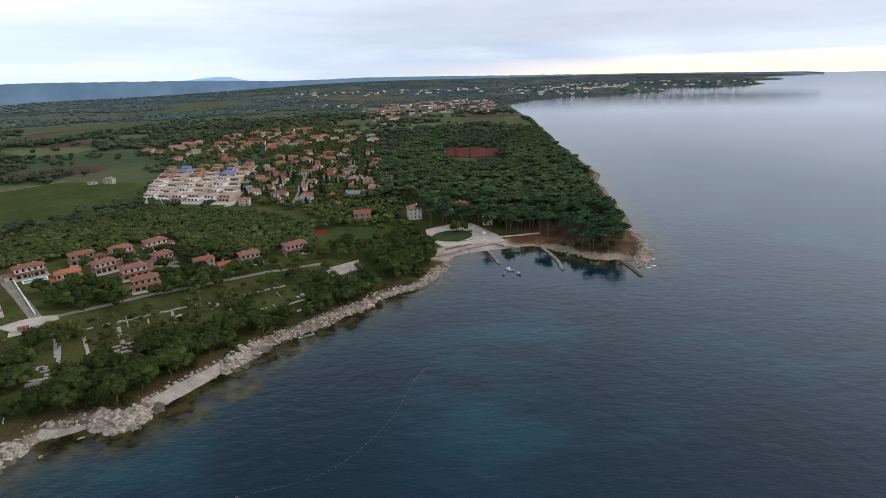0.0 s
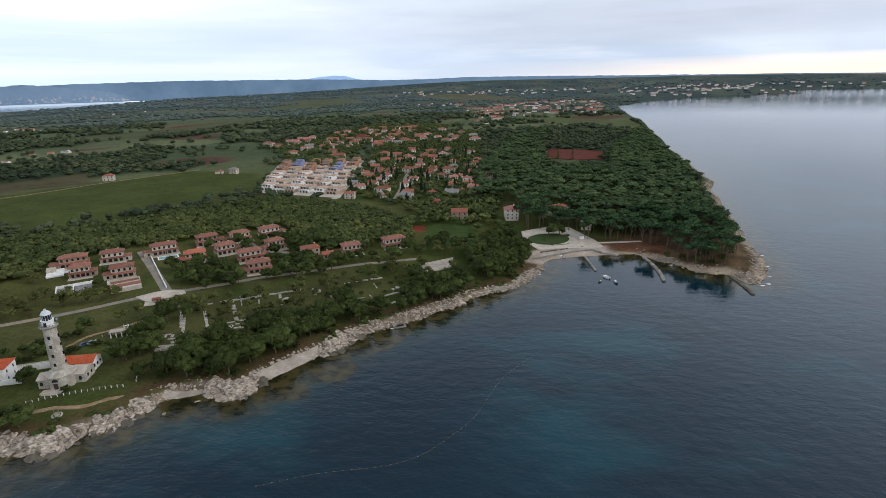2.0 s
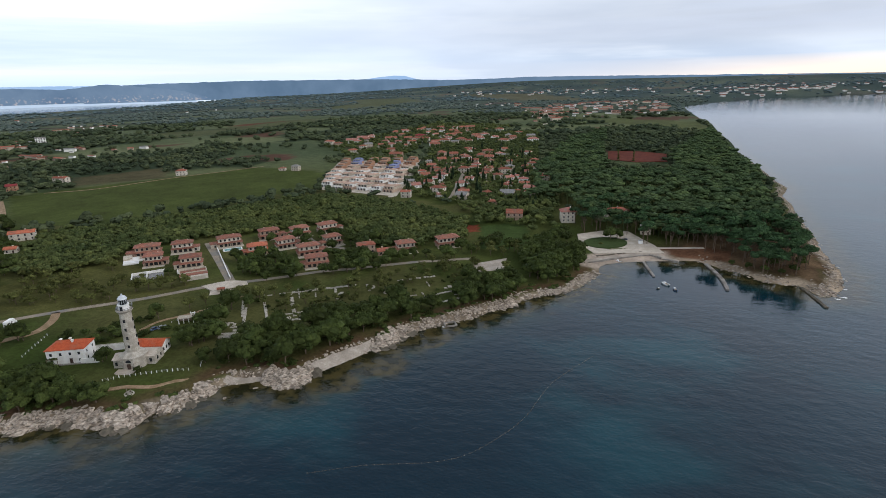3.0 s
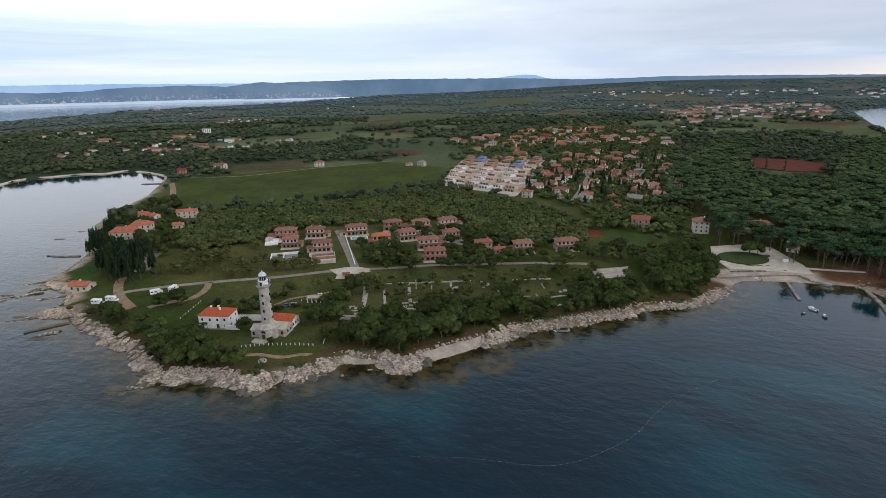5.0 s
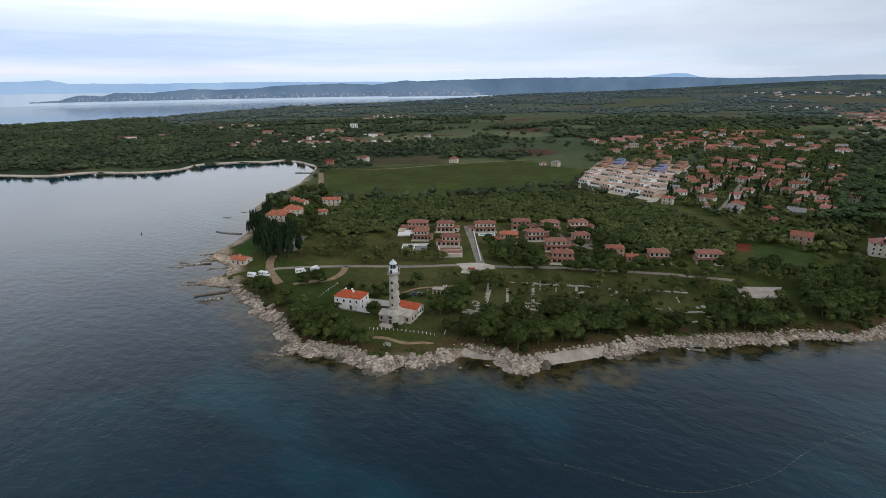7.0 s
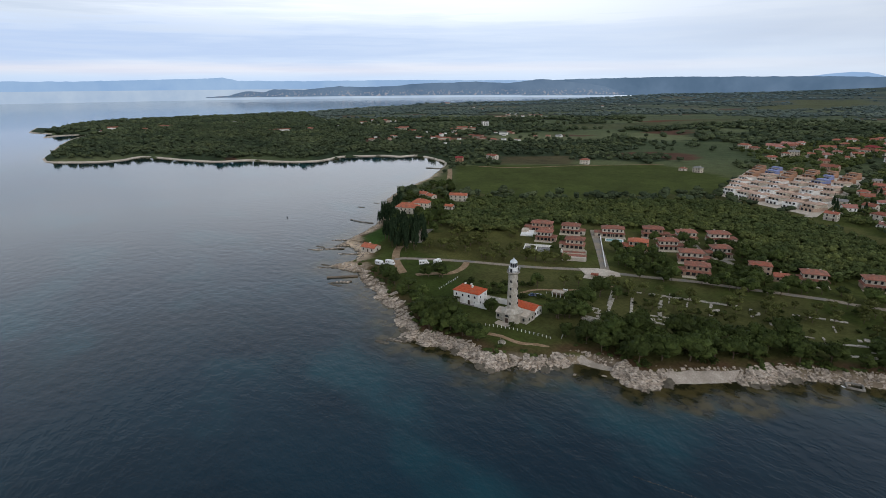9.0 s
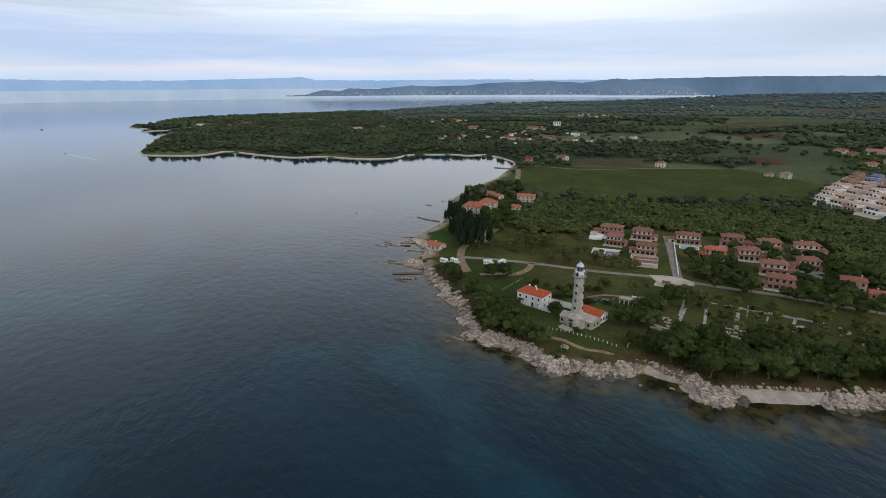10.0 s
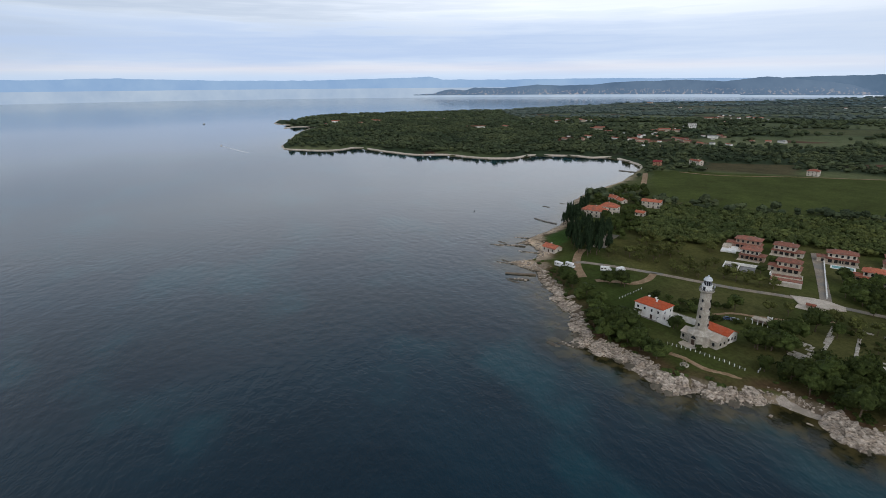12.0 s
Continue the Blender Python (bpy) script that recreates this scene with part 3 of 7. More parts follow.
def build_sheets():
    nx, ny = GX.shape
    idx = np.arange(nx * ny).reshape(nx, ny)
    quads = np.stack([idx[:-1, :-1], idx[1:, :-1], idx[1:, 1:], idx[:-1, 1:]], -1).reshape(-1, 4)
    r, d = GR.ravel(), GD.ravel()
    near = r[quads].min(1) < 4930
    pull = np.minimum(1.0, 4930 / np.maximum(r, 1))

    def sheet(name, z, keep, mat):
        q = quads[keep]
        used, inv = np.unique(q, return_inverse=True)
        v = np.stack([(GX.ravel() * pull)[used], (GY.ravel() * pull)[used], z.ravel()[used]], -1)
        return mesh_np(name, v, inv.reshape(-1, 4), mat, smooth=True), used

    me, used = sheet("ground", GZ, near & (d[quads].max(1) > -60), GROUND)
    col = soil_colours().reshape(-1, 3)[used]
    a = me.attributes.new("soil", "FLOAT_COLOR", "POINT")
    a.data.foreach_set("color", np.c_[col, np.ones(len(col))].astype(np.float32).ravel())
    tagged(new("ground", me), "grassy coastal land with fields, bare earth and pale limestone edge", "ground", kind="structure")
    me, used = sheet("water", sea_level(GX, GY), near & (d[quads].min(1) < 6), SEA)
    dd = d[used]
    sh = np.exp(-np.maximum(-dd, 0) / 15.0) * ss(2500, 1200, r[used])
    px, py = GX.ravel()[used], GY.ravel()[used]
    for cx, cy, k in ((-98, 170, 15), (-84, 184, 13), (-128, 149, 8), (-70, 212, 9)):
        sh = np.maximum(sh, 0.9 * ss(1.3 * k, 0.3 * k, np.hypot(px - cx, py - cy) * (0.75 + 0.5 * value_noise(px, py, 9, 91))))
    me.attributes.new("shallow", "FLOAT", "POINT").data.foreach_set("value", sh.astype(np.float32))
    chop = 0.90 / (1 + (r[used] / 400) ** 2.6) + 0.07 + 0.30 * ss(1500, 2600, r[used])
    chop *= 1 - 0.65 * ss(62, 26, np.hypot(px - 62, py - 332))
    me.attributes.new("chop", "FLOAT", "POINT").data.foreach_set("value", chop.astype(np.float32))
    tagged(new("water", me), "dark blue-green sea with small waves and paler shallows", "sea", kind="structure")


build_sheets()

# ---- distance: ridges and far sea with haze painted as glow, round the horizon ----
# black surface that emits its colour, so the air's haze is painted in
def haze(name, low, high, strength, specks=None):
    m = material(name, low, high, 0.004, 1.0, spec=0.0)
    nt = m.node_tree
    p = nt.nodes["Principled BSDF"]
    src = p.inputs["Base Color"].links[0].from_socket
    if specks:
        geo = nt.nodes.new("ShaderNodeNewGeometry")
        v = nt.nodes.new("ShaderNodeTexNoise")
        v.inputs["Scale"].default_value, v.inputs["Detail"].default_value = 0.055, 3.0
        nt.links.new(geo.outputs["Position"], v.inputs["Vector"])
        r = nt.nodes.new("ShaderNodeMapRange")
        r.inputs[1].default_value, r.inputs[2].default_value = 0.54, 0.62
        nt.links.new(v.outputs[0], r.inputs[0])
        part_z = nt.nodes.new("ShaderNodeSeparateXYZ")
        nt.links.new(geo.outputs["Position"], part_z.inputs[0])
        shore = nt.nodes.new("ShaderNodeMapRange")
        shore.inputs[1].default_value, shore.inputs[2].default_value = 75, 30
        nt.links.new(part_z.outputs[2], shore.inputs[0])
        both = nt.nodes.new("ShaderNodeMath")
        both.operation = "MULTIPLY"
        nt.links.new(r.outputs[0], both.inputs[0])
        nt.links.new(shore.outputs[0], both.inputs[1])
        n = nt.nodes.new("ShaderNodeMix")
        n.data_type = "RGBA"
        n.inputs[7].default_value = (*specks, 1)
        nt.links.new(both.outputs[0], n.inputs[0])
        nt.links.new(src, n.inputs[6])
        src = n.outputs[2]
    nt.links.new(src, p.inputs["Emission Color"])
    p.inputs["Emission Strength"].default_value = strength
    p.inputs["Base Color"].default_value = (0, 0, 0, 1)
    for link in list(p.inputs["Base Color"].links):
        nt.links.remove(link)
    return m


def backdrop(name, mat, profile, radius, low, rough, label, seed):
    """A far ridge: a solid strip along an arc, with its skyline from bearings and elevations, in degrees."""
    az = np.arange(profile[0][0], profile[-1][0] + 0.01, 0.12)
    el = np.interp(az, [p[0] for p in profile], [p[1] for p in profile])
    el = el + rough * (value_noise(az * 10, 0 * az, 6, seed) + 0.6 * value_noise(az * 10, 0 * az, 2, seed + 1) - 0.8)
    rows = []
    for k, f in enumerate((0.0, 0.35, 0.7, 1.0)):
        r = radius + 50 * f
        z = low + (EYE[2] + r * np.tan(np.radians(el)) - low) * f
        rows.append(np.stack([r * np.sin(np.radians(az)), r * np.cos(np.radians(az)), z], -1))
    r = radius + 75
    rows.append(np.stack([r * np.sin(np.radians(az)), r * np.cos(np.radians(az)), 0 * az + low], -1))
    v = np.concatenate(rows)
    n = len(az)
    f = [(k * n + i, k * n + i + 1, (k + 1) * n + i + 1, (k + 1) * n + i) for k in range(4) for i in range(n - 1)]
    tagged(new(name, mesh_np(name, v, f, mat, smooth=True)), label, "hills", kind="structure")


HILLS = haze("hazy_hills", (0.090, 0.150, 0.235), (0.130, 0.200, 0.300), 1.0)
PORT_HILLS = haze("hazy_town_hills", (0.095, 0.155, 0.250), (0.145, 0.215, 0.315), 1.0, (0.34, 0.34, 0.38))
PEAK = haze("haze_blue_mountain", (0.27, 0.42, 0.66), (0.31, 0.46, 0.70), 1.0)
COAST_HAZE = haze("haze_blue_coast", (0.27, 0.42, 0.66), (0.33, 0.48, 0.70), 1.0)
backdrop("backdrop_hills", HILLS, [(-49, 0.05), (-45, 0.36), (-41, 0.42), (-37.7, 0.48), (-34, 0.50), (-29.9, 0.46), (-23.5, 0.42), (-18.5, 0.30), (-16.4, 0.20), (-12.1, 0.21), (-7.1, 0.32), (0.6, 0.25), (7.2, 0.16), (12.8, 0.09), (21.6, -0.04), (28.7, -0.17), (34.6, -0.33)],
         4790, 15, 0.05, "low wooded hills with blue evening haze painted in as glow", 31)
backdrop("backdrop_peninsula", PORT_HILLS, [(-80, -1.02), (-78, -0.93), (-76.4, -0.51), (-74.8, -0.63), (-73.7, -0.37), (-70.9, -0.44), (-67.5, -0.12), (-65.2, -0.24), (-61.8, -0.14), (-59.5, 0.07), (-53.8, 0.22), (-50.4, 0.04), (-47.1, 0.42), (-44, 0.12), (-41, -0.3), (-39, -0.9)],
         4700, 22, 0.06, "hilly peninsula with a pale town along its shore, haze painted in as glow", 33)
# added glowing strip: bright hazy sea painted up to the horizon
FAR_SEA_GLOW = haze("far_sea_glow", (0.37, 0.48, 0.64), (0.47, 0.57, 0.70), 1.0)
backdrop("backdrop_sea", FAR_SEA_GLOW, [(-175, -0.36), (-100, -0.36), (-40, -0.36)], 4870, -4, 0.0, "glowing pale strip standing in for the far sea towards the horizon", 39)
backdrop("backdrop_mountain", PEAK, [(-28, 0.2), (-24.5, 0.42), (-23.7, 0.46), (-22.5, 0.62), (-21, 0.72), (-20, 0.66), (-18.8, 0.34), (-17, 0.1)], 4850, 60, 0.02, "distant mountain behind the hills, painted glowing haze blue", 35)
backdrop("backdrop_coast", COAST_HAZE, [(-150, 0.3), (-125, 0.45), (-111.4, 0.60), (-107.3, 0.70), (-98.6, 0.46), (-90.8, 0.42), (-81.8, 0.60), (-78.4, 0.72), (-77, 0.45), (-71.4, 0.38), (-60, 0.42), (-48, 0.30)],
         4850, 81, 0.06, "coast across the bay, painted faint glowing haze blue", 37)


# ---- the plan: roads and buildings ----
SHORE_ROAD = [(-75, 317), (-93, 307), (-108, 301), (-138, 283), (-159, 271), (-178, 256), (-195, 244), (-211, 232), (-230, 212), (-255, 191), (-269, 178), (-282, 164), (-289, 155), (-289, 150)]
VILLA_LANE = [(-268, 309), (-233, 276), (-200, 244)]
VILLA_STREET = [(-206, 339), (-184, 321), (-168, 319), (-156, 306)]
DIRT_LOOP = [(-260, 186), (-252, 177), (-248, 166), (-252, 159), (-256, 151), (-257, 147)]
SEA_PATH = [(-178, 134), (-168, 139), (-159, 143), (-154, 148), (-150, 151)]
SAND_TRACK = [(-314, 168), (-306, 161), (-291, 152), (-278, 147), (-265, 143)]
PARKING = [(-342, 207), (-332, 195), (-315, 180)]
BAY_TRACK = [(-593, 395), (-551, 367), (-505, 335)]
STREET_A = [(-163, 650), (-150, 573), (-140, 511), (-137, 485)]
STREET_B = [(-244, 717), (-230, 644), (-209, 549), (-197, 485)]
STREET_C = [(-65, 607), (-53, 561), (-41, 523)]
FIELD_TRACK = [(-584, 436), (-546, 468), (-512, 545), (-482, 598), (-452, 652)]
PROMENADE = [(-6, 336), (8, 347), (25, 357), (35, 361), (42, 356), (51, 353)]
PINE_PATH = [(33, 370), (48, 373), (69, 378)]
RUIN_PATH = [(-186, 212), (-182, 222), (-180, 227)]
GARDEN_TRACK = [(-201, 179), (-200, 189), (-194, 197), (-190, 203), (-186, 209), (-183, 219), (-181, 227)]
APRON = [(-212, 234), (-206, 242), (-200, 246), (-192, 247), (-188, 243), (-193, 236), (-201, 229)]
FAR_ROAD = [(-155, 1347), (-127, 1422), (-115, 1550)]
FORECOURT = [(-14, 394), (3, 407), (22, 409), (30, 392), (38, 376), (43, 363), (35, 361), (16, 357), (-1, 351), (-7, 361), (-12, 376)]
RED_FIELD = [(9, 866), (50, 872), (92, 842), (84, 768), (45, 757), (9, 776)]
PLAZA = [(-74, 305), (-55, 328), (-53, 305), (-67, 292)]
ROADS = [  # line, width, material, name, label
    (SHORE_ROAD, 3.8, ASPHALT, "road", "narrow pale asphalt road along the shore park"),
    (VILLA_LANE, 5.2, ASPHALT, "road", "pale concrete lane between the holiday villas"),
    (VILLA_STREET, 4.0, ASPHALT, "road", "curving asphalt street among the villas"),
    (DIRT_LOOP, 4.0, DIRT, "road", "sandy dirt track looping over the grass"),
    (SEA_PATH, 1.8, DIRT, "path", "sandy footpath in front of the lighthouse fence"),
    (SAND_TRACK, 5.0, DIRT, "road", "gravel lay-by beside the camper vans"),
    (PARKING, 9.0, ASPHALT, "road", "gravel yard among the cypress trees"),
    (BAY_TRACK, 6.0, DIRT, "road", "sandy track beside the green field"),
    (STREET_A, 5.0, ASPHALT, "road", "pale village street between red-roofed houses"),
    (STREET_B, 6.0, GRAVEL, "road", "dusty street beside the building site"),
    (STREET_C, 5.0, ASPHALT, "road", "grey village street at the wood's edge"),
    (FIELD_TRACK, 2.0, DIRT, "path", "pale track along the field's edge"),
    (PROMENADE, 4.0, PEBBLE, "pavement", "pale promenade behind the beach"),
    (PINE_PATH, 2.5, GRAVEL, "path", "pale path under the pines"),
    (RUIN_PATH, 1.6, DIRT, "path", "worn path through the grass by the ruins"),
    (GARDEN_TRACK, 1.7, DIRT, "path", "worn sandy track past the garden shelter"),
    (FAR_ROAD, 9.0, GRAVEL, "road", "pale country road near the far town"),
]
RESORT = [(-290, 277, 20, 'f'), (-272, 289, 17, 'v'), (-249, 308, 20, 'v'), (-232, 331, 18, 'v'), (-213, 342, 17, 'v'), (-198, 357, 18, 'v'), (-244, 264, 16, 't'), (-270, 261, 14, 'v'), (-217, 295, 16, 'o'), (-207, 313, 16, 'v'), (-178, 326, 15, 'v'), (-183, 302, 18, 'v'), (-166, 282, 17, 'v')]
LANE = [(-147, 314, 13, 'o'), (-134, 312, 9, 'o'), (-122, 322, 14, 'v'), (-98, 340, 17, 'v')]
VILLAGE_A = [(-157, 515, 17, 'w'), (-140, 544, 13, 'r'), (-127, 502, 12, 'o'), (-182, 489, 11, 'w'), (-106, 513, 10, 'o'), (-93, 473, 8, 'o'), (-93, 540, 9, 'w'), (-84, 502, 15, 'g'), (-79, 524, 8, 'w'), (-62, 505, 14, 'w'), (-75, 552, 12, 'o'), (-66, 532, 15, 'r'), (-112, 642, 18, 'w'), (-114, 560, 8, 'w'), (-65, 423, 15, 'o'), (-162, 642, 14, 'w'), (-197, 638, 13, 'o'), (-181, 631, 10, 'o'), (-206, 612, 11, 'w')]
VILLAGE_B = [(-233, 788, 14, 'o'), (-213, 719, 14, 'o'), (-211, 777, 15, 'o'), (-193, 721, 13, 'o'), (-183, 743, 14, 'r'), (-168, 768, 13, 'o'), (-168, 818, 19, 'o'), (-152, 751, 14, 'o'), (-144, 787, 12, 'r'), (-127, 747, 8, 'w'), (-203, 836, 13, 'w'), (-165, 718, 11, 'o'), (-174, 686, 10, 'o')]
VILLAGE_C = [(-350, 1036, 25, 'd'), (-392, 984, 30, 'w'), (-289, 942, 18, 'o'), (-278, 960, 23, 'w'), (-294, 1058, 23, 'o'), (-313, 1151, 20, 'o'), (-308, 1230, 26, 'o'), (-296, 1244, 24, 'o'), (-251, 979, 21, 'o'), (-242, 1059, 18, 'o'), (-218, 999, 15, 'r'), (-218, 1189, 20, 'w'), (-164, 1029, 15, 'o'), (-121, 992, 23, 'r'), (-396, 1056, 16, 'o'), (-424, 1150, 18, 'o'), (-395, 1203, 18, 'o'), (-365, 1231, 18, 'o'), (-281, 997, 15, 'r')]
VILLAGE_D = [(-487, 915, 21, 'w'), (-458, 891, 18, 'o'), (-455, 944, 25, 'r'), (-454, 992, 27, 'r'), (-436, 982, 18, 'o'), (-384, 797, 18, 'w'), (-393, 855, 13, 'w'), (-297, 764, 22, 'o'), (-326, 815, 14, 'o'), (-325, 874, 13, 'w')]
SINGLE = [(-24, 445, 13, 'w'), (-517, 568, 14, 'w'), (-404, 623, 10, 'w'), (-385, 625, 12, 'g'), (14, 447, 19, 'w'), (110, 427, 7, 'w'), (34, 406, 5, 'g'), (-632, 495, 17, 'w')]
HOTEL = [(-400, 222, 15, 'h'), (-407, 240, 12, 'h'), (-455, 271, 12, 'b'), (-440, 271, 11, 'b'), (-416, 287, 19, 'b'), (-391, 260, 8, 'b'), (-323, 150, 13, 'b'), (-627, 496, 13, 'w'), (-640, 443, 12, 'd')]
DEV = [(-290, 517), (-195, 496), (-251, 738), (-361, 707)]
BAY_VILLAGE = [(-1590, 28), (-1639, 56), (-1573, 125), (-1636, 175), (-1684, 309), (-1704, 371), (-1691, 390), (-1341, 395), (-1349, 416), (-1317, 467), (-1369, 562), (-1457, 669), (-1532, 738), (-1464, 749), (-1474, 780), (-1045, 508), (-994, 475), (-976, 505), (-1023, 544), (-1185, 647), (-1228, 679), (-1126, 648), (-975, 575), (-919, 598), (-1021, 675), (-1040, 700), (-1086, 744), (-1103, 779), (-1139, 821), (-1078, 786), (-855, 559), (-904, 601), (-1190, 886), (-976, 775), (-934, 764), (-934, 788), (-839, 687), (-816, 703), (-914, 674), (-878, 665), (-834, 801), (-822, 820), (-1410, 1139), (-1494, 1243), (-1534, 1308), (-1414, 1238), (-1446, 1303), (-1382, 1276), (-1322, 1252), (-1302, 1096), (-2082, 1514), (-1925, 1445), (-2643, 1744), (-2903, 1711), (-1653, 1901), (-1656, 2084), (-948, 596), (-983, 633), (-1084, 657), (-903, 624)]
LIGHTHOUSE = (-177.3, 153.0)


def smooth_line(pts, step=3.0):
    """A curve through the points, sampled evenly (Catmull-Rom)."""
    p = [Vector((*q, 0)) for q in pts]
    p = [2 * p[0] - p[1]] + p + [2 * p[-1] - p[-2]]
    res = []
    for i in range(1, len(p) - 2):
        n = max(2, int((p[i + 1] - p[i]).length / step))
        for k in range(n):
            u = k / n
            a, b, c, d = p[i - 1], p[i], p[i + 1], p[i + 2]
            res.append(0.5 * (2 * b + (c - a) * u + (2 * a - 5 * b + 4 * c - d) * u * u + (3 * b - a - 3 * c + d) * u ** 3))
    res.append(p[-2])
    return np.array([(v.x, v.y) for v in res])


def build_roads():
    for pts, width, mat, name, label in ROADS:
        line = smooth_line(pts)
        t = np.gradient(line, axis=0)
        t /= np.linalg.norm(t, axis=1)[:, None] + 1e-9
        side = np.stack([-t[:, 1], t[:, 0]], -1)
        rng = np.random.default_rng(len(line))
        rows = []
        for k, off in enumerate((-1.0, -0.98, 0.98, 1.0)):
            w = off * (width / 2) * (1 + 0.10 * (rng.random(len(line)) - 0.5))
            xy = line + side * w[:, None]
            z = land_height(xy[:, 0], xy[:, 1]) + (0.20 if k in (1, 2) else -0.25)
            rows.append(np.c_[xy, z])
        v, n = np.concatenate(rows), len(line)
        f = [(k * n + i, k * n + i + 1, (k + 1) * n + i + 1, (k + 1) * n + i) for k in range(3) for i in range(n - 1)]
        tagged(new(name, mesh_np(name, v, f, mat)), label, "road", kind="structure")


def slab(name, poly, mat, lift, label, category, parent=None):
    """A flat paved area with a thickness, laid over the ground."""
    bm = bmesh.new()
    top = [bm.verts.new((*p, height_at(*p) + lift)) for p in poly]
    low = [bm.verts.new((*p, height_at(*p) - 0.4)) for p in poly]
    bm.faces.new(top)
    for i in range(len(poly)):
        bm.faces.new((low[i], low[(i + 1) % len(poly)], top[(i + 1) % len(poly)], top[i]))
    bmesh.ops.triangulate(bm, faces=bm.faces[:])
    return tagged(part(name, bm, mat, parent), label, category, kind="structure")


build_roads()
slab("pavement", FORECOURT, GRAVEL, 0.55, "pale gravel forecourt round a grass island", "pavement")
slab("ploughed_field", RED_FIELD, RED_SOIL, 0.7, "bare red earth field in a clearing of the pinewood", "field")
slab("pavement", APRON, GRAVEL, 0.42, "dusty gravel apron where the villa lane meets the road", "pavement")
slab("pavement", PLAZA, PEBBLE, 0.12, "sandy yard beside the road", "pavement")
ISLAND = (5.8, 376.0)
bm = prism(bmesh.new(), [(ISLAND[0] + 15.5 * math.cos(a) * 0.84 - 12.5 * math.sin(a) * 0.54, ISLAND[1] + 15.5 * math.cos(a) * 0.54 + 12.5 * math.sin(a) * 0.84) for a in np.linspace(0, 2 * math.pi, 40)[:-1]], 1.5, 3.3)
tagged(part("traffic_island", bm, GRASS), "oval grass island in the gravel forecourt", "lawn", kind="structure")

# ---- trees ----
ICO_V, ICO_F = None, None


def ico():
    g = (1 + 5 ** 0.5) / 2
    v = np.array([(-1, g, 0), (1, g, 0), (-1, -g, 0), (1, -g, 0), (0, -1, g), (0, 1, g), (0, -1, -g), (0, 1, -g), (g, 0, -1), (g, 0, 1), (-g, 0, -1), (-g, 0, 1)], float)
    f = np.array([(0, 11, 5), (0, 5, 1), (0, 1, 7), (0, 7, 10), (0, 10, 11), (1, 5, 9), (5, 11, 4), (11, 10, 2), (10, 7, 6), (7, 1, 8), (3, 9, 4), (3, 4, 2), (3, 2, 6), (3, 6, 8), (3, 8, 9), (4, 9, 5), (2, 4, 11), (6, 2, 10), (8, 6, 7), (9, 8, 1)])
    return v / np.linalg.norm(v[0]), f


ICO_V, ICO_F = ico()


def crown(rng, lobes, leaves, radii, leaf, spread=0.62, lobe_size=0.45, core=0.80):
    """Leaf clumps: lobes about a hull, each a dark uneven core covered with small tilted leaf sprays. Returns places and triangles."""
    vs, fs, n = [], [], 0
    radii = np.array(radii, float)
    for k in range(lobes):
        a, u = 2.4 * k + rng.random() * 1.2, rng.uniform(-0.55, 1.0)
        s = math.sqrt(max(0, 1 - u * u))
        c = np.array([math.cos(a) * s, math.sin(a) * s, u]) * radii * spread * rng.uniform(0.75, 1.12)
        if k == 0:
            c *= 0.2
        size = radii * lobe_size * rng.uniform(0.8, 1.25)
        v = c + ICO_V * size * core * rng.uniform(0.75, 1.15, (12, 1))
        vs.append(v)
        fs.append(ICO_F + n)
        n += 12
        d = rng.normal(size=(leaves, 3))
        d /= np.linalg.norm(d, axis=1)[:, None]
        d[:, 2] = np.where(d[:, 2] < -0.5, -d[:, 2], d[:, 2])
        p = c + d * size * rng.uniform(0.82, 1.15, (leaves, 1))
        nrm = d + rng.normal(size=(leaves, 3)) * 0.55
        e1 = np.cross(nrm, rng.normal(size=(leaves, 3)))
        e1 /= np.linalg.norm(e1, axis=1)[:, None] + 1e-9
        e2 = np.cross(nrm, e1)
        e2 /= np.linalg.norm(e2, axis=1)[:, None] + 1e-9
        w = leaf * rng.uniform(0.6, 1.4, (leaves, 1))
        q = np.stack([p - e1 * w, p - e2 * w * 0.55, p + e1 * w, p + e2 * w * 0.55], 1).reshape(-1, 3)
        vs.append(q)
        i = n + 4 * np.arange(leaves)[:, None]
        fs.append(np.concatenate([i + [[0, 1, 2]], i + [[0, 2, 3]]]))
        n += 4 * leaves
    return np.concatenate(vs), np.concatenate(fs)


def limb(bm, a, b, ra, rb, n=6):
    a, b = Vector(a), Vector(b)
    q = (b - a).to_track_quat("Z", "Y")
    rings = [[bm.verts.new(c + q @ Vector((r * math.cos(2 * math.pi * i / n), r * math.sin(2 * math.pi * i / n), 0))) for i in range(n)] for c, r in ((a, ra), (b, rb))]
    for i in range(n):
        bm.faces.new((rings[0][i], rings[0][(i + 1) % n], rings[1][(i + 1) % n], rings[1][i]))
    bm.faces.new(rings[1])
    return b


def trunk(rng, height, radius, reach, limbs=4):
    bm = bmesh.new()
    top = (rng.uniform(-0.3, 0.3), rng.uniform(-0.3, 0.3), height * 0.55)
    limb(bm, (0, 0, -0.6), top, radius, radius * 0.7, 8)
    limb(bm, top, (top[0] * 1.5, top[1] * 1.5, height), radius * 0.7, radius * 0.25)
    for k in range(limbs):
        a = 2 * math.pi * k / limbs + rng.random()
        limb(bm, (top[0], top[1], height * rng.uniform(0.5, 0.7)), (math.cos(a) * reach, math.sin(a) * reach, height * rng.uniform(0.85, 1.1)), radius * 0.45, radius * 0.12)
    return bm


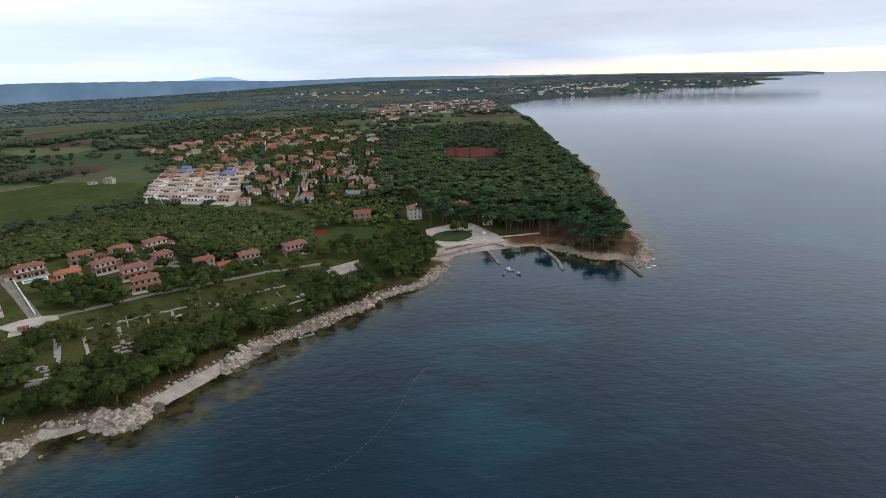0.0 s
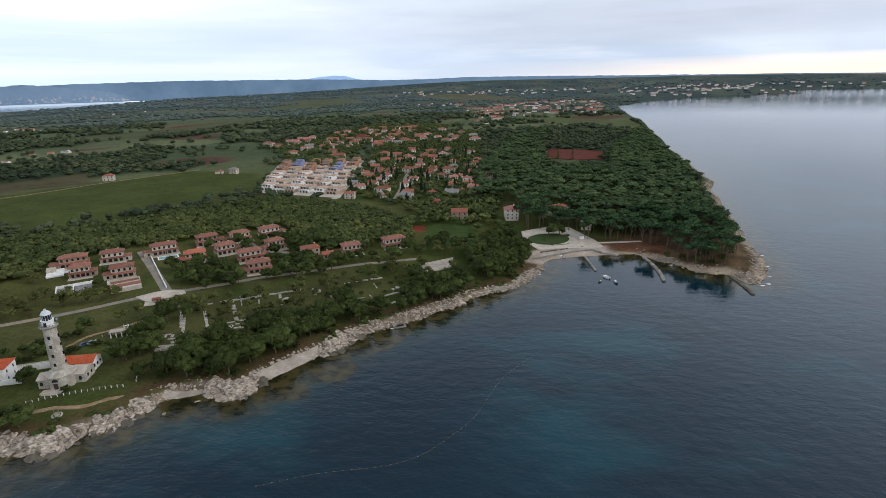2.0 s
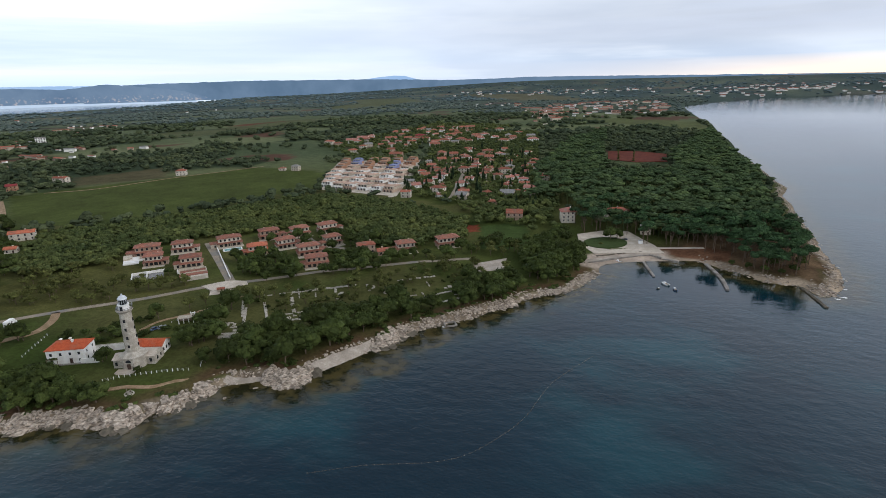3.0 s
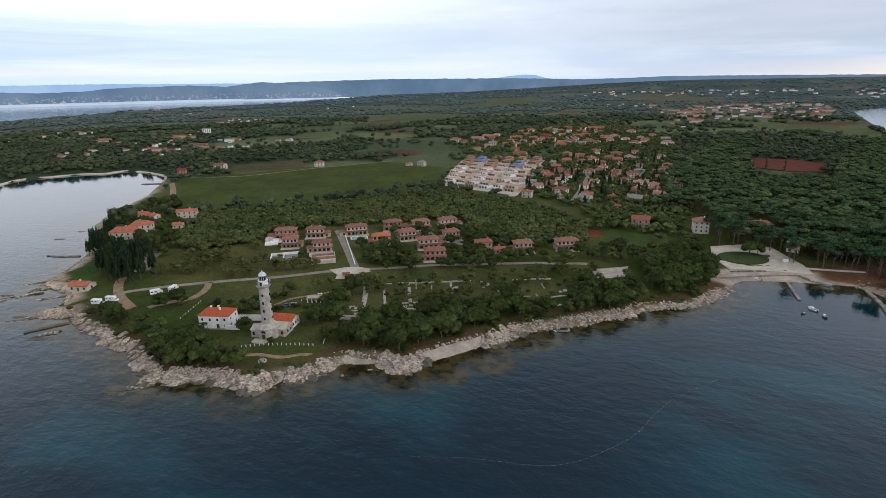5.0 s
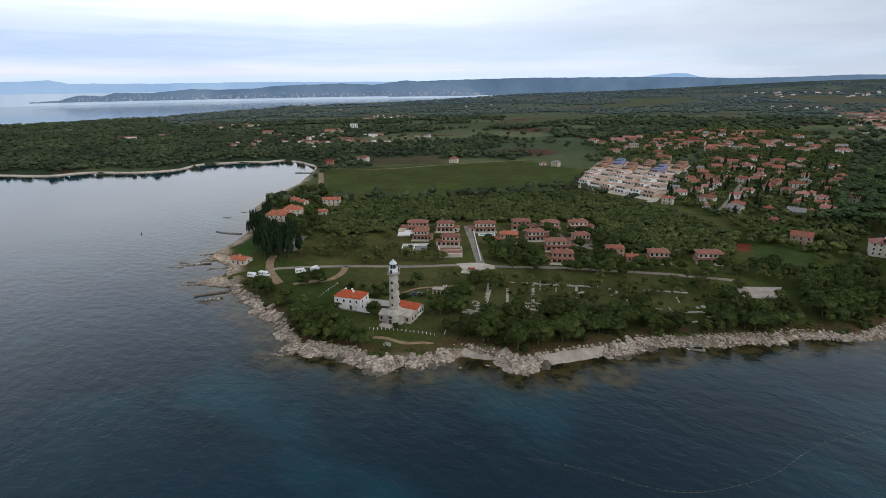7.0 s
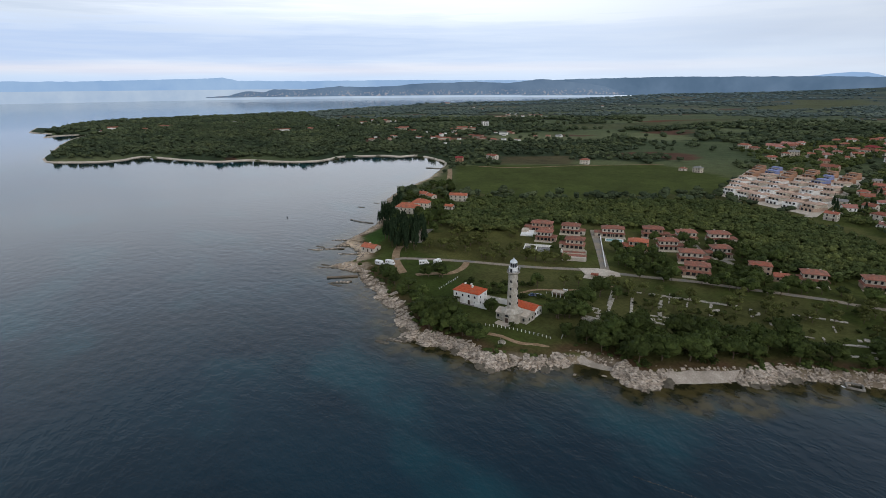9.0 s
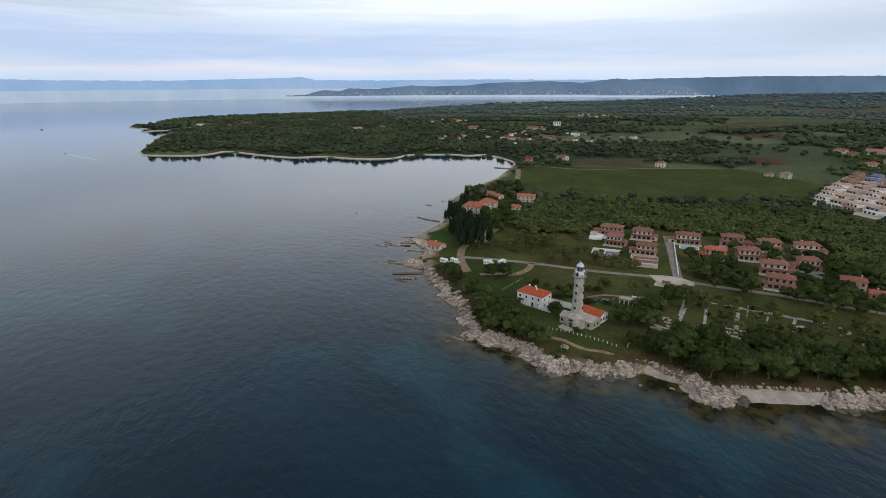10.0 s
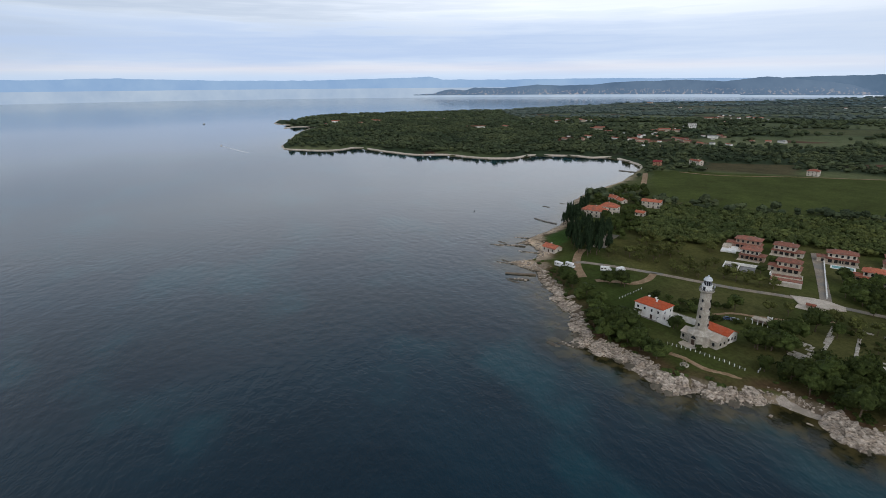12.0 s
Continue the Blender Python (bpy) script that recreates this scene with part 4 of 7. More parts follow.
def prototype(kind, k):
    rng = np.random.default_rng(100 + 10 * len(kind) + k)
    if kind == "oak":
        t = tagged(new("oak_tree"), "dark green holm oak with a dense rounded crown", "tree", "evergreen oaks by the shore")
        part("trunk", trunk(rng, 4.2, 0.28, 2.6), BARK, t)
        v, f = crown(rng, 15, 38, (4.6, 4.6, 3.4), 0.42, core=0.90)
        part("crown", mesh_np("crown", v + [0, 0, 5.0], f, LEAF), LEAF, t)
    elif kind == "pale":
        t = tagged(new("young_tree"), "young pale olive-green tree with a thin open crown", "tree", "young park trees")
        part("trunk", trunk(rng, 3.0, 0.14, 1.5), BARK, t)
        v, f = crown(rng, 9, 34, (2.7, 2.7, 2.2), 0.30, core=0.78)
        part("crown", mesh_np("crown", v + [0, 0, 3.6], f, PALE_LEAF), PALE_LEAF, t)
    elif kind == "pine":
        t = tagged(new("pine_tree"), "tall pine with a bare trunk and flat spreading crown", "tree", "pines on the headland")
        part("trunk", trunk(rng, 12.0, 0.32, 3.4, 5), BARK, t)
        v, f = crown(rng, 13, 40, (4.9, 4.9, 2.3), 0.48, lobe_size=0.42, core=0.86)
        part("crown", mesh_np("crown", v + [0, 0, 12.8], f, PINE), PINE, t)
    elif kind == "cypress":
        t = tagged(new("cypress_tree"), "tall narrow dark green cypress", "tree", "cypresses by the bay houses")
        part("trunk", trunk(rng, 3.0, 0.22, 0.5), BARK, t)
        v, f = crown(rng, 11, 22, (1.5, 1.5, 6.6), 0.42, spread=0.70, lobe_size=0.42)
        z = v[:, 2:] / 6.6
        v = np.c_[v[:, :2] * (1.15 - 0.55 * np.clip(z, -1, 1)), v[:, 2:]]
        part("crown", mesh_np("crown", v + [0, 0, 7.0], f, CYPRESS), CYPRESS, t)
    else:
        t = tagged(new("bush"), "low dense dark green bush", "bush", "shore bushes")
        part("stems", trunk(rng, 1.0, 0.08, 0.6), BARK, t)
        v, f = crown(rng, 6, 24, (1.7, 1.7, 1.2), 0.30)
        part("crown", mesh_np("crown", v + [0, 0, 1.1], f, LEAF), LEAF, t)
    return t


PROTOS = {kind: [prototype(kind, k) for k in range(n)] for kind, n in (("oak", 5), ("pale", 3), ("pine", 4), ("cypress", 3), ("bush", 3))}
USED = set()
BLOCKED_LINES = [(np.array(pts, float), w / 2 + 1.5) for pts, w, *_ in ROADS]
BLOCKED_SPOTS = [(x, y, 0.62 * w + 1.5) for rows in (RESORT, LANE, VILLAGE_A, VILLAGE_B, VILLAGE_C, VILLAGE_D, SINGLE, HOTEL) for x, y, w, _ in rows]
BLOCKED_SPOTS += [(-206, 150, 13), (-177, 155, 15), (-175, 166, 10), (-186, 193, 6), (6, 376, 24), (-20, 356, 9), (-233, 290, 10)]

# open sight lines: gardens on the seaward side of the bay houses
BLOCKED_SPOTS += [(x * (1 - k * 9 / math.hypot(x, y)), y * (1 - k * 9 / math.hypot(x, y)), 6.5) for x, y, w, _ in HOTEL for k in (1, 2)]
BLOCKED_SPOTS += [(x * f, y * f, 11) for x, y in BAY_VILLAGE for f in (1.0, 0.982, 0.964)]


def shore_line_points(pts, gap):
    line = np.array(pts, float)
    seg = np.linalg.norm(np.diff(line, axis=0), axis=1)
    s = np.concatenate([[0], np.cumsum(seg)])
    u = np.arange(0, s[-1], gap)
    return np.stack([np.interp(u, s, line[:, 0]), np.interp(u, s, line[:, 1])], -1)


RED_CLEARING = RED_FIELD[:3] + [(76, 715), (8, 715)]


def clear_of_things(x, y, near=1.0):
    ok = np.ones(len(x), bool)
    for pts, w in BLOCKED_LINES:
        ok &= path_distance(pts, x, y) > w
    ok &= ~inside(RED_CLEARING, x, y)
    for a, b, r in BLOCKED_SPOTS:
        ok &= np.hypot(x - a, y - b) > r * near
    return ok


def scatter(poly, gap, seed, margin=4.0, keep=1.0, clump=0.0, near=1.0):
    """Uneven spots inside an outline, off roads, houses and water."""
    rng = np.random.default_rng(seed)
    x0, y0 = np.min(poly, 0)
    x1, y1 = np.max(poly, 0)
    x, y = np.meshgrid(np.arange(x0, x1, gap), np.arange(y0, y1, gap * 0.87), indexing="ij")
    x = x + (np.arange(x.shape[1]) % 2) * gap / 2
    x, y = (x + rng.uniform(-0.42, 0.42, x.shape) * gap).ravel(), (y + rng.uniform(-0.42, 0.42, y.shape) * gap).ravel()
    ok = inside(poly, x, y) & (rng.random(len(x)) < keep)
    if clump:
        ok &= value_noise(x, y, gap * 4, seed) > clump
    x, y = x[ok], y[ok]
    ok = clear_of_things(x, y, near) & (shore_distance(x, y) > margin)
    return x[ok], y[ok]


def plant(kind, x, y, size, turn, k=None, sink=0.1):
    protos = PROTOS[kind]
    p = protos[int(k if k is not None else turn * 7) % len(protos)]
    m = pose(x, y, height_at(x, y) - sink, 0, 0, turn) @ Matrix.Diagonal((size, size, size * (0.85 + 0.3 * ((turn * 0.37) % 1)), 1))
    if p not in USED:
        USED.add(p)
        p.matrix_world = m
        return p
    return copy_thing(p, m)


def plant_all(kind, poly, gap, seed, sizes, **more):
    rng = np.random.default_rng(seed + 500)
    for x, y in zip(*scatter(poly, gap, seed, **more)):
        plant(kind, float(x), float(y), rng.uniform(*sizes), rng.uniform(0, 360), rng.integers(0, 9))


VILLAGE_CORE = [(-195, 505), (-225, 700), (-200, 860), (-110, 840), (-80, 700), (-35, 540), (-35, 450), (-130, 470)]
BELT_EAST = [(-137, 158), (-147, 171), (-148, 183), (-128, 193), (-119, 214), (-86, 242), (-71, 235), (-67, 219), (-74, 210), (-90, 203), (-97, 189), (-111, 175), (-123, 162)]
BELT_MID = [(-66, 229), (-74, 257), (-68, 279), (-41, 286), (-37, 262), (-52, 238)]
BELT_WEST = [(-248, 121), (-242, 128), (-221, 126), (-210, 133), (-182, 136), (-169, 128), (-161, 119), (-170, 112), (-183, 110), (-199, 111), (-223, 113)]
GROVE = [(-38, 287), (-44, 326), (-39, 368), (-26, 401), (-14, 375), (-7, 321), (-10, 307), (-21, 295)]
RUIN_PARK = [(-182, 222), (-76, 309), (-51, 308), (-76, 257), (-157, 195)]
ROADSIDE = [(-193, 242), (-188, 262), (-158, 276), (-97, 320), (-82, 316), (-89, 304), (-174, 251)]
HOTEL_PARK = [(-384, 196), (-450, 247), (-495, 302), (-498, 333), (-414, 280), (-339, 222), (-319, 188), (-310, 168), (-337, 178)]
HEADLAND = [(43, 423), (82, 422), (131, 432), (128, 397), (118, 355), (96, 337), (69, 347), (45, 375)]
MID_A = [(-98, 420), (-98, 496), (-75, 552), (-39, 529), (-35, 450), (-45, 407), (-46, 382), (-56, 419), (-84, 412)]
MID_B = [(-16, 377), (-19, 440), (4, 484), (32, 470), (43, 426), (34, 368), (21, 388), (6, 383)]
RESORT_GREEN = [(-222, 279), (-223, 322), (-183, 355), (-135, 330), (-118, 289), (-192, 243)]
WEST_SCRUB = [(-299, 180), (-328, 221), (-296, 260), (-276, 241), (-289, 210), (-278, 185)]
LAWN_EDGE = [(-79, 330), (-92, 367), (-77, 352), (-42, 366), (-40, 334), (-65, 329)]
MEADOW_EDGE = [(-269, 190), (-299, 217), (-280, 240), (-210, 230), (-190, 212), (-232, 214)]
plant_all("oak", BELT_EAST, 6.1, 1, (0.80, 1.18), margin=9)
plant_all("oak", BELT_MID, 6.8, 2, (0.72, 1.05), margin=7)
plant_all("oak", BELT_WEST, 5.8, 3, (0.75, 1.10), margin=7)
plant_all("oak", GROVE, 6.8, 4, (0.80, 1.20), margin=8)
plant_all("pale", RUIN_PARK, 9.8, 5, (0.6, 1.2), keep=0.7)
plant_all("oak", ROADSIDE, 7.2, 6, (0.65, 1.0), keep=0.9)
plant_all("oak", HOTEL_PARK, 8.6, 7, (0.6, 0.95), keep=0.75)
plant_all("oak", RESORT_GREEN, 8.6, 10, (0.6, 0.95), keep=0.9)
plant_all("pine", MID_B, 9.5, 11, (0.75, 1.0), keep=0.9)
plant_all("pale", WEST_SCRUB, 8.0, 12, (0.9, 1.5), keep=0.7)
plant_all("pale", LAWN_EDGE, 9.0, 13, (0.9, 1.5), keep=0.7)
plant_all("pine", HEADLAND, 7.4, 8, (0.80, 1.10), margin=17)
plant_all("pale", MEADOW_EDGE, 9.5, 9, (0.6, 1.2), keep=0.5)
for x, y, s in ((-152, 163, 0.95), (-170, 178, 0.8), (-166, 172, 0.9), (-245, 158, 0.9), (-193, 153.5, 0.62), (-212, 291, 0.7), (-200, 272, 1.0), (-192, 266, 1.0), (-178, 272, 0.9), (-168, 262, 1.0), (-152, 292, 0.8), (-143, 292, 1.0), (-160, 300, 0.7), (-253, 262, 0.7), (-245, 246, 0.7), (-225, 236, 0.6), (9, 385, 1.0), (14, 389, 0.8), (-86, 332, 0.85), (-78, 326, 0.75), (-76, 352, 0.6), (-66, 356, 0.8), (-56, 346, 0.85), (-52, 356, 0.8), (-48, 366, 0.7), (-66, 345, 0.9), (-114, 330, 0.6)):
    plant("oak", x, y, s, x * 37 % 360)
for x, y, s in ((-253, 200, 1.2), (-256, 209, 1.3), (-258, 219, 1.2), (-243, 219, 1.4), (-237, 222, 1.5), (-231, 225, 1.4), (-227, 229, 1.3), (-222, 233, 1.1), (-283, 203, 1.5), (-291, 213, 1.4), (-279, 198, 1.3), (-287, 208, 1.6), (-300, 183, 1.2), (-296, 177, 1.1), (-250, 207, 1.0), (-177, 224, 1.3), (-172, 229, 1.2), (-164, 232, 1.1), (-196, 206, 1.4), (-191, 212, 1.2), (-266, 214, 1.1), (-271, 206, 1.0), (-262, 228, 1.2), (-88, 302, 1.5), (-79, 292, 1.3), (-70, 300, 1.4), (-87, 291, 1.2), (-96, 298, 1.1)):
    plant("pale", x, y, s, x * 41 % 360)
for x, y, s in ((-217, 173, 1.5), (-222, 169, 1.4), (-208, 172, 1.6), (-207, 185, 1.2), (-205, 189, 1.0), (-211, 176, 1.5), (-171, 147.5, 0.8), (-226, 164, 1.3), (-213, 181, 1.1)):
    plant("bush", x, y, s, x * 29 % 360)
for x, y, s in ((-164, 177, 1.15), (-167, 184, 1.0), (-161, 182, 0.9), (-192, 151, 0.75)):
    plant("oak", x, y, s, x * 37 % 360)
for x, y in ((108, 346), (114, 354), (118, 364), (103, 339), (97, 337), (117, 341), (122, 352), (91, 341), (124, 372), (128, 384), (110, 333), (65, 345), (75, 343), (84, 338), (94, 335), (103, 334), (114, 341), (73, 350), (81, 346), (91, 344), (101, 341), (113, 350), (69, 352), (87, 352), (97, 348), (107, 344), (120, 362)):
    if shore_distance(np.array([x]), np.array([y]))[0] > 7:
        plant("pine", x, y, 0.8 + 0.03 * (x % 7), x * 53 % 360)
for x, y, s in ((95, 337, 0.6), (103, 334, 0.55), (110, 337, 0.65), (88, 342, 0.55), (116, 347, 0.6), (101, 345, 0.7), (108, 350, 0.7), (80, 348, 0.5), (120, 358, 0.6)):
    if shore_distance(np.array([x]), np.array([y]))[0] > 7:
        plant("oak", x, y, s, x * 37 % 360)
for x, y in [(-250.4, 151.6), (-253.6, 130.8), (-224.0, 128.8), (-247.1, 157.2), (-239.7, 128.0), (-242.2, 134.0), (-228.8, 135.0), (-164.7, 175.0), (-175.7, 189.8), (-167.6, 172.5), (-202.5, 192.3), (-168.2, 191.5), (-269.9, 134.0), (-261.5, 132.4), (-174.3, 210.1), (-166.4, 213.2)]:
    plant("oak", x, y, 0.8 + 0.3 * ((x * 7) % 1), x * 37 % 360)
CYPRESSES = [(-341, 170), (-319, 164), (-310, 163), (-303, 166), (-304, 173), (-310, 184), (-337, 174), (-325, 176), (-324, 185), (-339, 200), (-331, 168), (-315, 171), (-389, 189), (-397, 196), (-405, 203), (-413, 211), (-421, 220), (-430, 229), (-384, 193), (-341, 178), (-327, 175), (-321, 176), (-327, 184), (-332, 192), (-339, 199), (-355, 188), (-342, 187), (-348, 195), (-351, 201), (-362, 196), (-373, 193), (-389, 197), (-388, 192)]
for i, (x, y) in enumerate(CYPRESSES):
    for dx, dy in ((0, 0), (3.2, -1.5), (-2.0, 3.0)):
        plant("cypress", x + dx, y + dy, 0.80 + 0.36 * ((x * 13.37 + dx) % 1), (x * 53) % 360)
plant_all("cypress", VILLAGE_CORE, 24, 14, (0.6, 1.0), keep=0.65, near=0.6)
plant_all("bush", BELT_EAST, 7.0, 21, (0.7, 1.3), margin=11)
plant_all("bush", BELT_WEST, 8.0, 22, (0.8, 1.4), margin=10)
bank = np.random.default_rng(15)
for x0, y0 in [(-6, 292), (-25, 277), (-37, 262), (-50, 250), (-60, 238), (-72, 226), (-82, 214), (-90, 206), (-104, 190), (-114, 176), (-124, 170), (-138, 158), (-162, 124), (-178, 121), (-196, 112), (-214, 114), (-232, 121), (-252, 124), (-274, 126)]:
    for k in range(5):
        x, y = x0 + bank.normal() * 6, y0 + bank.normal() * 6
        d = shore_distance(np.array([x]), np.array([y]))[0]
        if 7.5 < d < 17:
            plant("bush", float(x), float(y), bank.uniform(0.6, 1.2), bank.uniform(0, 360))
for k in range(14):
    plant("bush", -214 + 2.6 * k + 1.5 * math.sin(k * 3), 163 + 1.9 * k + 2.5 * math.cos(k * 5), 0.8 + 0.3 * math.sin(k), k * 40)
plant_all("bush", RUIN_PARK, 11.0, 23, (0.5, 1.0), keep=0.6)


# ---- woods too thick to count ----
def wood(name, mat, spots, templates, sizes, label, seed, flat=1.0):
    rng = np.random.default_rng(seed)
    x, y = spots
    z = land_height(x, y)
    vs, fs, ts, n = [], [], [], 0
    patch = value_noise(x, y, 45, seed)
    for a, b, c, p in zip(x, y, z, patch):
        v, f = templates[rng.integers(len(templates))]
        s, t = rng.uniform(*sizes), rng.uniform(0, 2 * math.pi)
        m = np.array([[math.cos(t), -math.sin(t), 0], [math.sin(t), math.cos(t), 0], [0, 0, rng.uniform(0.8, 1.15) * flat]]) * s
        vs.append(v @ m.T + [a, b, c - 0.3])
        fs.append(f + n)
        ts.append(np.full(len(v), np.clip(0.65 * rng.random() ** 2 + 0.6 * (p - 0.35), 0, 1)))
        n += len(v)
    if not vs:
        return
    me = mesh_np(name, np.concatenate(vs), np.concatenate(fs), mat, np.concatenate(ts))
    tagged(new(name, me), label, "woodland", kind="stuff")


def with_stem(v, f, r, h):
    """Adds a slim trunk to a crown."""
    a = [(r * math.cos(k * 2.1), r * math.sin(k * 2.1), -0.5) for k in range(3)]
    b = [(0.5 * p[0], 0.5 * p[1], h) for p in a]
    n = len(v)
    q = np.array([(n, n + 1, n + 4), (n, n + 4, n + 3), (n + 1, n + 2, n + 5), (n + 1, n + 5, n + 4), (n + 2, n, n + 3), (n + 2, n + 3, n + 5)])
    return np.concatenate([v, a, b]), np.concatenate([f, q])


trng = np.random.default_rng(77)


def template(lobes, leaves, radii, leaf, z, stem, **more):
    v, f = crown(trng, lobes, leaves, radii, leaf, **more)
    return with_stem(v + [0, 0, z], f, stem, z)


SCRUB_T = [template(5, 8, (2.9, 2.9, 2.3), 0.52, 3.0, 0.15, lobe_size=0.58, core=0.93) for _ in range(8)]
PINE_T = [template(6, 8, (4.8, 4.8, 2.4), 0.66, 9.5, 0.28, lobe_size=0.56, core=0.92) for _ in range(8)]
FAR_T = [template(3, 5, (5.5, 5.5, 3.4), 1.0, 3.4, 0.3, lobe_size=0.62, core=0.95) for _ in range(8)]
DIM_T = [template(1, 5, (5.5, 5.5, 3.4), 1.5, 3.4, 0.3, lobe_size=1.0, core=0.95) for _ in range(8)]
CLUMP_T = [(ICO_V * trng.uniform(0.75, 1.15, (12, 1)) * [5.2, 5.2, 3.4] + [0, 0, 2.4], ICO_F) for _ in range(8)]
SCRUB_A = [(-333, 218), (-423, 288), (-399, 314), (-369, 348), (-327, 396), (-302, 436), (-266, 477), (-201, 382), (-261, 330), (-288, 306), (-311, 280), (-297, 256), (-317, 227)]
SCRUB_B = [(-262, 476), (-193, 465), (-138, 430), (-100, 408), (-89, 353), (-118, 336), (-138, 327), (-163, 325), (-192, 376), (-201, 382)]
PINEWOOD_N = [(-63, 481), (-75, 675), (-50, 988), (9, 1187), (0, 845), (7, 637), (79, 643), (92, 809), (209, 1221), (181, 945), (173, 800), (158, 605), (139, 519), (45, 482), (-23, 486)]
PINEWOOD_S = [(-23, 478), (45, 482), (139, 518), (134, 465), (123, 408), (77, 397), (38, 391), (23, 411), (-2, 407)]
VILLAGE_GREEN = [(-189, 495), (-233, 704), (-338, 1104), (-131, 1165), (-74, 668), (-35, 514), (-31, 405), (-88, 397), (-128, 464)]
NORTH_GREEN = [(-485, 890), (-442, 1113), (-419, 1373), (-202, 1317), (-302, 915), (-267, 664), (-366, 735)]
POINT_WOOD = [(-975, -55), (-1205, -50), (-1348, -15), (-1855, 183), (-1461, 566), (-985, 651), (-694, 439), (-736, 424), (-759, 292), (-835, 152), (-931, 45)]
POINT_END = [(-1655, -110), (-2050, 34), (-2122, 305), (-2101, 722), (-1432, 555), (-1760, 173), (-1478, 9), (-1556, -85)]
wood("scrub_wood", WOOD_LEAF, scatter(SCRUB_A, 4.9, 31), SCRUB_T, (0.8, 1.3), "thick low scrub wood of mixed greens beside the field", 41)
wood("scrub_wood", WOOD_LEAF, scatter(SCRUB_B, 4.9, 32), SCRUB_T, (0.8, 1.35), "thick low scrub wood behind the villas", 42)
wood("garden_trees", WOOD_LEAF, scatter(MID_A, 8.0, 39, keep=0.9), SCRUB_T, (1.0, 1.7), "trees round the gardens above the beach", 49)
wood("pine_wood", PINE_WOOD, scatter(PINEWOOD_N, 8.8, 33, margin=8), PINE_T, (0.85, 1.25), "dense dark pinewood along the eastern shore", 43)
wood("pine_wood", PINE_WOOD, scatter(PINEWOOD_S, 7.6, 34, margin=8), PINE_T, (0.85, 1.15), "edge of the pinewood behind the beach", 44)
wood("garden_trees", WOOD_LEAF, scatter(VILLAGE_GREEN, 7.6, 35, keep=0.9, near=0.72), SCRUB_T, (0.6, 1.5), "garden trees between the village houses", 45)
wood("garden_trees", WOOD_LEAF, scatter(NORTH_GREEN, 12.5, 36, keep=0.8, near=0.75), SCRUB_T, (1.0, 1.9), "garden trees round the upper village", 46)
wood("point_wood", FAR_LEAF, scatter(POINT_WOOD, 13, 37, margin=13), FAR_T, (0.75, 1.4), "thick woodland on the low point across the bay", 47)
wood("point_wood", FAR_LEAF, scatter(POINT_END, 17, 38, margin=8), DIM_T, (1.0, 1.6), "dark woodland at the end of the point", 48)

BANK_T = [template(3, 9, (1.7, 1.7, 1.1), 0.30, 0.6, 0.06, lobe_size=0.6, core=0.92) for _ in range(6)]
shore_x, shore_y = [], []
for a, b in shore_line_points(ROCK_SHORE + CAPE[:12], 0.30):
    p = np.array([a, b]) + trng.normal(size=2) * 8
    d = shore_distance(p[:1], p[1:])[0]
    if 6.0 < d < 13 and value_noise(p[:1], p[1:], 11, 61)[0] > 0.30:
        shore_x.append(p[0])
        shore_y.append(p[1])
shore_x, shore_y = np.array(shore_x), np.array(shore_y)
ok = clear_of_things(shore_x, shore_y)
wood("bank_scrub", LEAF, (shore_x[ok], shore_y[ok]), BANK_T, (0.55, 1.25), "low scrub on the earth bank behind the rocks", 62)


TOWNS = [  # outline, houses, size
    ([(-268, 1929), (-205, 1669), (-182, 1400), (-100, 1461), (9, 1718), (148, 1667), (203, 1898), (240, 2537), (11, 2514), (-198, 2273)], 150, 0.96), ([(-531, 2215), (-290, 2098), (-329, 2387), (-583, 2436)], 14, 0.9),
]


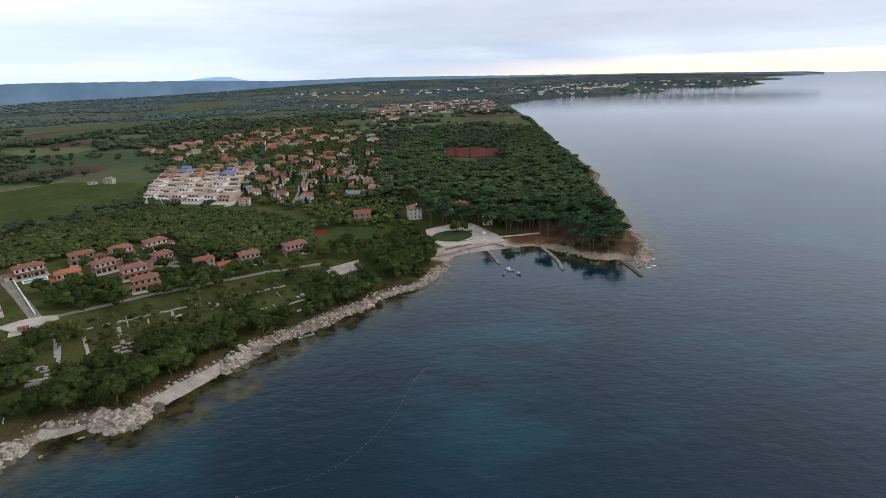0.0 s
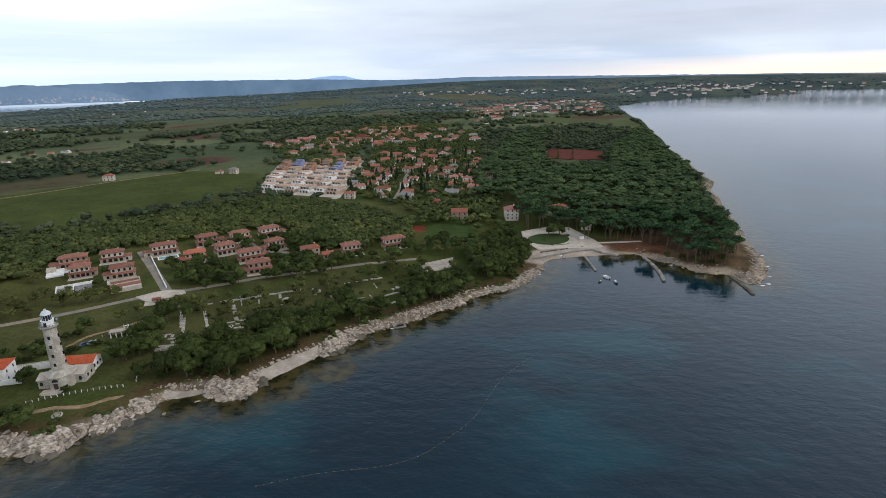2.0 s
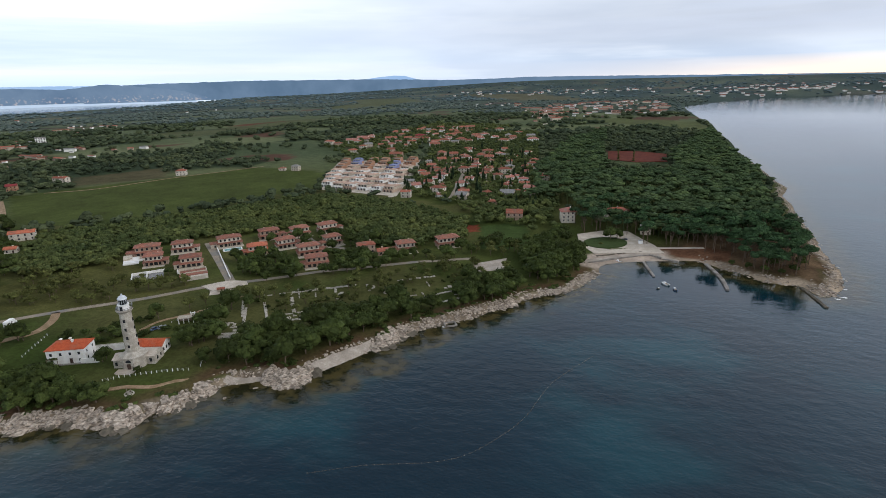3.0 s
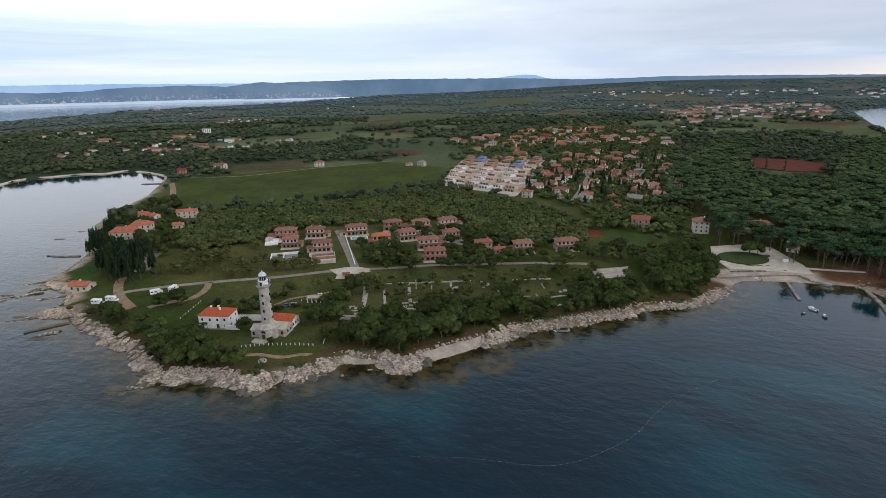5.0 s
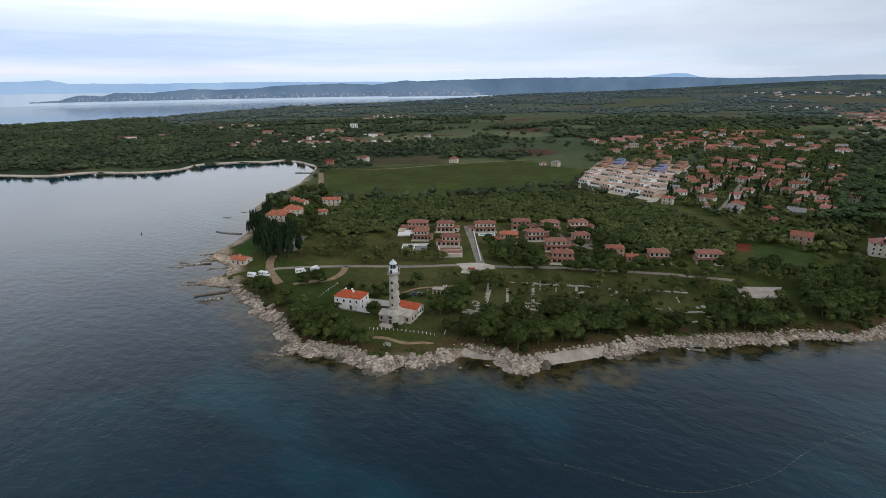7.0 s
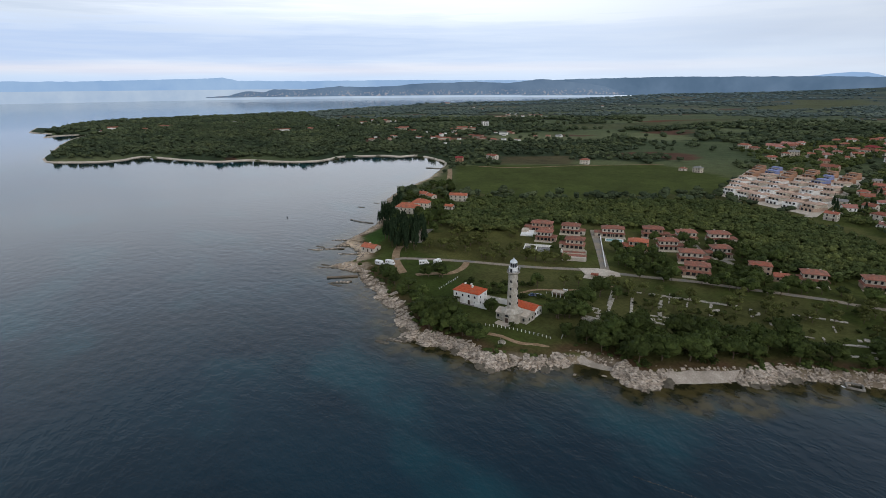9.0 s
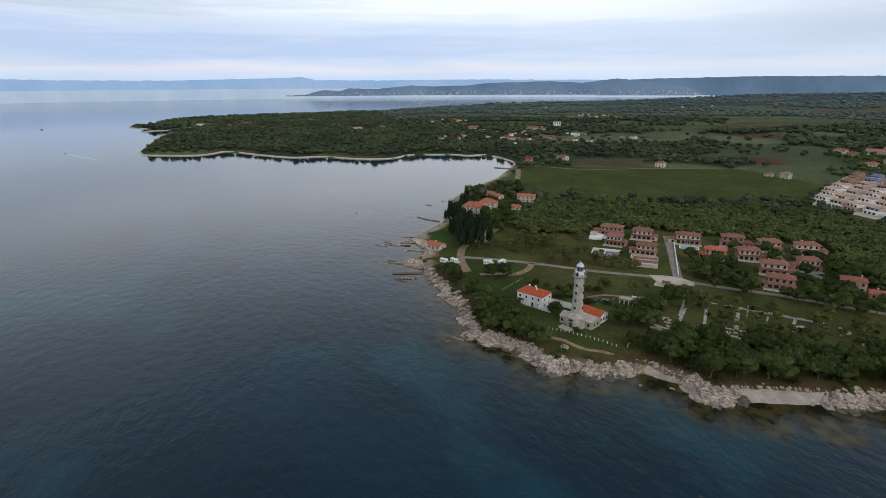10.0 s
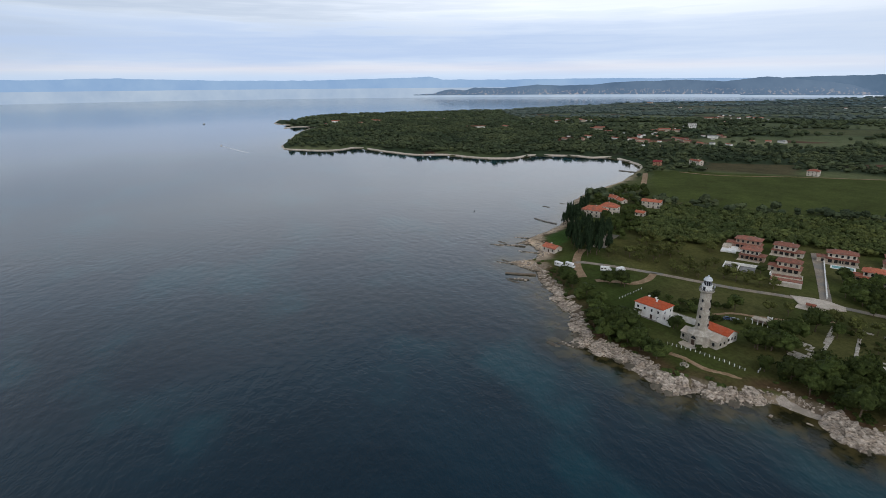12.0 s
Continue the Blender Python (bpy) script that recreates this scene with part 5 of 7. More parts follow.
def far_woods():
    """Hedges and copses over the far country, thinner where the fields lie open."""
    rng = np.random.default_rng(5)
    for r0, r1, gap, size in ((430, 1100, 13.5, 1.0), (1100, 1800, 17.5, 1.2), (1800, 2800, 23, 1.4), (2800, 4700, 46, 2.0)):
        a = np.arange(-r1, r1, gap)
        x, y = np.meshgrid(a, a[a > -200], indexing="ij")
        x, y = (x + rng.uniform(-0.5, 0.5, x.shape) * gap).ravel(), (y + rng.uniform(-0.5, 0.5, y.shape) * gap).ravel()
        r, az = np.hypot(x, y), np.degrees(np.arctan2(x, y))
        ok = (r > r0) & (r < r1) & (az > -90) & (az < 42)
        x, y, r = x[ok], y[ok], r[ok]
        u, v = x * 0.8 + y * 0.5, (y * 0.8 - x * 0.5) * 3.0
        strip = value_noise(u, v, 230, 21)
        copse = value_noise(x, y, 160, 23) + 0.35 * value_noise(x, y, 60, 24)
        edge = np.abs(value_noise(u, v, 170, 22) - 0.5) < 0.035
        ok = (copse > (0.52 if r0 < 1800 else 0.60 if r0 < 2800 else 0.72)) & (strip < 0.76) | edge
        for outline, c in ZONES:
            ok &= ~inside(outline, x, y)
        for outline in (PINEWOOD_N, PINEWOOD_S, VILLAGE_GREEN, NORTH_GREEN, POINT_WOOD, POINT_END, SCRUB_A, SCRUB_B, DEV):
            ok &= ~inside(outline, x, y)
        for outline, _, _ in TOWNS:
            ok &= ~inside(outline, x, y) | (rng.random(len(x)) < 0.3)
        x, y = x[ok], y[ok]
        ok = clear_of_things(x, y) & (shore_distance(x, y) > 12)
        # the farther rings take leaves with more haze in their colour
        wood("far_trees", FAR_LEAF if r0 < 1500 else HAZE_TINT_LEAF if r0 < 2500 else HAZE_LEAF, (x[ok], y[ok]), FAR_T if r0 < 1000 else DIM_T if r0 < 1500 else CLUMP_T, (0.75 * size, 1.3 * size), "hedges and copses between far fields", int(r0), 1.0 if size < 1.4 else 0.8 if size < 2 else 0.6)


far_woods()
rows = np.array([(x, y) for x0, x1 in ((24, 22), (47, 41)) for k in range(9) for x, y in [(x0 + (x1 - x0) * k / 8, 870 - 13 * k)]], float)
wood("field_trees", WOOD_LEAF, (rows[:, 0], rows[:, 1]), SCRUB_T, (0.35, 0.7), "low bushes in rows between strips of the red field", 53)

# ---- houses ----
def hip_roof(bm, w, d, z, rise, over=0.5, thick=0.22, ridge=None):
    """A hipped roof on eaves w by d at height z; ridge is its length along x."""
    a, b = w / 2 + over, d / 2 + over
    r = max(0.1, (ridge if ridge is not None else max(w - d, 0.6)) / 2)
    e0 = [bm.verts.new(p) for p in ((-a, -b, z), (a, -b, z), (a, b, z), (-a, b, z))]
    e1 = [bm.verts.new(p) for p in ((-a, -b, z + thick), (a, -b, z + thick), (a, b, z + thick), (-a, b, z + thick))]
    t = [bm.verts.new((-r, 0, z + thick + rise)), bm.verts.new((r, 0, z + thick + rise))]
    bm.faces.new(e0[::-1])
    for i in range(4):
        bm.faces.new((e0[i], e0[(i + 1) % 4], e1[(i + 1) % 4], e1[i]))
    bm.faces.new((e1[0], e1[1], t[1], t[0]))
    bm.faces.new((e1[1], e1[2], t[1]))
    bm.faces.new((e1[2], e1[3], t[0], t[1]))
    bm.faces.new((e1[3], e1[0], t[0]))
    return bm


def gable_roof(bm, w, d, z, rise, over=0.45, thick=0.22):
    """Two thick slopes over a ridge along x."""
    a, b = w / 2 + over, d / 2 + over
    k = rise * over / (d / 2)
    prof = [(-b, z - k), (0, z + rise), (b, z - k), (b, z - k + thick), (0, z + rise + thick), (-b, z - k + thick)]
    l, r = ([bm.verts.new((x, y, h)) for y, h in prof] for x in (-a, a))
    for i in range(6):
        j = (i + 1) % 6
        bm.faces.new((l[i], l[j], r[j], r[i]))
    for s in (l, r):
        bm.faces.new((s[0], s[1], s[4], s[5]))
        bm.faces.new((s[1], s[2], s[3], s[4]))
    return bm


def gable_body(bm, w, d, h, rise, sink=0.6):
    a, b = w / 2, d / 2
    prof = [(-b, -sink), (b, -sink), (b, h), (0, h + rise), (-b, h)]
    l, r = ([bm.verts.new((x, y, z)) for y, z in prof] for x in (-a, a))
    for i in range(5):
        bm.faces.new((l[i], l[(i + 1) % 5], r[(i + 1) % 5], r[i]))
    bm.faces.new(l[::-1])
    bm.faces.new(r)
    return bm


def window_at(parent, x, y, z, side, w=1.0, h=1.35, frame_mat=None, shutters=False):
    """A window set proud of the wall: side is f, b, l or r of the house."""
    win = part("window", boxes((-w / 2, -0.05, -h / 2, w / 2, 0.03, h / 2)), GLASS, parent)
    win.matrix_local = pose(x, y, z, 0, 0, {"f": 0, "r": 90, "b": 180, "l": -90}[side])
    t = 0.09
    part("window_frame", boxes((-w / 2 - t, -0.10, -h / 2 - t, w / 2 + t, 0.02, -h / 2), (-w / 2 - t, -0.10, h / 2, w / 2 + t, 0.02, h / 2 + t),
                               (-w / 2 - t, -0.10, -h / 2, -w / 2, 0.02, h / 2), (w / 2, -0.10, -h / 2, w / 2 + t, 0.02, h / 2)), frame_mat or PAINT_WHITE, win)
    if shutters:
        part("shutter", boxes((-w * 0.95 - t, -0.13, -h / 2, -w / 2 - t, -0.02, h / 2), (w / 2 + t, -0.13, -h / 2, w * 0.95 + t, -0.02, h / 2)), SHUTTER, win)
    return win


def plain_window(parent, x, y, z, side, w=1.1, h=1.4):
    ob = part("window", boxes((-w / 2, -0.06, -h / 2, w / 2, 0.04, h / 2)), GLASS, parent)
    ob.matrix_local = pose(x, y, z, 0, 0, {"f": 0, "r": 90, "b": 180, "l": -90}[side])
    return ob


def chimney(parent, x, y, z, mat):
    part("chimney", boxes((x - 0.35, y - 0.35, z - 1.2, x + 0.35, y + 0.35, z + 0.7), (x - 0.48, y - 0.48, z + 0.7, x + 0.48, y + 0.48, z + 0.9)), mat, parent)


LOOKS = {  # wall, roof, words
    "o": (PEACH, ROOF, "peach-rendered house with an orange tiled roof"),
    "r": (WHITE, ROOF_PINK, "white house with a faded red tiled roof"),
    "w": (WARM_WALL, ROOF, "cream-white house with a terracotta tiled roof"),
    "g": (SAND_WALL, ROOF_GREY, "sand-coloured house with a grey sheet roof"),
    "d": (BRICK, ROOF_RED, "red house with a dark red roof"),
    "b": (WARM_WALL, ROOF_BRICK, "cream-coloured house with an orange-red tiled roof, among trees"),
    "h": (WARM_WALL, ROOF_BRICK, "large cream-coloured house with a brick-red tiled roof"),
}


def village_house(x, y, w, look, turn, seed, group, low=False):
    rng = np.random.default_rng(seed)
    wall, roof, words = LOOKS[look]
    w = max(7.5, min(w * 0.86, 22))
    d = w * rng.uniform(0.62, 0.8) if w < 14 else w * rng.uniform(0.45, 0.58)
    d = min(d, 11)
    floors = 2 if (w > 9 or rng.random() < 0.4) and not low else 1
    h = 2.8 * floors + 0.2
    rise = d * (0.34 if look == "h" else rng.uniform(0.21, 0.29))
    t = empty("house", pose(x, y, height_at(x, y), 0, 0, turn), words + (", two storeys" if floors == 2 else ", one storey"), "house", group)
    if rng.random() < 0.45 or look == "h":
        part("wall", boxes((-w / 2, -d / 2, -0.8, w / 2, d / 2, h)), wall, t)
        part("roof", hip_roof(bmesh.new(), w, d, h, rise), roof, t)
    else:
        part("wall", gable_body(bmesh.new(), w, d, h, rise), wall, t)
        part("roof", gable_roof(bmesh.new(), w, d, h, rise), roof, t)
    n = max(2, int(w / 3.4))
    for fl in range(floors):
        for k in range(n):
            px = -w / 2 + w * (k + 0.5) / n
            if fl == 0 and k == n // 2:
                part("door", boxes((px - 0.55, -d / 2 - 0.06, 0.0, px + 0.55, -d / 2 + 0.05, 2.1)), SHUTTER, t)
            else:
                plain_window(t, px, -d / 2, 1.55 + 2.8 * fl, "f")
        plain_window(t, w / 2, 0, 1.55 + 2.8 * fl, "r")
    chimney(t, rng.uniform(-0.3, 0.3) * w, rng.uniform(-0.1, 0.2) * d, h + rise * 0.9, wall)
    if floors == 2 and rng.random() < 0.55:
        bx = rng.uniform(-0.2, 0.2) * w
        part("balcony", boxes((bx - 1.8, -d / 2 - 1.2, 2.75, bx + 1.8, -d / 2 + 0.05, 2.92), (bx - 1.8, -d / 2 - 1.2, 2.92, bx + 1.8, -d / 2 - 1.1, 3.8)), wall, t)
    return t


def villa(x, y, w, look, turn, seed):
    """A two-storey holiday villa: hipped main house, deep loggia below, a lower hipped wing in front, garden wall."""
    rng = np.random.default_rng(seed)
    wall = (PEACH, WARM_WALL, SAND_WALL, PEACH)[seed % 4]
    roof = ROOF_BRICK if look == "o" else ROOF_VILLA
    words = {"v": "two-storey peach holiday villa with low hipped tile roofs", "t": "terraced holiday villa with pink tiles and a white terrace wall",
             "f": "unfinished villa block with tiled roofs and white terraces", "o": "holiday villa with a bright orange hipped roof"}[look]
    t = empty("villa", pose(x, y, height_at(x, y), 0, 0, turn + rng.uniform(-4, 4)), words, "house", "villas of the holiday estate")
    d = 9.0
    side = 1 if seed % 2 else -1
    # lower storey behind a loggia, a tiled skirt over it, a narrower upper storey
    part("wall", boxes((-w / 2, -d / 2 + 1.9, -0.8, w / 2, d / 2, 2.75)), wall, t)
    u = w / 2 - 0.7
    part("upper_wall", boxes((-u, -d / 2 + 1.6, 2.75, u, d / 2 - 0.2, 6.1)), WARM_WALL if seed % 3 else wall, t)
    skirt = bmesh.new()
    prism(skirt, [(-w / 2 - 0.7, -d / 2 - 0.6), (w / 2 + 0.7, -d / 2 - 0.6), (w / 2 + 0.7, d / 2), (-w / 2 - 0.7, d / 2)], 2.75, 3.5, [(-u, -d / 2 + 1.6), (u, -d / 2 + 1.6), (u, d / 2 - 0.2), (-u, d / 2 - 0.2)])
    part("skirt_roof", skirt, roof, t)
    part("roof", hip_roof(bmesh.new(), 2 * u, d - 1.8, 6.1, 1.75, 1.0, ridge=w * 0.40), roof, t).matrix_local = Matrix.Translation((0, 0.7, 0))
    n = max(4, int(w / 3.0))
    for k in range(n):
        px = -u + 2 * u * (k + 0.5) / n
        plain_window(t, px, -d / 2 + 1.6, 4.75, "f", 1.25, 1.6)
        plain_window(t, px, -d / 2 + 1.9, 1.25, "f", 2.0, 2.3)
    for k in range(2):
        for s, q in (("l", -1), ("r", 1)):
            plain_window(t, q * u, (k - 0.5) * 3.4 + 0.8, 4.75, s, 1.1, 1.4)
    for k in range(5):
        px = -w / 2 + 0.1 + k * (w - 0.2) / 4
        part("pillar", boxes((px - 0.22, -d / 2 - 0.2, -0.6, px + 0.22, -d / 2 + 0.24, 2.76)), wall, t)
    # a lower hipped wing at one end
    ww, wd = w * 0.36, 6.2
    wx = side * (w / 2 + ww / 2 - 1.2)
    part("wing", boxes((wx - ww / 2, -d / 2 + 0.6, -0.8, wx + ww / 2, -d / 2 + 0.6 + wd, 3.1)), wall, t)
    part("wing_roof", hip_roof(bmesh.new(), ww, wd, 3.1, 1.1, 0.5), roof, t).matrix_local = Matrix.Translation((wx, -d / 2 + 0.6 + wd / 2, 0))
    plain_window(t, wx, -d / 2 + 0.6, 1.5, "f", 1.3, 1.6)
    chimney(t, -side * w * 0.2, 1.2, 7.2, wall)
    chimney(t, side * w * 0.25, 1.6, 7.0, wall)
    part("garden_terrace", boxes((-w / 2 - 0.8, -d / 2 - 3.2, -0.6, w / 2 + 0.8, -d / 2 + 1.9, 0.18)), SAND_WALL, t)
    if look in "tf":
        part("terrace_wall", boxes((-w / 2 - 1, -d / 2 - 9.5, -0.6, w / 2 + 1, -d / 2 - 9.1, 1.5), (-w / 2 - 1, -d / 2 - 9.1, -0.6, -w / 2 - 0.6, -d / 2 - 4.7, 1.5), (w / 2 + 0.6, -d / 2 - 9.1, -0.6, w / 2 + 1, -d / 2 - 4.7, 1.5)), WHITE, t)
        part("terrace", boxes((-w / 2 - 0.6, -d / 2 - 9.1, -0.6, w / 2 + 0.6, -d / 2 - 4.7, 0.35)), ROOF_PINK, t)
    return t


for i, (x, y, w, k) in enumerate(RESORT):
    villa(x, y, max(11, w * 0.80), k, 37 + (8 if y > 300 else 0), i)
for i, (x, y, w, k) in enumerate(LANE):
    if k == "v":
        villa(x, y, max(11, w * 0.9), "v", 35, 20 + i)
    else:
        village_house(x, y, w, "o", 35, 60 + i, "village houses")
for g, rows in enumerate((VILLAGE_A, VILLAGE_B, VILLAGE_C, VILLAGE_D, SINGLE, HOTEL)):
    for i, (x, y, w, k) in enumerate(rows):
        if rows is SINGLE and i == 0:
            continue
        turn = math.degrees(math.atan2(x, y)) * -0.4 + ((i * 37) % 50 - 25) + (10 if g < 4 else 0)
        if rows is HOTEL and i < 2:
            turn = 40
        village_house(x, y, w * (1.5 if rows is HOTEL and i < 2 else 1), k, turn, 100 * g + i, "houses by the bay" if rows is HOTEL else "village houses", low=rows is HOTEL and i in (2, 3, 5, 6))

# more houses between them
vrng = np.random.default_rng(66)
taken = [(x, y) for rows in (VILLAGE_A, VILLAGE_B, VILLAGE_C, VILLAGE_D, SINGLE) for x, y, _, _ in rows]
FILL = [([(-195, 505), (-225, 700), (-200, 860), (-110, 840), (-80, 700), (-45, 540), (-45, 480), (-130, 480)], 52), ([(-490, 960), (-420, 1180), (-250, 1260), (-130, 1060), (-180, 930), (-300, 880), (-400, 850)], 40)]
for outline, count in FILL:
    lo, hi = np.min(outline, 0), np.max(outline, 0)
    tries = 0
    while count and tries < 900:
        tries += 1
        x, y = vrng.uniform(lo[0], hi[0]), vrng.uniform(lo[1], hi[1])
        if not inside(outline, np.array([x]), np.array([y]))[0] or min(math.hypot(x - a, y - b) for a, b in taken) < 16 or path_distance(STREET_A, np.array([x]), np.array([y]))[0] < 9 or path_distance(STREET_B, np.array([x]), np.array([y]))[0] < 9:
            continue
        taken.append((x, y))
        village_house(x, y, vrng.uniform(8.5, 13) if y < 870 else vrng.uniform(12, 20), "rwwrogwr"[vrng.integers(8)], vrng.uniform(-35, 35) + 10, 2000 + tries, "village houses")
        count -= 1

# ---- the building site: rows of unfinished terraced houses ----
def site_house(x, y, turn, w, d, kind, seed):
    """A block of the site: two white storeys under a broad tan roof, or a bare shell."""
    lower = (WHITE, WHITE, PEACH)[seed % 3] if kind == "pale" else BRICK
    upper = {"pale": (WHITE, SAND_WALL)[seed % 2], "brick": BRICK, "blue": BLUE_SHEET}[kind]
    words = {"pale": "new terraced house with white walls and a broad tan roof", "brick": "terraced house shell of bare clay blocks", "blue": "terraced house shell wrapped in blue insulation"}[kind]
    t = empty("terraced_house", pose(x, y, height_at(x, y), 0, 0, turn), words, "house", "rows of the building site")
    part("wall", boxes((-w / 2, -d / 2, -0.8, w / 2, d / 2, 3.0)), lower, t)
    part("upper_wall", boxes((-w / 2 + 0.2, -d / 2 + 2.2, 3.0, w / 2 - 0.2, d / 2 - 0.3, 5.7)), upper, t)
    if kind == "pale":
        for k, (cx, cy, rw, rd) in enumerate(((-w * 0.24, -d * 0.12, w * 0.5, d * 0.62), (w * 0.25, d * 0.10, w * 0.5, d * 0.62))):
            part("roof", hip_roof(bmesh.new(), rw, rd, 5.7 + 0.15 * k, 1.7, 0.5), ROOF_TAN, t).matrix_local = Matrix.Translation((cx, cy, 0))
    else:
        part("roof_slab", boxes((-w / 2, -d / 2 + 1.9, 5.7, w / 2, d / 2, 5.95)), CONCRETE, t)
        part("upper_shell", boxes((-w / 2 + 0.8, 0, 5.95, w / 2 - 0.8, d / 2 - 0.4, 7.4)), upper, t)
    part("terrace_parapet", boxes((-w / 2, -d / 2 - 0.02, 3.0, w / 2, -d / 2 + 0.2, 3.9)), lower, t)
    for k in (-0.3, 0.0, 0.3):
        plain_window(t, k * w, -d / 2 + 2.2, 4.2, "f", 1.8, 2.0)
        plain_window(t, k * w, -d / 2, 1.2, "f", 1.9, 2.1)


DEV_Q = [Vector((*p, 0)) for p in DEV]
for row in range(7):
    cols = 6
    for col in range(cols):
        u, v = (col + 0.5 + 0.05 * math.sin(row * 2.7 + col * 1.9)) / cols, (row + 0.45) / 7
        p = (DEV_Q[0] * (1 - u) + DEV_Q[1] * u) * (1 - v) + (DEV_Q[3] * (1 - u) + DEV_Q[2] * u) * v
        kind = "pale" if row < 4 or (row == 4 and col % 2) else ("blue" if (row, col) in ((5, 1), (6, 1), (5, 4), (4, 4)) else "brick")
        site_house(p.x, p.y + 3.0 * math.cos(row * 1.3 + 2.4 * col), -13 + 2 * math.sin(col * 2.1 + row), 11.8 + 1.2 * math.sin(col * 3 + row), (16, 13.5, 17)[(row + col) % 3] if row < 5 else 11, kind, row * 10 + col)
t = empty("tall_house", pose(-23.5, 428, height_at(-23.5, 428), 0, 0, 12), "tall white three-storey house with a red hipped roof", "house")
part("wall", boxes((-5.4, -4.8, -0.8, 5.4, 4.8, 8.3)), WARM_WALL, t)
part("roof", hip_roof(bmesh.new(), 10.8, 9.6, 8.3, 2.9, 0.7), ROOF_PINK, t)
for fl in range(3):
    for k in range(3):
        window_at(t, -3.4 + 3.4 * k, -4.8, 1.7 + 2.85 * fl, "f", 1.0, 1.4)
    for k in range(2):
        window_at(t, 5.4, -2.2 + 4.4 * k, 1.7 + 2.85 * fl, "r", 1.0, 1.4)
chimney(t, 2.0, 1.0, 10.6, WHITE)

site = [(DEV[0][0] - 4, DEV[0][1] - 6), (DEV[1][0] + 2, DEV[1][1] - 6), (DEV[2][0] + 6, DEV[2][1] + 8), (DEV[3][0] - 6, DEV[3][1] + 8)]
tagged(part("yard", prism(bmesh.new(), site, 3.5, 5.15), GRAVEL), "dusty pale ground of the building site", "ground", kind="structure")


# ---- far towns ----
def town_proto(k):
    wall, roof = ((WHITE, ROOF), (PEACH, ROOF), (WHITE, ROOF_PINK), (SAND_WALL, ROOF), (WHITE, ROOF_GREY))[k]
    t = tagged(new("town_house"), ("white", "peach", "white", "sand-coloured", "pale")[k] + " house with a " + ("terracotta", "orange tiled", "faded red", "terracotta", "grey flat-pitched")[k] + " roof in a far town", "house", "houses of the far towns")
    part("wall", gable_body(bmesh.new(), 12, 9, 6.2, 1.8), wall, t)
    part("roof", gable_roof(bmesh.new(), 12, 9, 6.2, 1.8, 0.6, 0.3), roof, t)
    return t


TOWN_PROTOS = [town_proto(k) for k in range(5)]
TOWN_USED = set()


def town_house(x, y, s, rng):
    p = TOWN_PROTOS[rng.integers(5)]
    tall = 1.6 if rng.random() < 0.08 else 1.0
    m = pose(x, y, height_at(x, y), 0, 0, rng.uniform(-45, 45) - 0.5 * math.degrees(math.atan2(x, y))) @ Matrix.Diagonal((s * (rng.uniform(1.5, 2.4) if rng.random() < 0.2 else 1.0), s, s * tall * 0.85, 1))
    if p in TOWN_USED:
        return copy_thing(p, m)
    TOWN_USED.add(p)
    p.matrix_world = m


DISTANT_TOWNS = [([(371, 2938), (1917, 3357), (2060, 3680), (1302, 3975), (476, 3773)], 110, 1.15), ([(-882, 3224), (303, 3398), (341, 3880), (-1025, 3737)], 50, 1.05)]


def town_spots(outline, count, size, seed):
    rng = np.random.default_rng(seed)
    lo, hi = np.min(outline, 0), np.max(outline, 0)
    spots = []
    for _ in range(count * 6):
        x, y = rng.uniform(lo[0], hi[0]), rng.uniform(lo[1], hi[1])
        if len(spots) < count and inside(outline, np.array([x]), np.array([y]))[0] and shore_distance(np.array([x]), np.array([y]))[0] > 15:
            spots.append((x, y, size * rng.uniform(0.75, 1.25), rng))
    return spots


for n, (outline, count, size) in enumerate(TOWNS):
    for x, y, size, rng in town_spots(outline, count, size, 900 + n):
        town_house(x, y, size, rng)
for n, (outline, count, size) in enumerate(DISTANT_TOWNS):
    walls, roofs = bmesh.new(), bmesh.new()
    for x, y, size, rng in town_spots(outline, count, size, 930 + n):
        m = pose(x, y, height_at(x, y), 0, 0, rng.uniform(-45, 45)) @ Matrix.Diagonal((size * rng.uniform(1, 1.6), size, size * 0.85, 1))
        for bm, made in ((walls, gable_body(bmesh.new(), 12, 9, 6.2, 1.8)), (roofs, gable_roof(bmesh.new(), 12, 9, 6.2, 1.8, 0.6, 0.3))):
            made.transform(m)
            me = bpy.data.meshes.new("one_house")
            made.to_mesh(me)
            made.free()
            bm.from_mesh(me)
            bpy.data.meshes.remove(me)
    t = tagged(new("distant_town"), "scattered pale houses with red roofs in the far country", "houses", kind="stuff")
    part("walls", walls, WHITE, t)
    part("roofs", roofs, ROOF, t)
rng = np.random.default_rng(950)
for k, (x, y) in enumerate(BAY_VILLAGE):
    town_house(x, y, rng.uniform(0.85, 1.3) if k < 15 else rng.uniform(0.6, 1.0), rng)
    if 14 < k < 46 or k > 55:
        a = rng.uniform(0, 2 * math.pi)
        town_house(x + 26 * math.cos(a), y + 26 * math.sin(a), rng.uniform(0.5, 0.85), rng)
t = empty("apartment_block", pose(-1118, 854, height_at(-1118, 854), 0, 0, 50), "white multi-storey apartment block above the far village", "building")
part("wall", boxes((-9, -7, -1, 9, 7, 15)), WHITE, t)
part("roof", boxes((-9.4, -7.4, 15, 9.4, 7.4, 15.6)), CONCRETE, t)
for fl in range(5):
    for k in range(4):
        plain_window(t, -6.6 + 4.4 * k, -7, 1.8 + 3.0 * fl, "f", 2.2, 1.6)


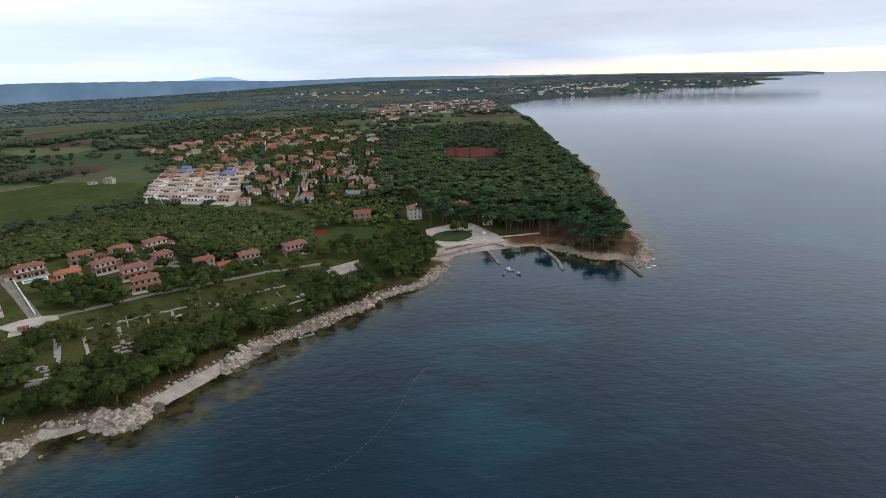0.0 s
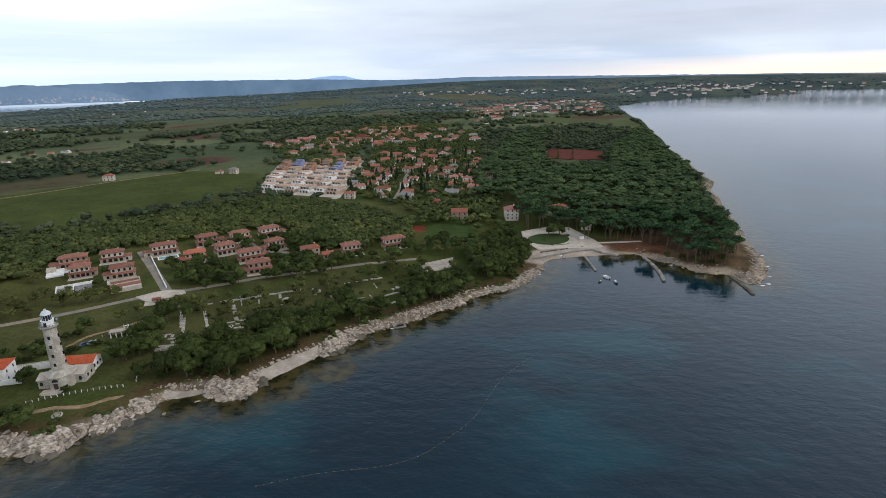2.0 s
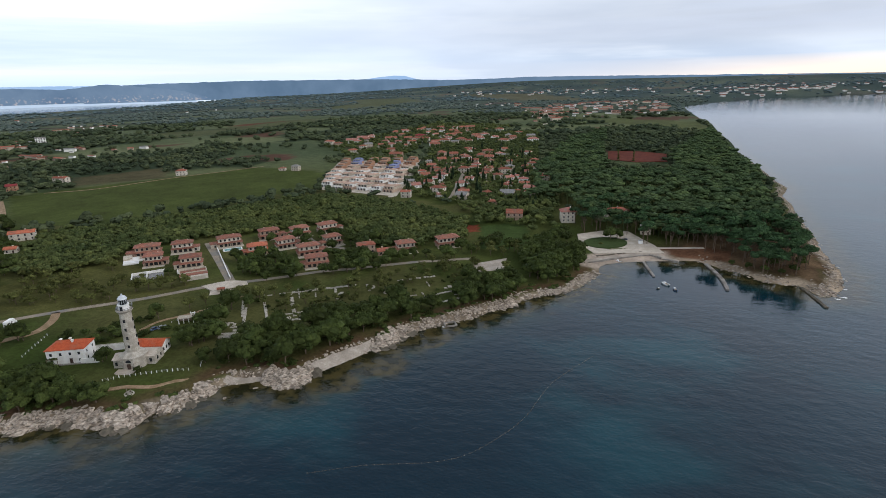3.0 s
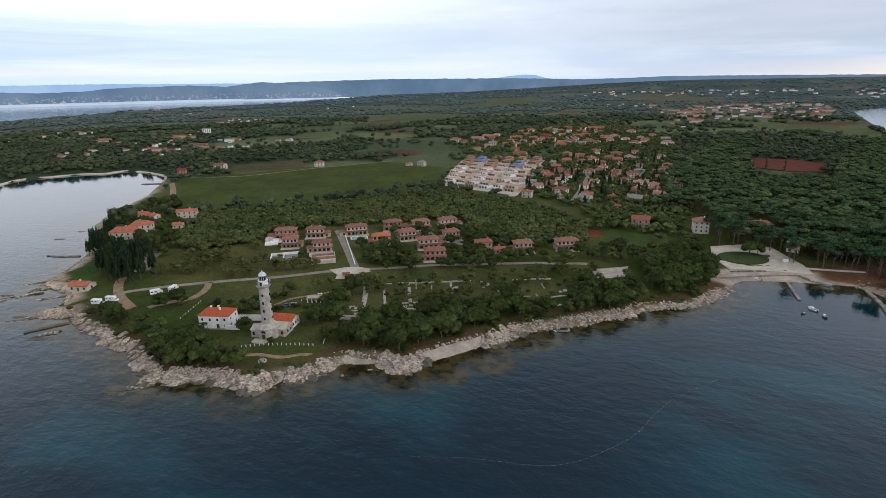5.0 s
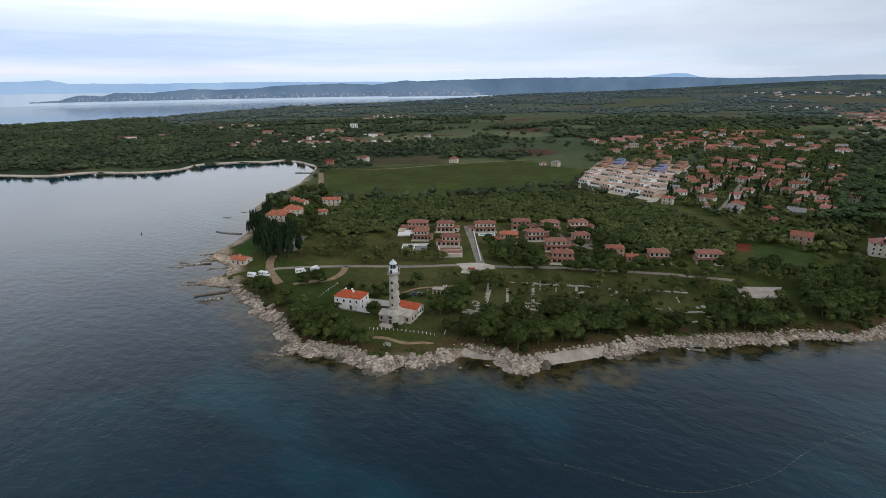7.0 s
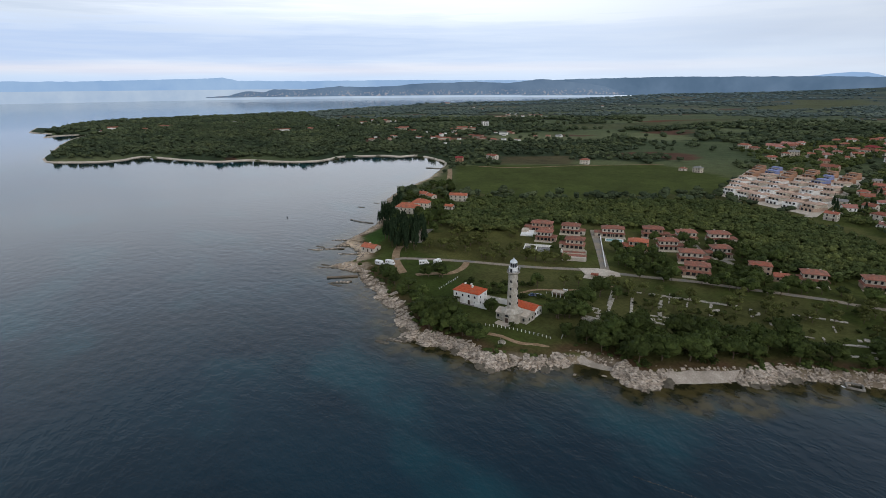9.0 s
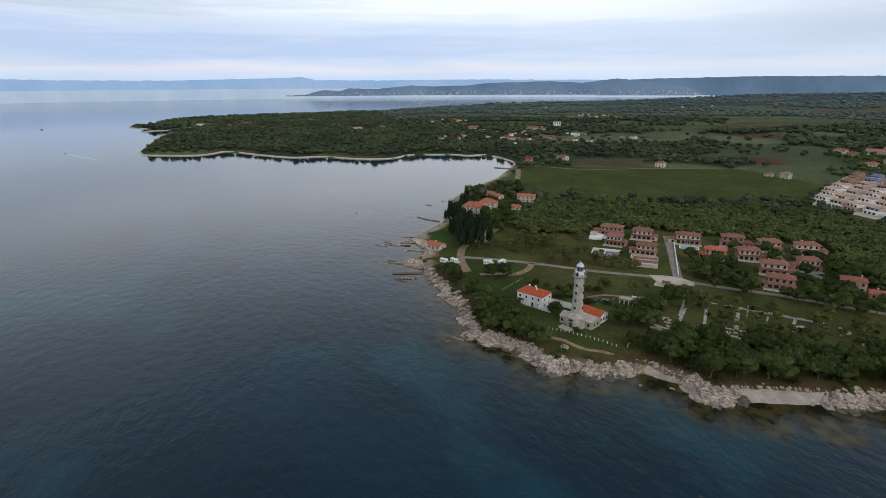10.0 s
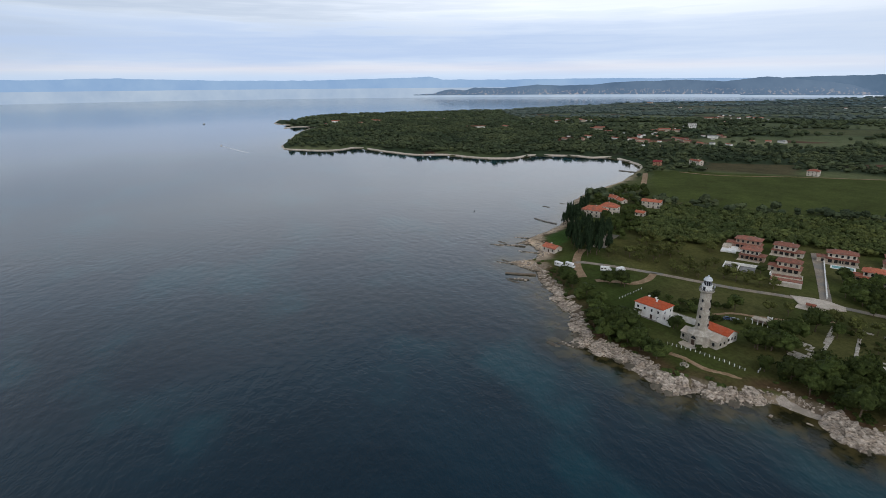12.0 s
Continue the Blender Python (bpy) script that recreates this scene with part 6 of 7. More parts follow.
# ---- the lighthouse and the keeper's house ----
def ring_mesh(bm, n, rows, cap=True):
    """A turned body from rows of radius and height."""
    rings = [[bm.verts.new((r * math.cos(2 * math.pi * (i + 0.5) / n), r * math.sin(2 * math.pi * (i + 0.5) / n), z)) for i in range(n)] for r, z in rows]
    for a, b in zip(rings, rings[1:]):
        for i in range(n):
            bm.faces.new((a[i], a[(i + 1) % n], b[(i + 1) % n], b[i]))
    if cap:
        bm.faces.new(rings[0][::-1])
        bm.faces.new(rings[-1])
    return bm


def lighthouse():
    z0 = height_at(*LIGHTHOUSE)
    t = empty("lighthouse", pose(*LIGHTHOUSE, z0, 0, 0, 18), "tall round pale stone lighthouse on an octagonal stone base", "lighthouse")
    base = part("base_building", ring_mesh(bmesh.new(), 8, ((5.0, -0.8), (5.0, 4.6), (5.3, 4.7), (5.3, 5.0))), STONE, t)
    part("base_roof", ring_mesh(bmesh.new(), 8, ((5.25, 5.0), (2.7, 6.7))), STONE, t)
    part("left_wing", gable_body(bmesh.new(), 5.0, 6.4, 3.6, 1.4), STONE, t).matrix_local = pose(-4.6, 0.3, 0)
    part("wing_roof", gable_roof(bmesh.new(), 5.0, 6.4, 3.6, 1.4, 0.3, 0.2), GRAVEL, t, "pale stone-slab roof").matrix_local = pose(-4.6, 0.3, 0)
    part("right_wing", gable_body(bmesh.new(), 6.4, 7.6, 3.6, 1.4), STONE, t).matrix_local = pose(4.8, 3.6, 0)
    part("wing_roof", gable_roof(bmesh.new(), 6.4, 7.6, 3.6, 1.4, 0.3, 0.2), GRAVEL, t, "pale stone-slab roof").matrix_local = pose(4.8, 3.6, 0)
    part("rear_wing", gable_body(bmesh.new(), 13.0, 7.2, 3.9, 1.6), WHITE, t, "white rear wing").matrix_local = pose(0.8, 11.6, 0)
    part("rear_roof", gable_roof(bmesh.new(), 13.0, 7.2, 3.9, 1.6, 0.4, 0.25), ROOF_NEW, t, "bright red tiled roof").matrix_local = pose(0.8, 11.6, 0)
    for k in range(3):
        plain_window(t, 7.31, 9.2 + 2.3 * k, 1.9, "r", 0.9, 1.3)
    for k in range(2):
        plain_window(t, 8.01, 2.2 + 2.8 * k, 1.9, "r", 0.9, 1.3)
    for sx in (-5.9, 6.4):
        plain_window(t, sx, -2.92 if sx < 0 else -0.22, 1.9, "f", 1.0, 1.5)
    part("door", boxes((-0.7, -4.85, 0.3, 0.7, -4.4, 2.6), bevel=0.05), SHUTTER, t)
    arch = bmesh.new()
    prism(arch, [(1.1 * math.cos(a), 1.1 * math.sin(a)) for a in np.linspace(0, math.pi, 9)], -0.2, 0.25)
    part("arched_window", arch, GLASS, t).matrix_local = pose(0, -4.52, 3.2, 90)
    part("terrace", boxes((-4.6, -7.6, -0.8, 2.6, -4.4, 0.35), (-3.8, -8.3, -0.8, 1.8, -7.6, 0.15)), GRAVEL, t, "pale stone terrace with a step")
    shaft = bmesh.new()
    rows = [(2.62 - 0.50 * (i / 14), 6.0 + 17.4 * i / 14) for i in range(15)]
    ring_mesh(shaft, 20, rows)
    part("tower", shaft, STONE, t)
    # courses of dressed stone
    courses = 26
    for i in range(courses):
        z = 6.2 + 17.0 * i / courses
        r = 2.62 - 0.50 * (z - 6.0) / 17.4
        bm = bmesh.new()
        h = 17.0 / courses - 0.05
        n = 20
        for s in (r + 0.035,):
            a = [bm.verts.new((s * math.cos(2 * math.pi * (k + 0.5) / n), s * math.sin(2 * math.pi * (k + 0.5) / n), z)) for k in range(n)]
            b = [bm.verts.new((s * math.cos(2 * math.pi * (k + 0.5) / n) * 0.99, s * math.sin(2 * math.pi * (k + 0.5) / n) * 0.99, z + h)) for k in range(n)]
            for k in range(n):
                bm.faces.new((a[k], a[(k + 1) % n], b[(k + 1) % n], b[k]))
            bm.faces.new(a[::-1])
            bm.faces.new(b)
        part("stone_course", bm, STONE, t)
    for k, z in enumerate((9.2, 12.8, 16.4, 20.0)):
        r = 2.62 - 0.50 * (z - 6.0) / 17.4
        w = part("tower_window", boxes((-0.38, -0.1, -0.6, 0.38, 0.35, 0.6)), GLASS, t)
        w.matrix_local = pose(0.25, -r - 0.02, z)
        part("sill", boxes((-0.5, -0.2, -0.72, 0.5, 0.1, -0.6)), STONE, w)
        w = part("tower_window", boxes((-0.38, -0.1, -0.6, 0.38, 0.35, 0.6)), GLASS, t)
        w.matrix_local = pose(r + 0.02, 0.3, z, 0, 0, 90)
    part("cornice", ring_mesh(bmesh.new(), 20, ((2.3, 23.3), (2.5, 23.5), (2.95, 24.0), (3.05, 24.05), (3.05, 24.35))), STONE, t)
    rail = bmesh.new()
    for z in (24.8, 25.3):
        for i in range(20):
            a, b = 2 * math.pi * i / 20, 2 * math.pi * (i + 1) / 20
            limb(rail, (2.9 * math.cos(a), 2.9 * math.sin(a), z), (2.9 * math.cos(b), 2.9 * math.sin(b), z), 0.05, 0.05, 4)
    for i in range(20):
        a = 2 * math.pi * i / 20
        limb(rail, (2.9 * math.cos(a), 2.9 * math.sin(a), 24.3), (2.9 * math.cos(a), 2.9 * math.sin(a), 25.35), 0.05, 0.05, 4)
    part("railing", rail, PAINT_DARK, t)
    part("lantern_base", ring_mesh(bmesh.new(), 16, ((1.95, 24.35), (1.95, 26.3), (2.15, 26.35), (2.15, 26.6))), PAINT_WHITE, t)
    part("watch_room", boxes((-0.5, -2.02, 24.4, 0.5, -1.8, 26.0)), GLASS, t)
    part("lantern_glass", ring_mesh(bmesh.new(), 12, ((1.5, 26.6), (1.5, 28.7))), GLASS, t)
    for i in range(12):
        a = 2 * math.pi * (i + 0.5) / 12
        bm = bmesh.new()
        limb(bm, (1.55 * math.cos(a), 1.55 * math.sin(a), 26.5), (1.55 * math.cos(a), 1.55 * math.sin(a), 28.75), 0.07, 0.07, 4)
        part("glazing_bar", bm, BLUE_LEAD, t)
    part("dome", ring_mesh(bmesh.new(), 16, ((1.75, 28.65), (1.8, 28.85), (1.55, 29.3), (1.1, 29.85), (0.6, 30.15), (0.25, 30.25))), BLUE_LEAD, t)
    ball = bmesh.new()
    bmesh.ops.create_icosphere(ball, subdivisions=2, radius=0.38, matrix=Matrix.Translation((0, 0, 30.55)))
    part("ball", ball, BLUE_LEAD, t)
    for a in (20, 160, 250):
        bm = bmesh.new()
        limb(bm, (2.85 * math.cos(radians(a)), 2.85 * math.sin(radians(a)), 24.3), (2.85 * math.cos(radians(a)), 2.85 * math.sin(radians(a)), 27.4), 0.05, 0.03, 5)
        box(bm, 2.85 * math.cos(radians(a)) - 0.25, 2.85 * math.sin(radians(a)) - 0.25, 25.8, 2.85 * math.cos(radians(a)) + 0.25, 2.85 * math.sin(radians(a)) + 0.25, 26.5)
        part("antenna", bm, METAL, t)


def keepers_house():
    t = empty("keepers_house", pose(-207.3, 150.4, height_at(-207, 150), 0, 0, 24.6), "white two-storey keeper's house with a bright red hipped roof", "house")
    w, d, h = 14.4, 9.2, 6.3
    part("wall", boxes((-w / 2, -d / 2, -0.8, w / 2, d / 2, h)), WHITE, t)
    part("roof", hip_roof(bmesh.new(), w, d, h, 2.3, 0.4, ridge=6.5), ROOF_NEW, t)
    part("plinth", boxes((-w / 2 - 0.6, -d / 2 - 1.0, -0.8, w / 2 + 0.3, -d / 2 + 0.05, 0.25)), CONCRETE, t)
    for k, px in enumerate((-5.4, -1.8, 1.8, 5.2)):
        window_at(t, px, -d / 2, 4.5, "f", 0.95, 1.3)
        if k in (0, 3):
            window_at(t, px, -d / 2, 1.6, "f", 0.95, 1.3)
    part("door", boxes((1.2, -d / 2 - 0.06, 0.2, 2.4, -d / 2 + 0.05, 2.4)), SHUTTER, t)
    for px in (-2.4, 2.4):
        for z in (1.6, 4.5):
            window_at(t, w / 2, px, z, "r", 0.9, 1.25)
            window_at(t, -w / 2, px, z, "l", 0.9, 1.25)
    for px, py in ((-3.2, 0.6), (0.2, 0.9), (2.0, -1.2)):
        chimney(t, px, py, h + 2.0, WHITE)
    a = empty("garden_wall", pose(-203.0, 157.6, height_at(-203, 157), 0, 0, 27), "white rendered garden wall beside the keeper's house", "wall")
    part("wall", boxes((0, -0.2, -0.6, 22, 0.2, 2.9)), WHITE, a)
    part("coping", boxes((-0.1, -0.3, 2.9, 22.1, 0.3, 3.05)), STONE, a)
    a = empty("garden_wall", pose(-200.6, 147.6, height_at(-200, 148), 0, 0, 24.6), "low white yard wall joined to the keeper's house", "wall")
    part("wall", boxes((0.6, -0.2, -0.6, 7.5, 0.2, 2.2)), WHITE, a)
    a = empty("pergola", pose(-210.4, 144.6, height_at(-210, 145), 0, 0, 24.6), "dark creeper-covered pergola against the house wall", "pergola")
    for px in (-2.0, 2.0):
        part("post", boxes((px - 0.08, -1.3, -0.2, px + 0.08, -1.14, 2.5)), TIMBER, a)
    part("frame", boxes((-2.2, -1.4, 2.45, 2.2, 0.6, 2.6)), TIMBER, a)
    v, f = crown(np.random.default_rng(3), 8, 30, (2.6, 1.3, 0.8), 0.3)
    part("creeper", mesh_np("creeper", v + [0, -0.4, 2.6], f, LEAF), LEAF, a)


lighthouse()
keepers_house()

# ---- shore: rocks, piers, boats ----
def slab_shape(rng):
    """A long broken limestone slab, its seaward end lower: places and triangles, with no underside."""
    xs, ys = np.array([-1.0, -0.35, 0.4, 1.0]), np.array([-1.0, 0.1, 1.0])
    top = np.array([(x * rng.uniform(0.8, 1.05), y * rng.uniform(0.8, 1.1) * (1 - 0.12 * abs(x) ** 2), 0.5 - 0.10 * x + rng.uniform(-0.10, 0.10) - 0.10 * abs(y)) for x in xs for y in ys])
    ring = [0, 3, 6, 9, 10, 11, 8, 5, 2, 1]
    low = top[ring] * [1.12, 1.15, 0] - [0, 0, 0.8]
    f = []
    for i in range(3):
        for j in range(2):
            a = 3 * i + j
            f += [(a, a + 3, a + 4), (a, a + 4, a + 1)]
    for k in range(10):
        a, b, c, d = ring[k], ring[(k + 1) % 10], 12 + (k + 1) % 10, 12 + k
        f += [(a, d, c), (a, c, b)]
    return np.concatenate([top, low]), np.array(f)


rrng = np.random.default_rng(11)
SLABS = [slab_shape(rrng) for _ in range(14)]
ROCK_MESHES = [mesh_np("rock", *s, ROCK) for s in SLABS]
WET_MESHES = [mesh_np("wet_rock", *slab_shape(rrng), WET_ROCK) for _ in range(6)]
OUTCROPS = [(-114, 165, 13, 1.45), (-86, 206, 13, 1.4), (-150, 124, 14, 1.35), (-178, 114, 16, 1.3), (-205, 108, 14, 1.25), (-137, 146, 8, 1.1), (-20, 283, 20, 0.8), (2, 320, 12, 0.8), (-250, 118, 20, 1.05)]
def off_strands(x, y):
    return not any(inside(low + up[::-1], np.array([x]), np.array([y]))[0] for low, up in STRANDS)


def landward(x, y):
    """The unit way from the water up the shore."""
    d = shore_distance(np.array([x + 1.5, x - 1.5, x, x]), np.array([y, y, y + 1.5, y - 1.5]))
    v = np.array([d[0] - d[1], d[2] - d[3]])
    return v / (np.linalg.norm(v) + 1e-9)


def rock_spots(pts, gap, rows, seed, spread=0.8):
    """Spots in rows between the waterline and the bank: place, size, distance from the water, way inland and chances."""
    rng = np.random.default_rng(seed)
    res = []
    for x, y in shore_line_points(pts, gap):
        way = landward(x, y)
        d0 = shore_distance(np.array([x]), np.array([y]))[0]
        for row in rows:
            d = row + rng.normal() * spread
            p = np.array([x, y]) + way * (d - d0) + rng.normal(size=2) * spread * 0.7
            if not off_strands(p[0], p[1]):
                continue
            size = rng.uniform(0.65, 1.25) * max([0.8] + [k for a, b, r, k in OUTCROPS if math.hypot(p[0] - a, p[1] - b) < r])
            res.append((p[0], p[1], size, d, way, rng.random(4)))
    return res


def rock_pose(x, y, size, way, q, sink=0.12):
    z = max(height_at(x, y), -0.35)
    m = pose(x, y, z - sink * size, -10 + 20 * q[0], 6 * q[1], math.degrees(math.atan2(-way[1], -way[0])) + 44 * (q[2] - 0.5))
    return m @ Matrix.Diagonal((size * (0.9 + 0.9 * q[3]), size * (0.6 + 0.45 * q[1]), size * (0.6 + 0.7 * q[0]), 1))


rocks = empty("shore_rocks", Matrix(), "heaped pale limestone slabs dipping to the waterline", "rocks", kind="structure")
near_spots = rock_spots(ROCK_SHORE, 1.9, (0.5, 2.2, 3.8), 1) + rock_spots(CAPE[:12], 2.2, (0.6, 2.6, 4.4), 2)
near_spots.sort(key=lambda s: -s[2])
for i, (x, y, size, d, way, q) in enumerate(near_spots[:300]):
    ob = new("rock", (WET_MESHES[i % 6] if d < 0.2 else ROCK_MESHES[i % 14]))
    ob.parent = rocks
    ob.matrix_local = rock_pose(x, y, size * 1.35, way, q)


def rock_heap(name, spots, mat, scale, label):
    vs, fs, n = [], [], 0
    for i, (x, y, size, d, way, q) in enumerate(spots):
        m = np.array(rock_pose(x, y, size * scale, way, q))
        v, f = SLABS[i % 14]
        vs.append(v @ m[:3, :3].T + m[:3, 3])
        fs.append(f + n)
        n += len(v)
    tagged(new(name, mesh_np(name, np.concatenate(vs), np.concatenate(fs), mat)), label, "rocks", kind="stuff")


rock_heap("shore_stones", [(*s[:2], s[2] * 1.6, *s[3:]) for s in near_spots[300:]] + rock_spots(ROCK_SHORE, 0.75, (0.4, 1.6, 2.8, 4.2, 5.6), 3, 0.9) + rock_spots(CAPE, 1.0, (1.2, 3.2), 4, 1.2) + rock_spots(CAPE[9:], 1.6, (5.0, 7.5), 8, 1.2), ROCK, 0.62, "broken pale limestone between the larger blocks")
rock_heap("wet_stones", rock_spots(ROCK_SHORE, 0.8, (-1.4, -0.2), 5, 0.9) + rock_spots(CAPE, 0.9, (-1.5, -0.2), 7, 1.0), WET_ROCK, 0.6, "dark wet stones at the water's edge")
rock_heap("headland_stones", rock_spots(EAST_SHORE[6:], 1.7, (0.3, 2.2, 4.5, 7.0), 6, 1.4), ROCK, 0.8, "flat pale stones round the pine headland")


def strand(low, up):
    """A sloping beach of pale pebbles between its waterline and the foot of the bank."""
    a, b = smooth_line(low, 1.5), smooth_line(up, 1.5)
    n = 24
    rows = []
    for k, f in enumerate((-0.35, -0.1, 0.1, 0.3, 0.55, 0.8, 1.0)):
        u = np.linspace(0, 1, n)
        pa, pb = (np.stack([np.interp(u, np.linspace(0, 1, len(c)), c[:, i]) for i in (0, 1)], -1) for c in (a, b))
        p = pa + (pb - pa) * (f + 0.06 * np.sin(u * 23 + k))[:, None]
        g = land_height(p[:, 0], p[:, 1])
        rows.append(np.c_[p, np.maximum(g, -0.4) + (0.35 if 0 < k < 6 else -0.4) * np.sin(np.pi * u) ** 0.3])
    f = [(k * n + i, k * n + i + 1, (k + 1) * n + i + 1, (k + 1) * n + i) for k in range(6) for i in range(n - 1)]
    tagged(new("beach", mesh_np("beach", np.concatenate(rows), f, PEBBLE, smooth=True)), "pale pebble beach between limestone outcrops", "beach", kind="structure")


for low, up in STRANDS:
    strand(low, up)
ISLETS = [[(-201.0, 95.6), (-200.4, 101.1), (-281.6, 105.9), (-361.5, 126.4), (-354.8, 120.7), (-319.4, 114.5), (-464.2, 205.9), (-472.9, 226.5), (-124.0, 156.3)]][0]
for i, (x, y) in enumerate(ISLETS):
    t = empty("islet_rock", Matrix(), "flat dark wet rock just above the water", "rock", "skerries off the cape")
    s = (2.6, 2.2, 3.0, 3.0, 2.6, 2.6, 3.2, 2.6, 1.3)[i]
    for k in range(3 if i < 8 else 1):
        ob = new("ledge", WET_MESHES[(i + k) % 6] if i < 8 else ROCK_MESHES[3])
        ob.parent = t
        ob.matrix_local = pose(x + k * 0.62 * s, y + k * 0.35 * s + 0.4 * math.sin(5 * k), -0.1, 0, 0, 30 + 19 * k) @ Matrix.Diagonal((s * (0.8 - 0.15 * k), s * 0.38, 0.45, 1))
# long ledges that run out from the cape
for i, (x, y, ln, turn) in enumerate(((-352, 128, 22, 62), (-312, 117, 18, 60), (-330, 140, 20, 58), (-365, 150, 20, 60), (-283, 110, 12, 62), (-197, 103, 10, 40))):
    t = empty("rock_ledge", Matrix(), "long brown layered rock ledge running into the sea", "rock", "ledges off the cape")
    for k in range(12):
        ob = new("ledge", (WET_MESHES + ROCK_MESHES)[(3 * i + k * 5) % 11])
        ob.parent = t
        u, side = (k / 11 - 0.5) * ln, 1.1 * math.sin(k * 2.7 + i)
        ob.matrix_local = pose(x + u * math.cos(radians(turn)) - side * math.sin(radians(turn)), y + u * math.sin(radians(turn)) + side * math.cos(radians(turn)), -0.12 + 0.05 * k, 0, 0, turn + 14 * math.sin(k * 1.7)) @ Matrix.Diagonal((ln * (0.07 + 0.03 * math.sin(k * 4.1)), 0.75 + 0.3 * math.sin(k * 3.3), 0.45, 1))


def pier(pts, width, top, mat, label, kind="pier"):
    line = smooth_line(pts, 2.0)
    t = empty(kind, Matrix(), label, kind)
    for i in range(len(line) - 1):
        a, b = Vector((*line[i], 0)), Vector((*line[i + 1], 0))
        d = (b - a).normalized()
        s = Vector((-d.y, d.x, 0)) * width / 2
        bm = bmesh.new()
        w = 0.9 + 0.15 * math.sin(i * 2.3)
        ring = [tuple((a + s * w).to_2d()), tuple((a - s * w).to_2d()), tuple((b - d * 0.06 - s * w).to_2d()), tuple((b - d * 0.06 + s * w).to_2d())]
        prism(bm, ring, -1.5, top + 0.08 * math.sin(i * 1.7))
        part("slab", bm, mat, t)
    return t


pier([[(23.7, 361.0), (29.3, 346.0), (31.7, 330.8), (33.6, 319.9)]][0][1:], 1.6, 0.7, CONCRETE, "narrow weathered concrete jetty off the beach")
pier([[(66.2, 350.4), (69.0, 335.1), (70.5, 321.2), (70.2, 306.3)]][0], 2.2, 0.8, CONCRETE, "curved pale concrete jetty below the pines")
pier([[(109.3, 319.5), (111.0, 305.5), (112.3, 291.6)]][0], 1.8, 0.6, WET_ROCK, "low dark stone breakwater at the headland", "breakwater")
pier([[(-287.0, 123.5), (-291.1, 114.3), (-294.6, 106.5)]][0], 1.4, 0.8, TIMBER, "dark weathered jetty off the cape")
pier([[(-400.2, 188.5), (-411.2, 182.0), (-422.8, 178.5)]][0], 1.6, 0.6, CONCRETE, "small dark stone jetty in the bay")
pier([[(-621.2, 402.4), (-642.0, 387.8)]][0], 2.5, 0.8, CONCRETE, "low stone jetty at the bay's inner shore")
pier([(-1590, -30), (-1640, -52), (-1690, -66)], 7, 1.4, GRAVEL, "pale harbour mole at the far point", "mole")


def boat(x, y, ln, turn, hull_mat, label):
    t = empty("boat", pose(x, y, float(sea_level(x, y)), 0, 0, turn), label, "boat", "small boats")
    w = ln * 0.19
    outline = [(-0.5 * ln, -w), (-0.5 * ln, w), (0.1 * ln, w * 1.1), (0.36 * ln, w * 0.7), (0.5 * ln, 0), (0.36 * ln, -w * 0.7), (0.1 * ln, -w * 1.1)]
    bm = bmesh.new()
    prism(bm, [(a * 0.9, b * 0.75) for a, b in outline], -0.2, 0.65 * ln / 5, outline)
    part("hull", bm, hull_mat, t)
    part("deck", boxes((-0.42 * ln, -w * 0.75, 0.1, 0.12 * ln, w * 0.75, 0.67 * ln / 5)), TIMBER, t)
    part("cabin", boxes((-0.05 * ln, -w * 0.6, 0.6 * ln / 5, 0.22 * ln, w * 0.6, 1.2 * ln / 5), bevel=0.08), PAINT_WHITE, t)
    part("outboard", boxes((-0.56 * ln, -0.18, 0.0, -0.49 * ln, 0.18, 0.9)), DARK, t)


BOATS = [[(38.6, 308.7), (43.0, 301.2), (34.5, 301.0), (14.2, 344.9)]][0]
boat(*BOATS[0], 5.5, 130, PAINT_WHITE, "white and blue motorboat moored in the cove")
boat(*BOATS[1], 4.5, 100, PAINT_BLUE, "small blue boat moored in the cove")
boat(*BOATS[2], 3.0, 60, DARK, "dark inflatable dinghy moored in the cove")
boat(*BOATS[3], 4.5, 150, PAINT_WHITE, "small white boat drawn up on the beach")
boat(-1136, -185, 8, 190, PAINT_WHITE, "white motorboat under way off the point")
boat(-1804, -335, 12, 200, PAINT_DARK, "small dark boat far off the point")
bm = bmesh.new()
prism(bm, [(-1130, -184), (-1060, -152), (-990, -118), (-990, -117), (-1062, -150)], -0.3, 0.06)
tagged(part("wake", bm, PAINT_WHITE), "thin pale wake behind the motorboat", "wake", kind="structure")


def buoy_line():
    line = smooth_line([(-80, 118.7), (-64, 126.5), (-46, 132.5), (-36, 138.5), (-27.9, 149), (-20.5, 163), (-16, 180), (-11, 193), (1, 213)], 2.2)
    t = empty("buoy_line", Matrix(), "curving line of small pale floats marking the bathing water", "buoys")
    cu = bmesh.new()
    for a, b in zip(line, line[1:]):
        limb(cu, (*a, 0.02), (*b, 0.02), 0.035, 0.035, 3)
    part("rope", cu, TIMBER, t)
    me = bpy.data.meshes.new("float")
    bm = bmesh.new()
    bmesh.ops.create_uvsphere(bm, u_segments=8, v_segments=5, radius=0.16)
    bm.to_mesh(me)
    bm.free()
    me.materials.append(CONCRETE)
    for p in line:
        ob = new("float", me)
        ob.parent = t
        ob.matrix_local = Matrix.Translation((*p, 0.06))


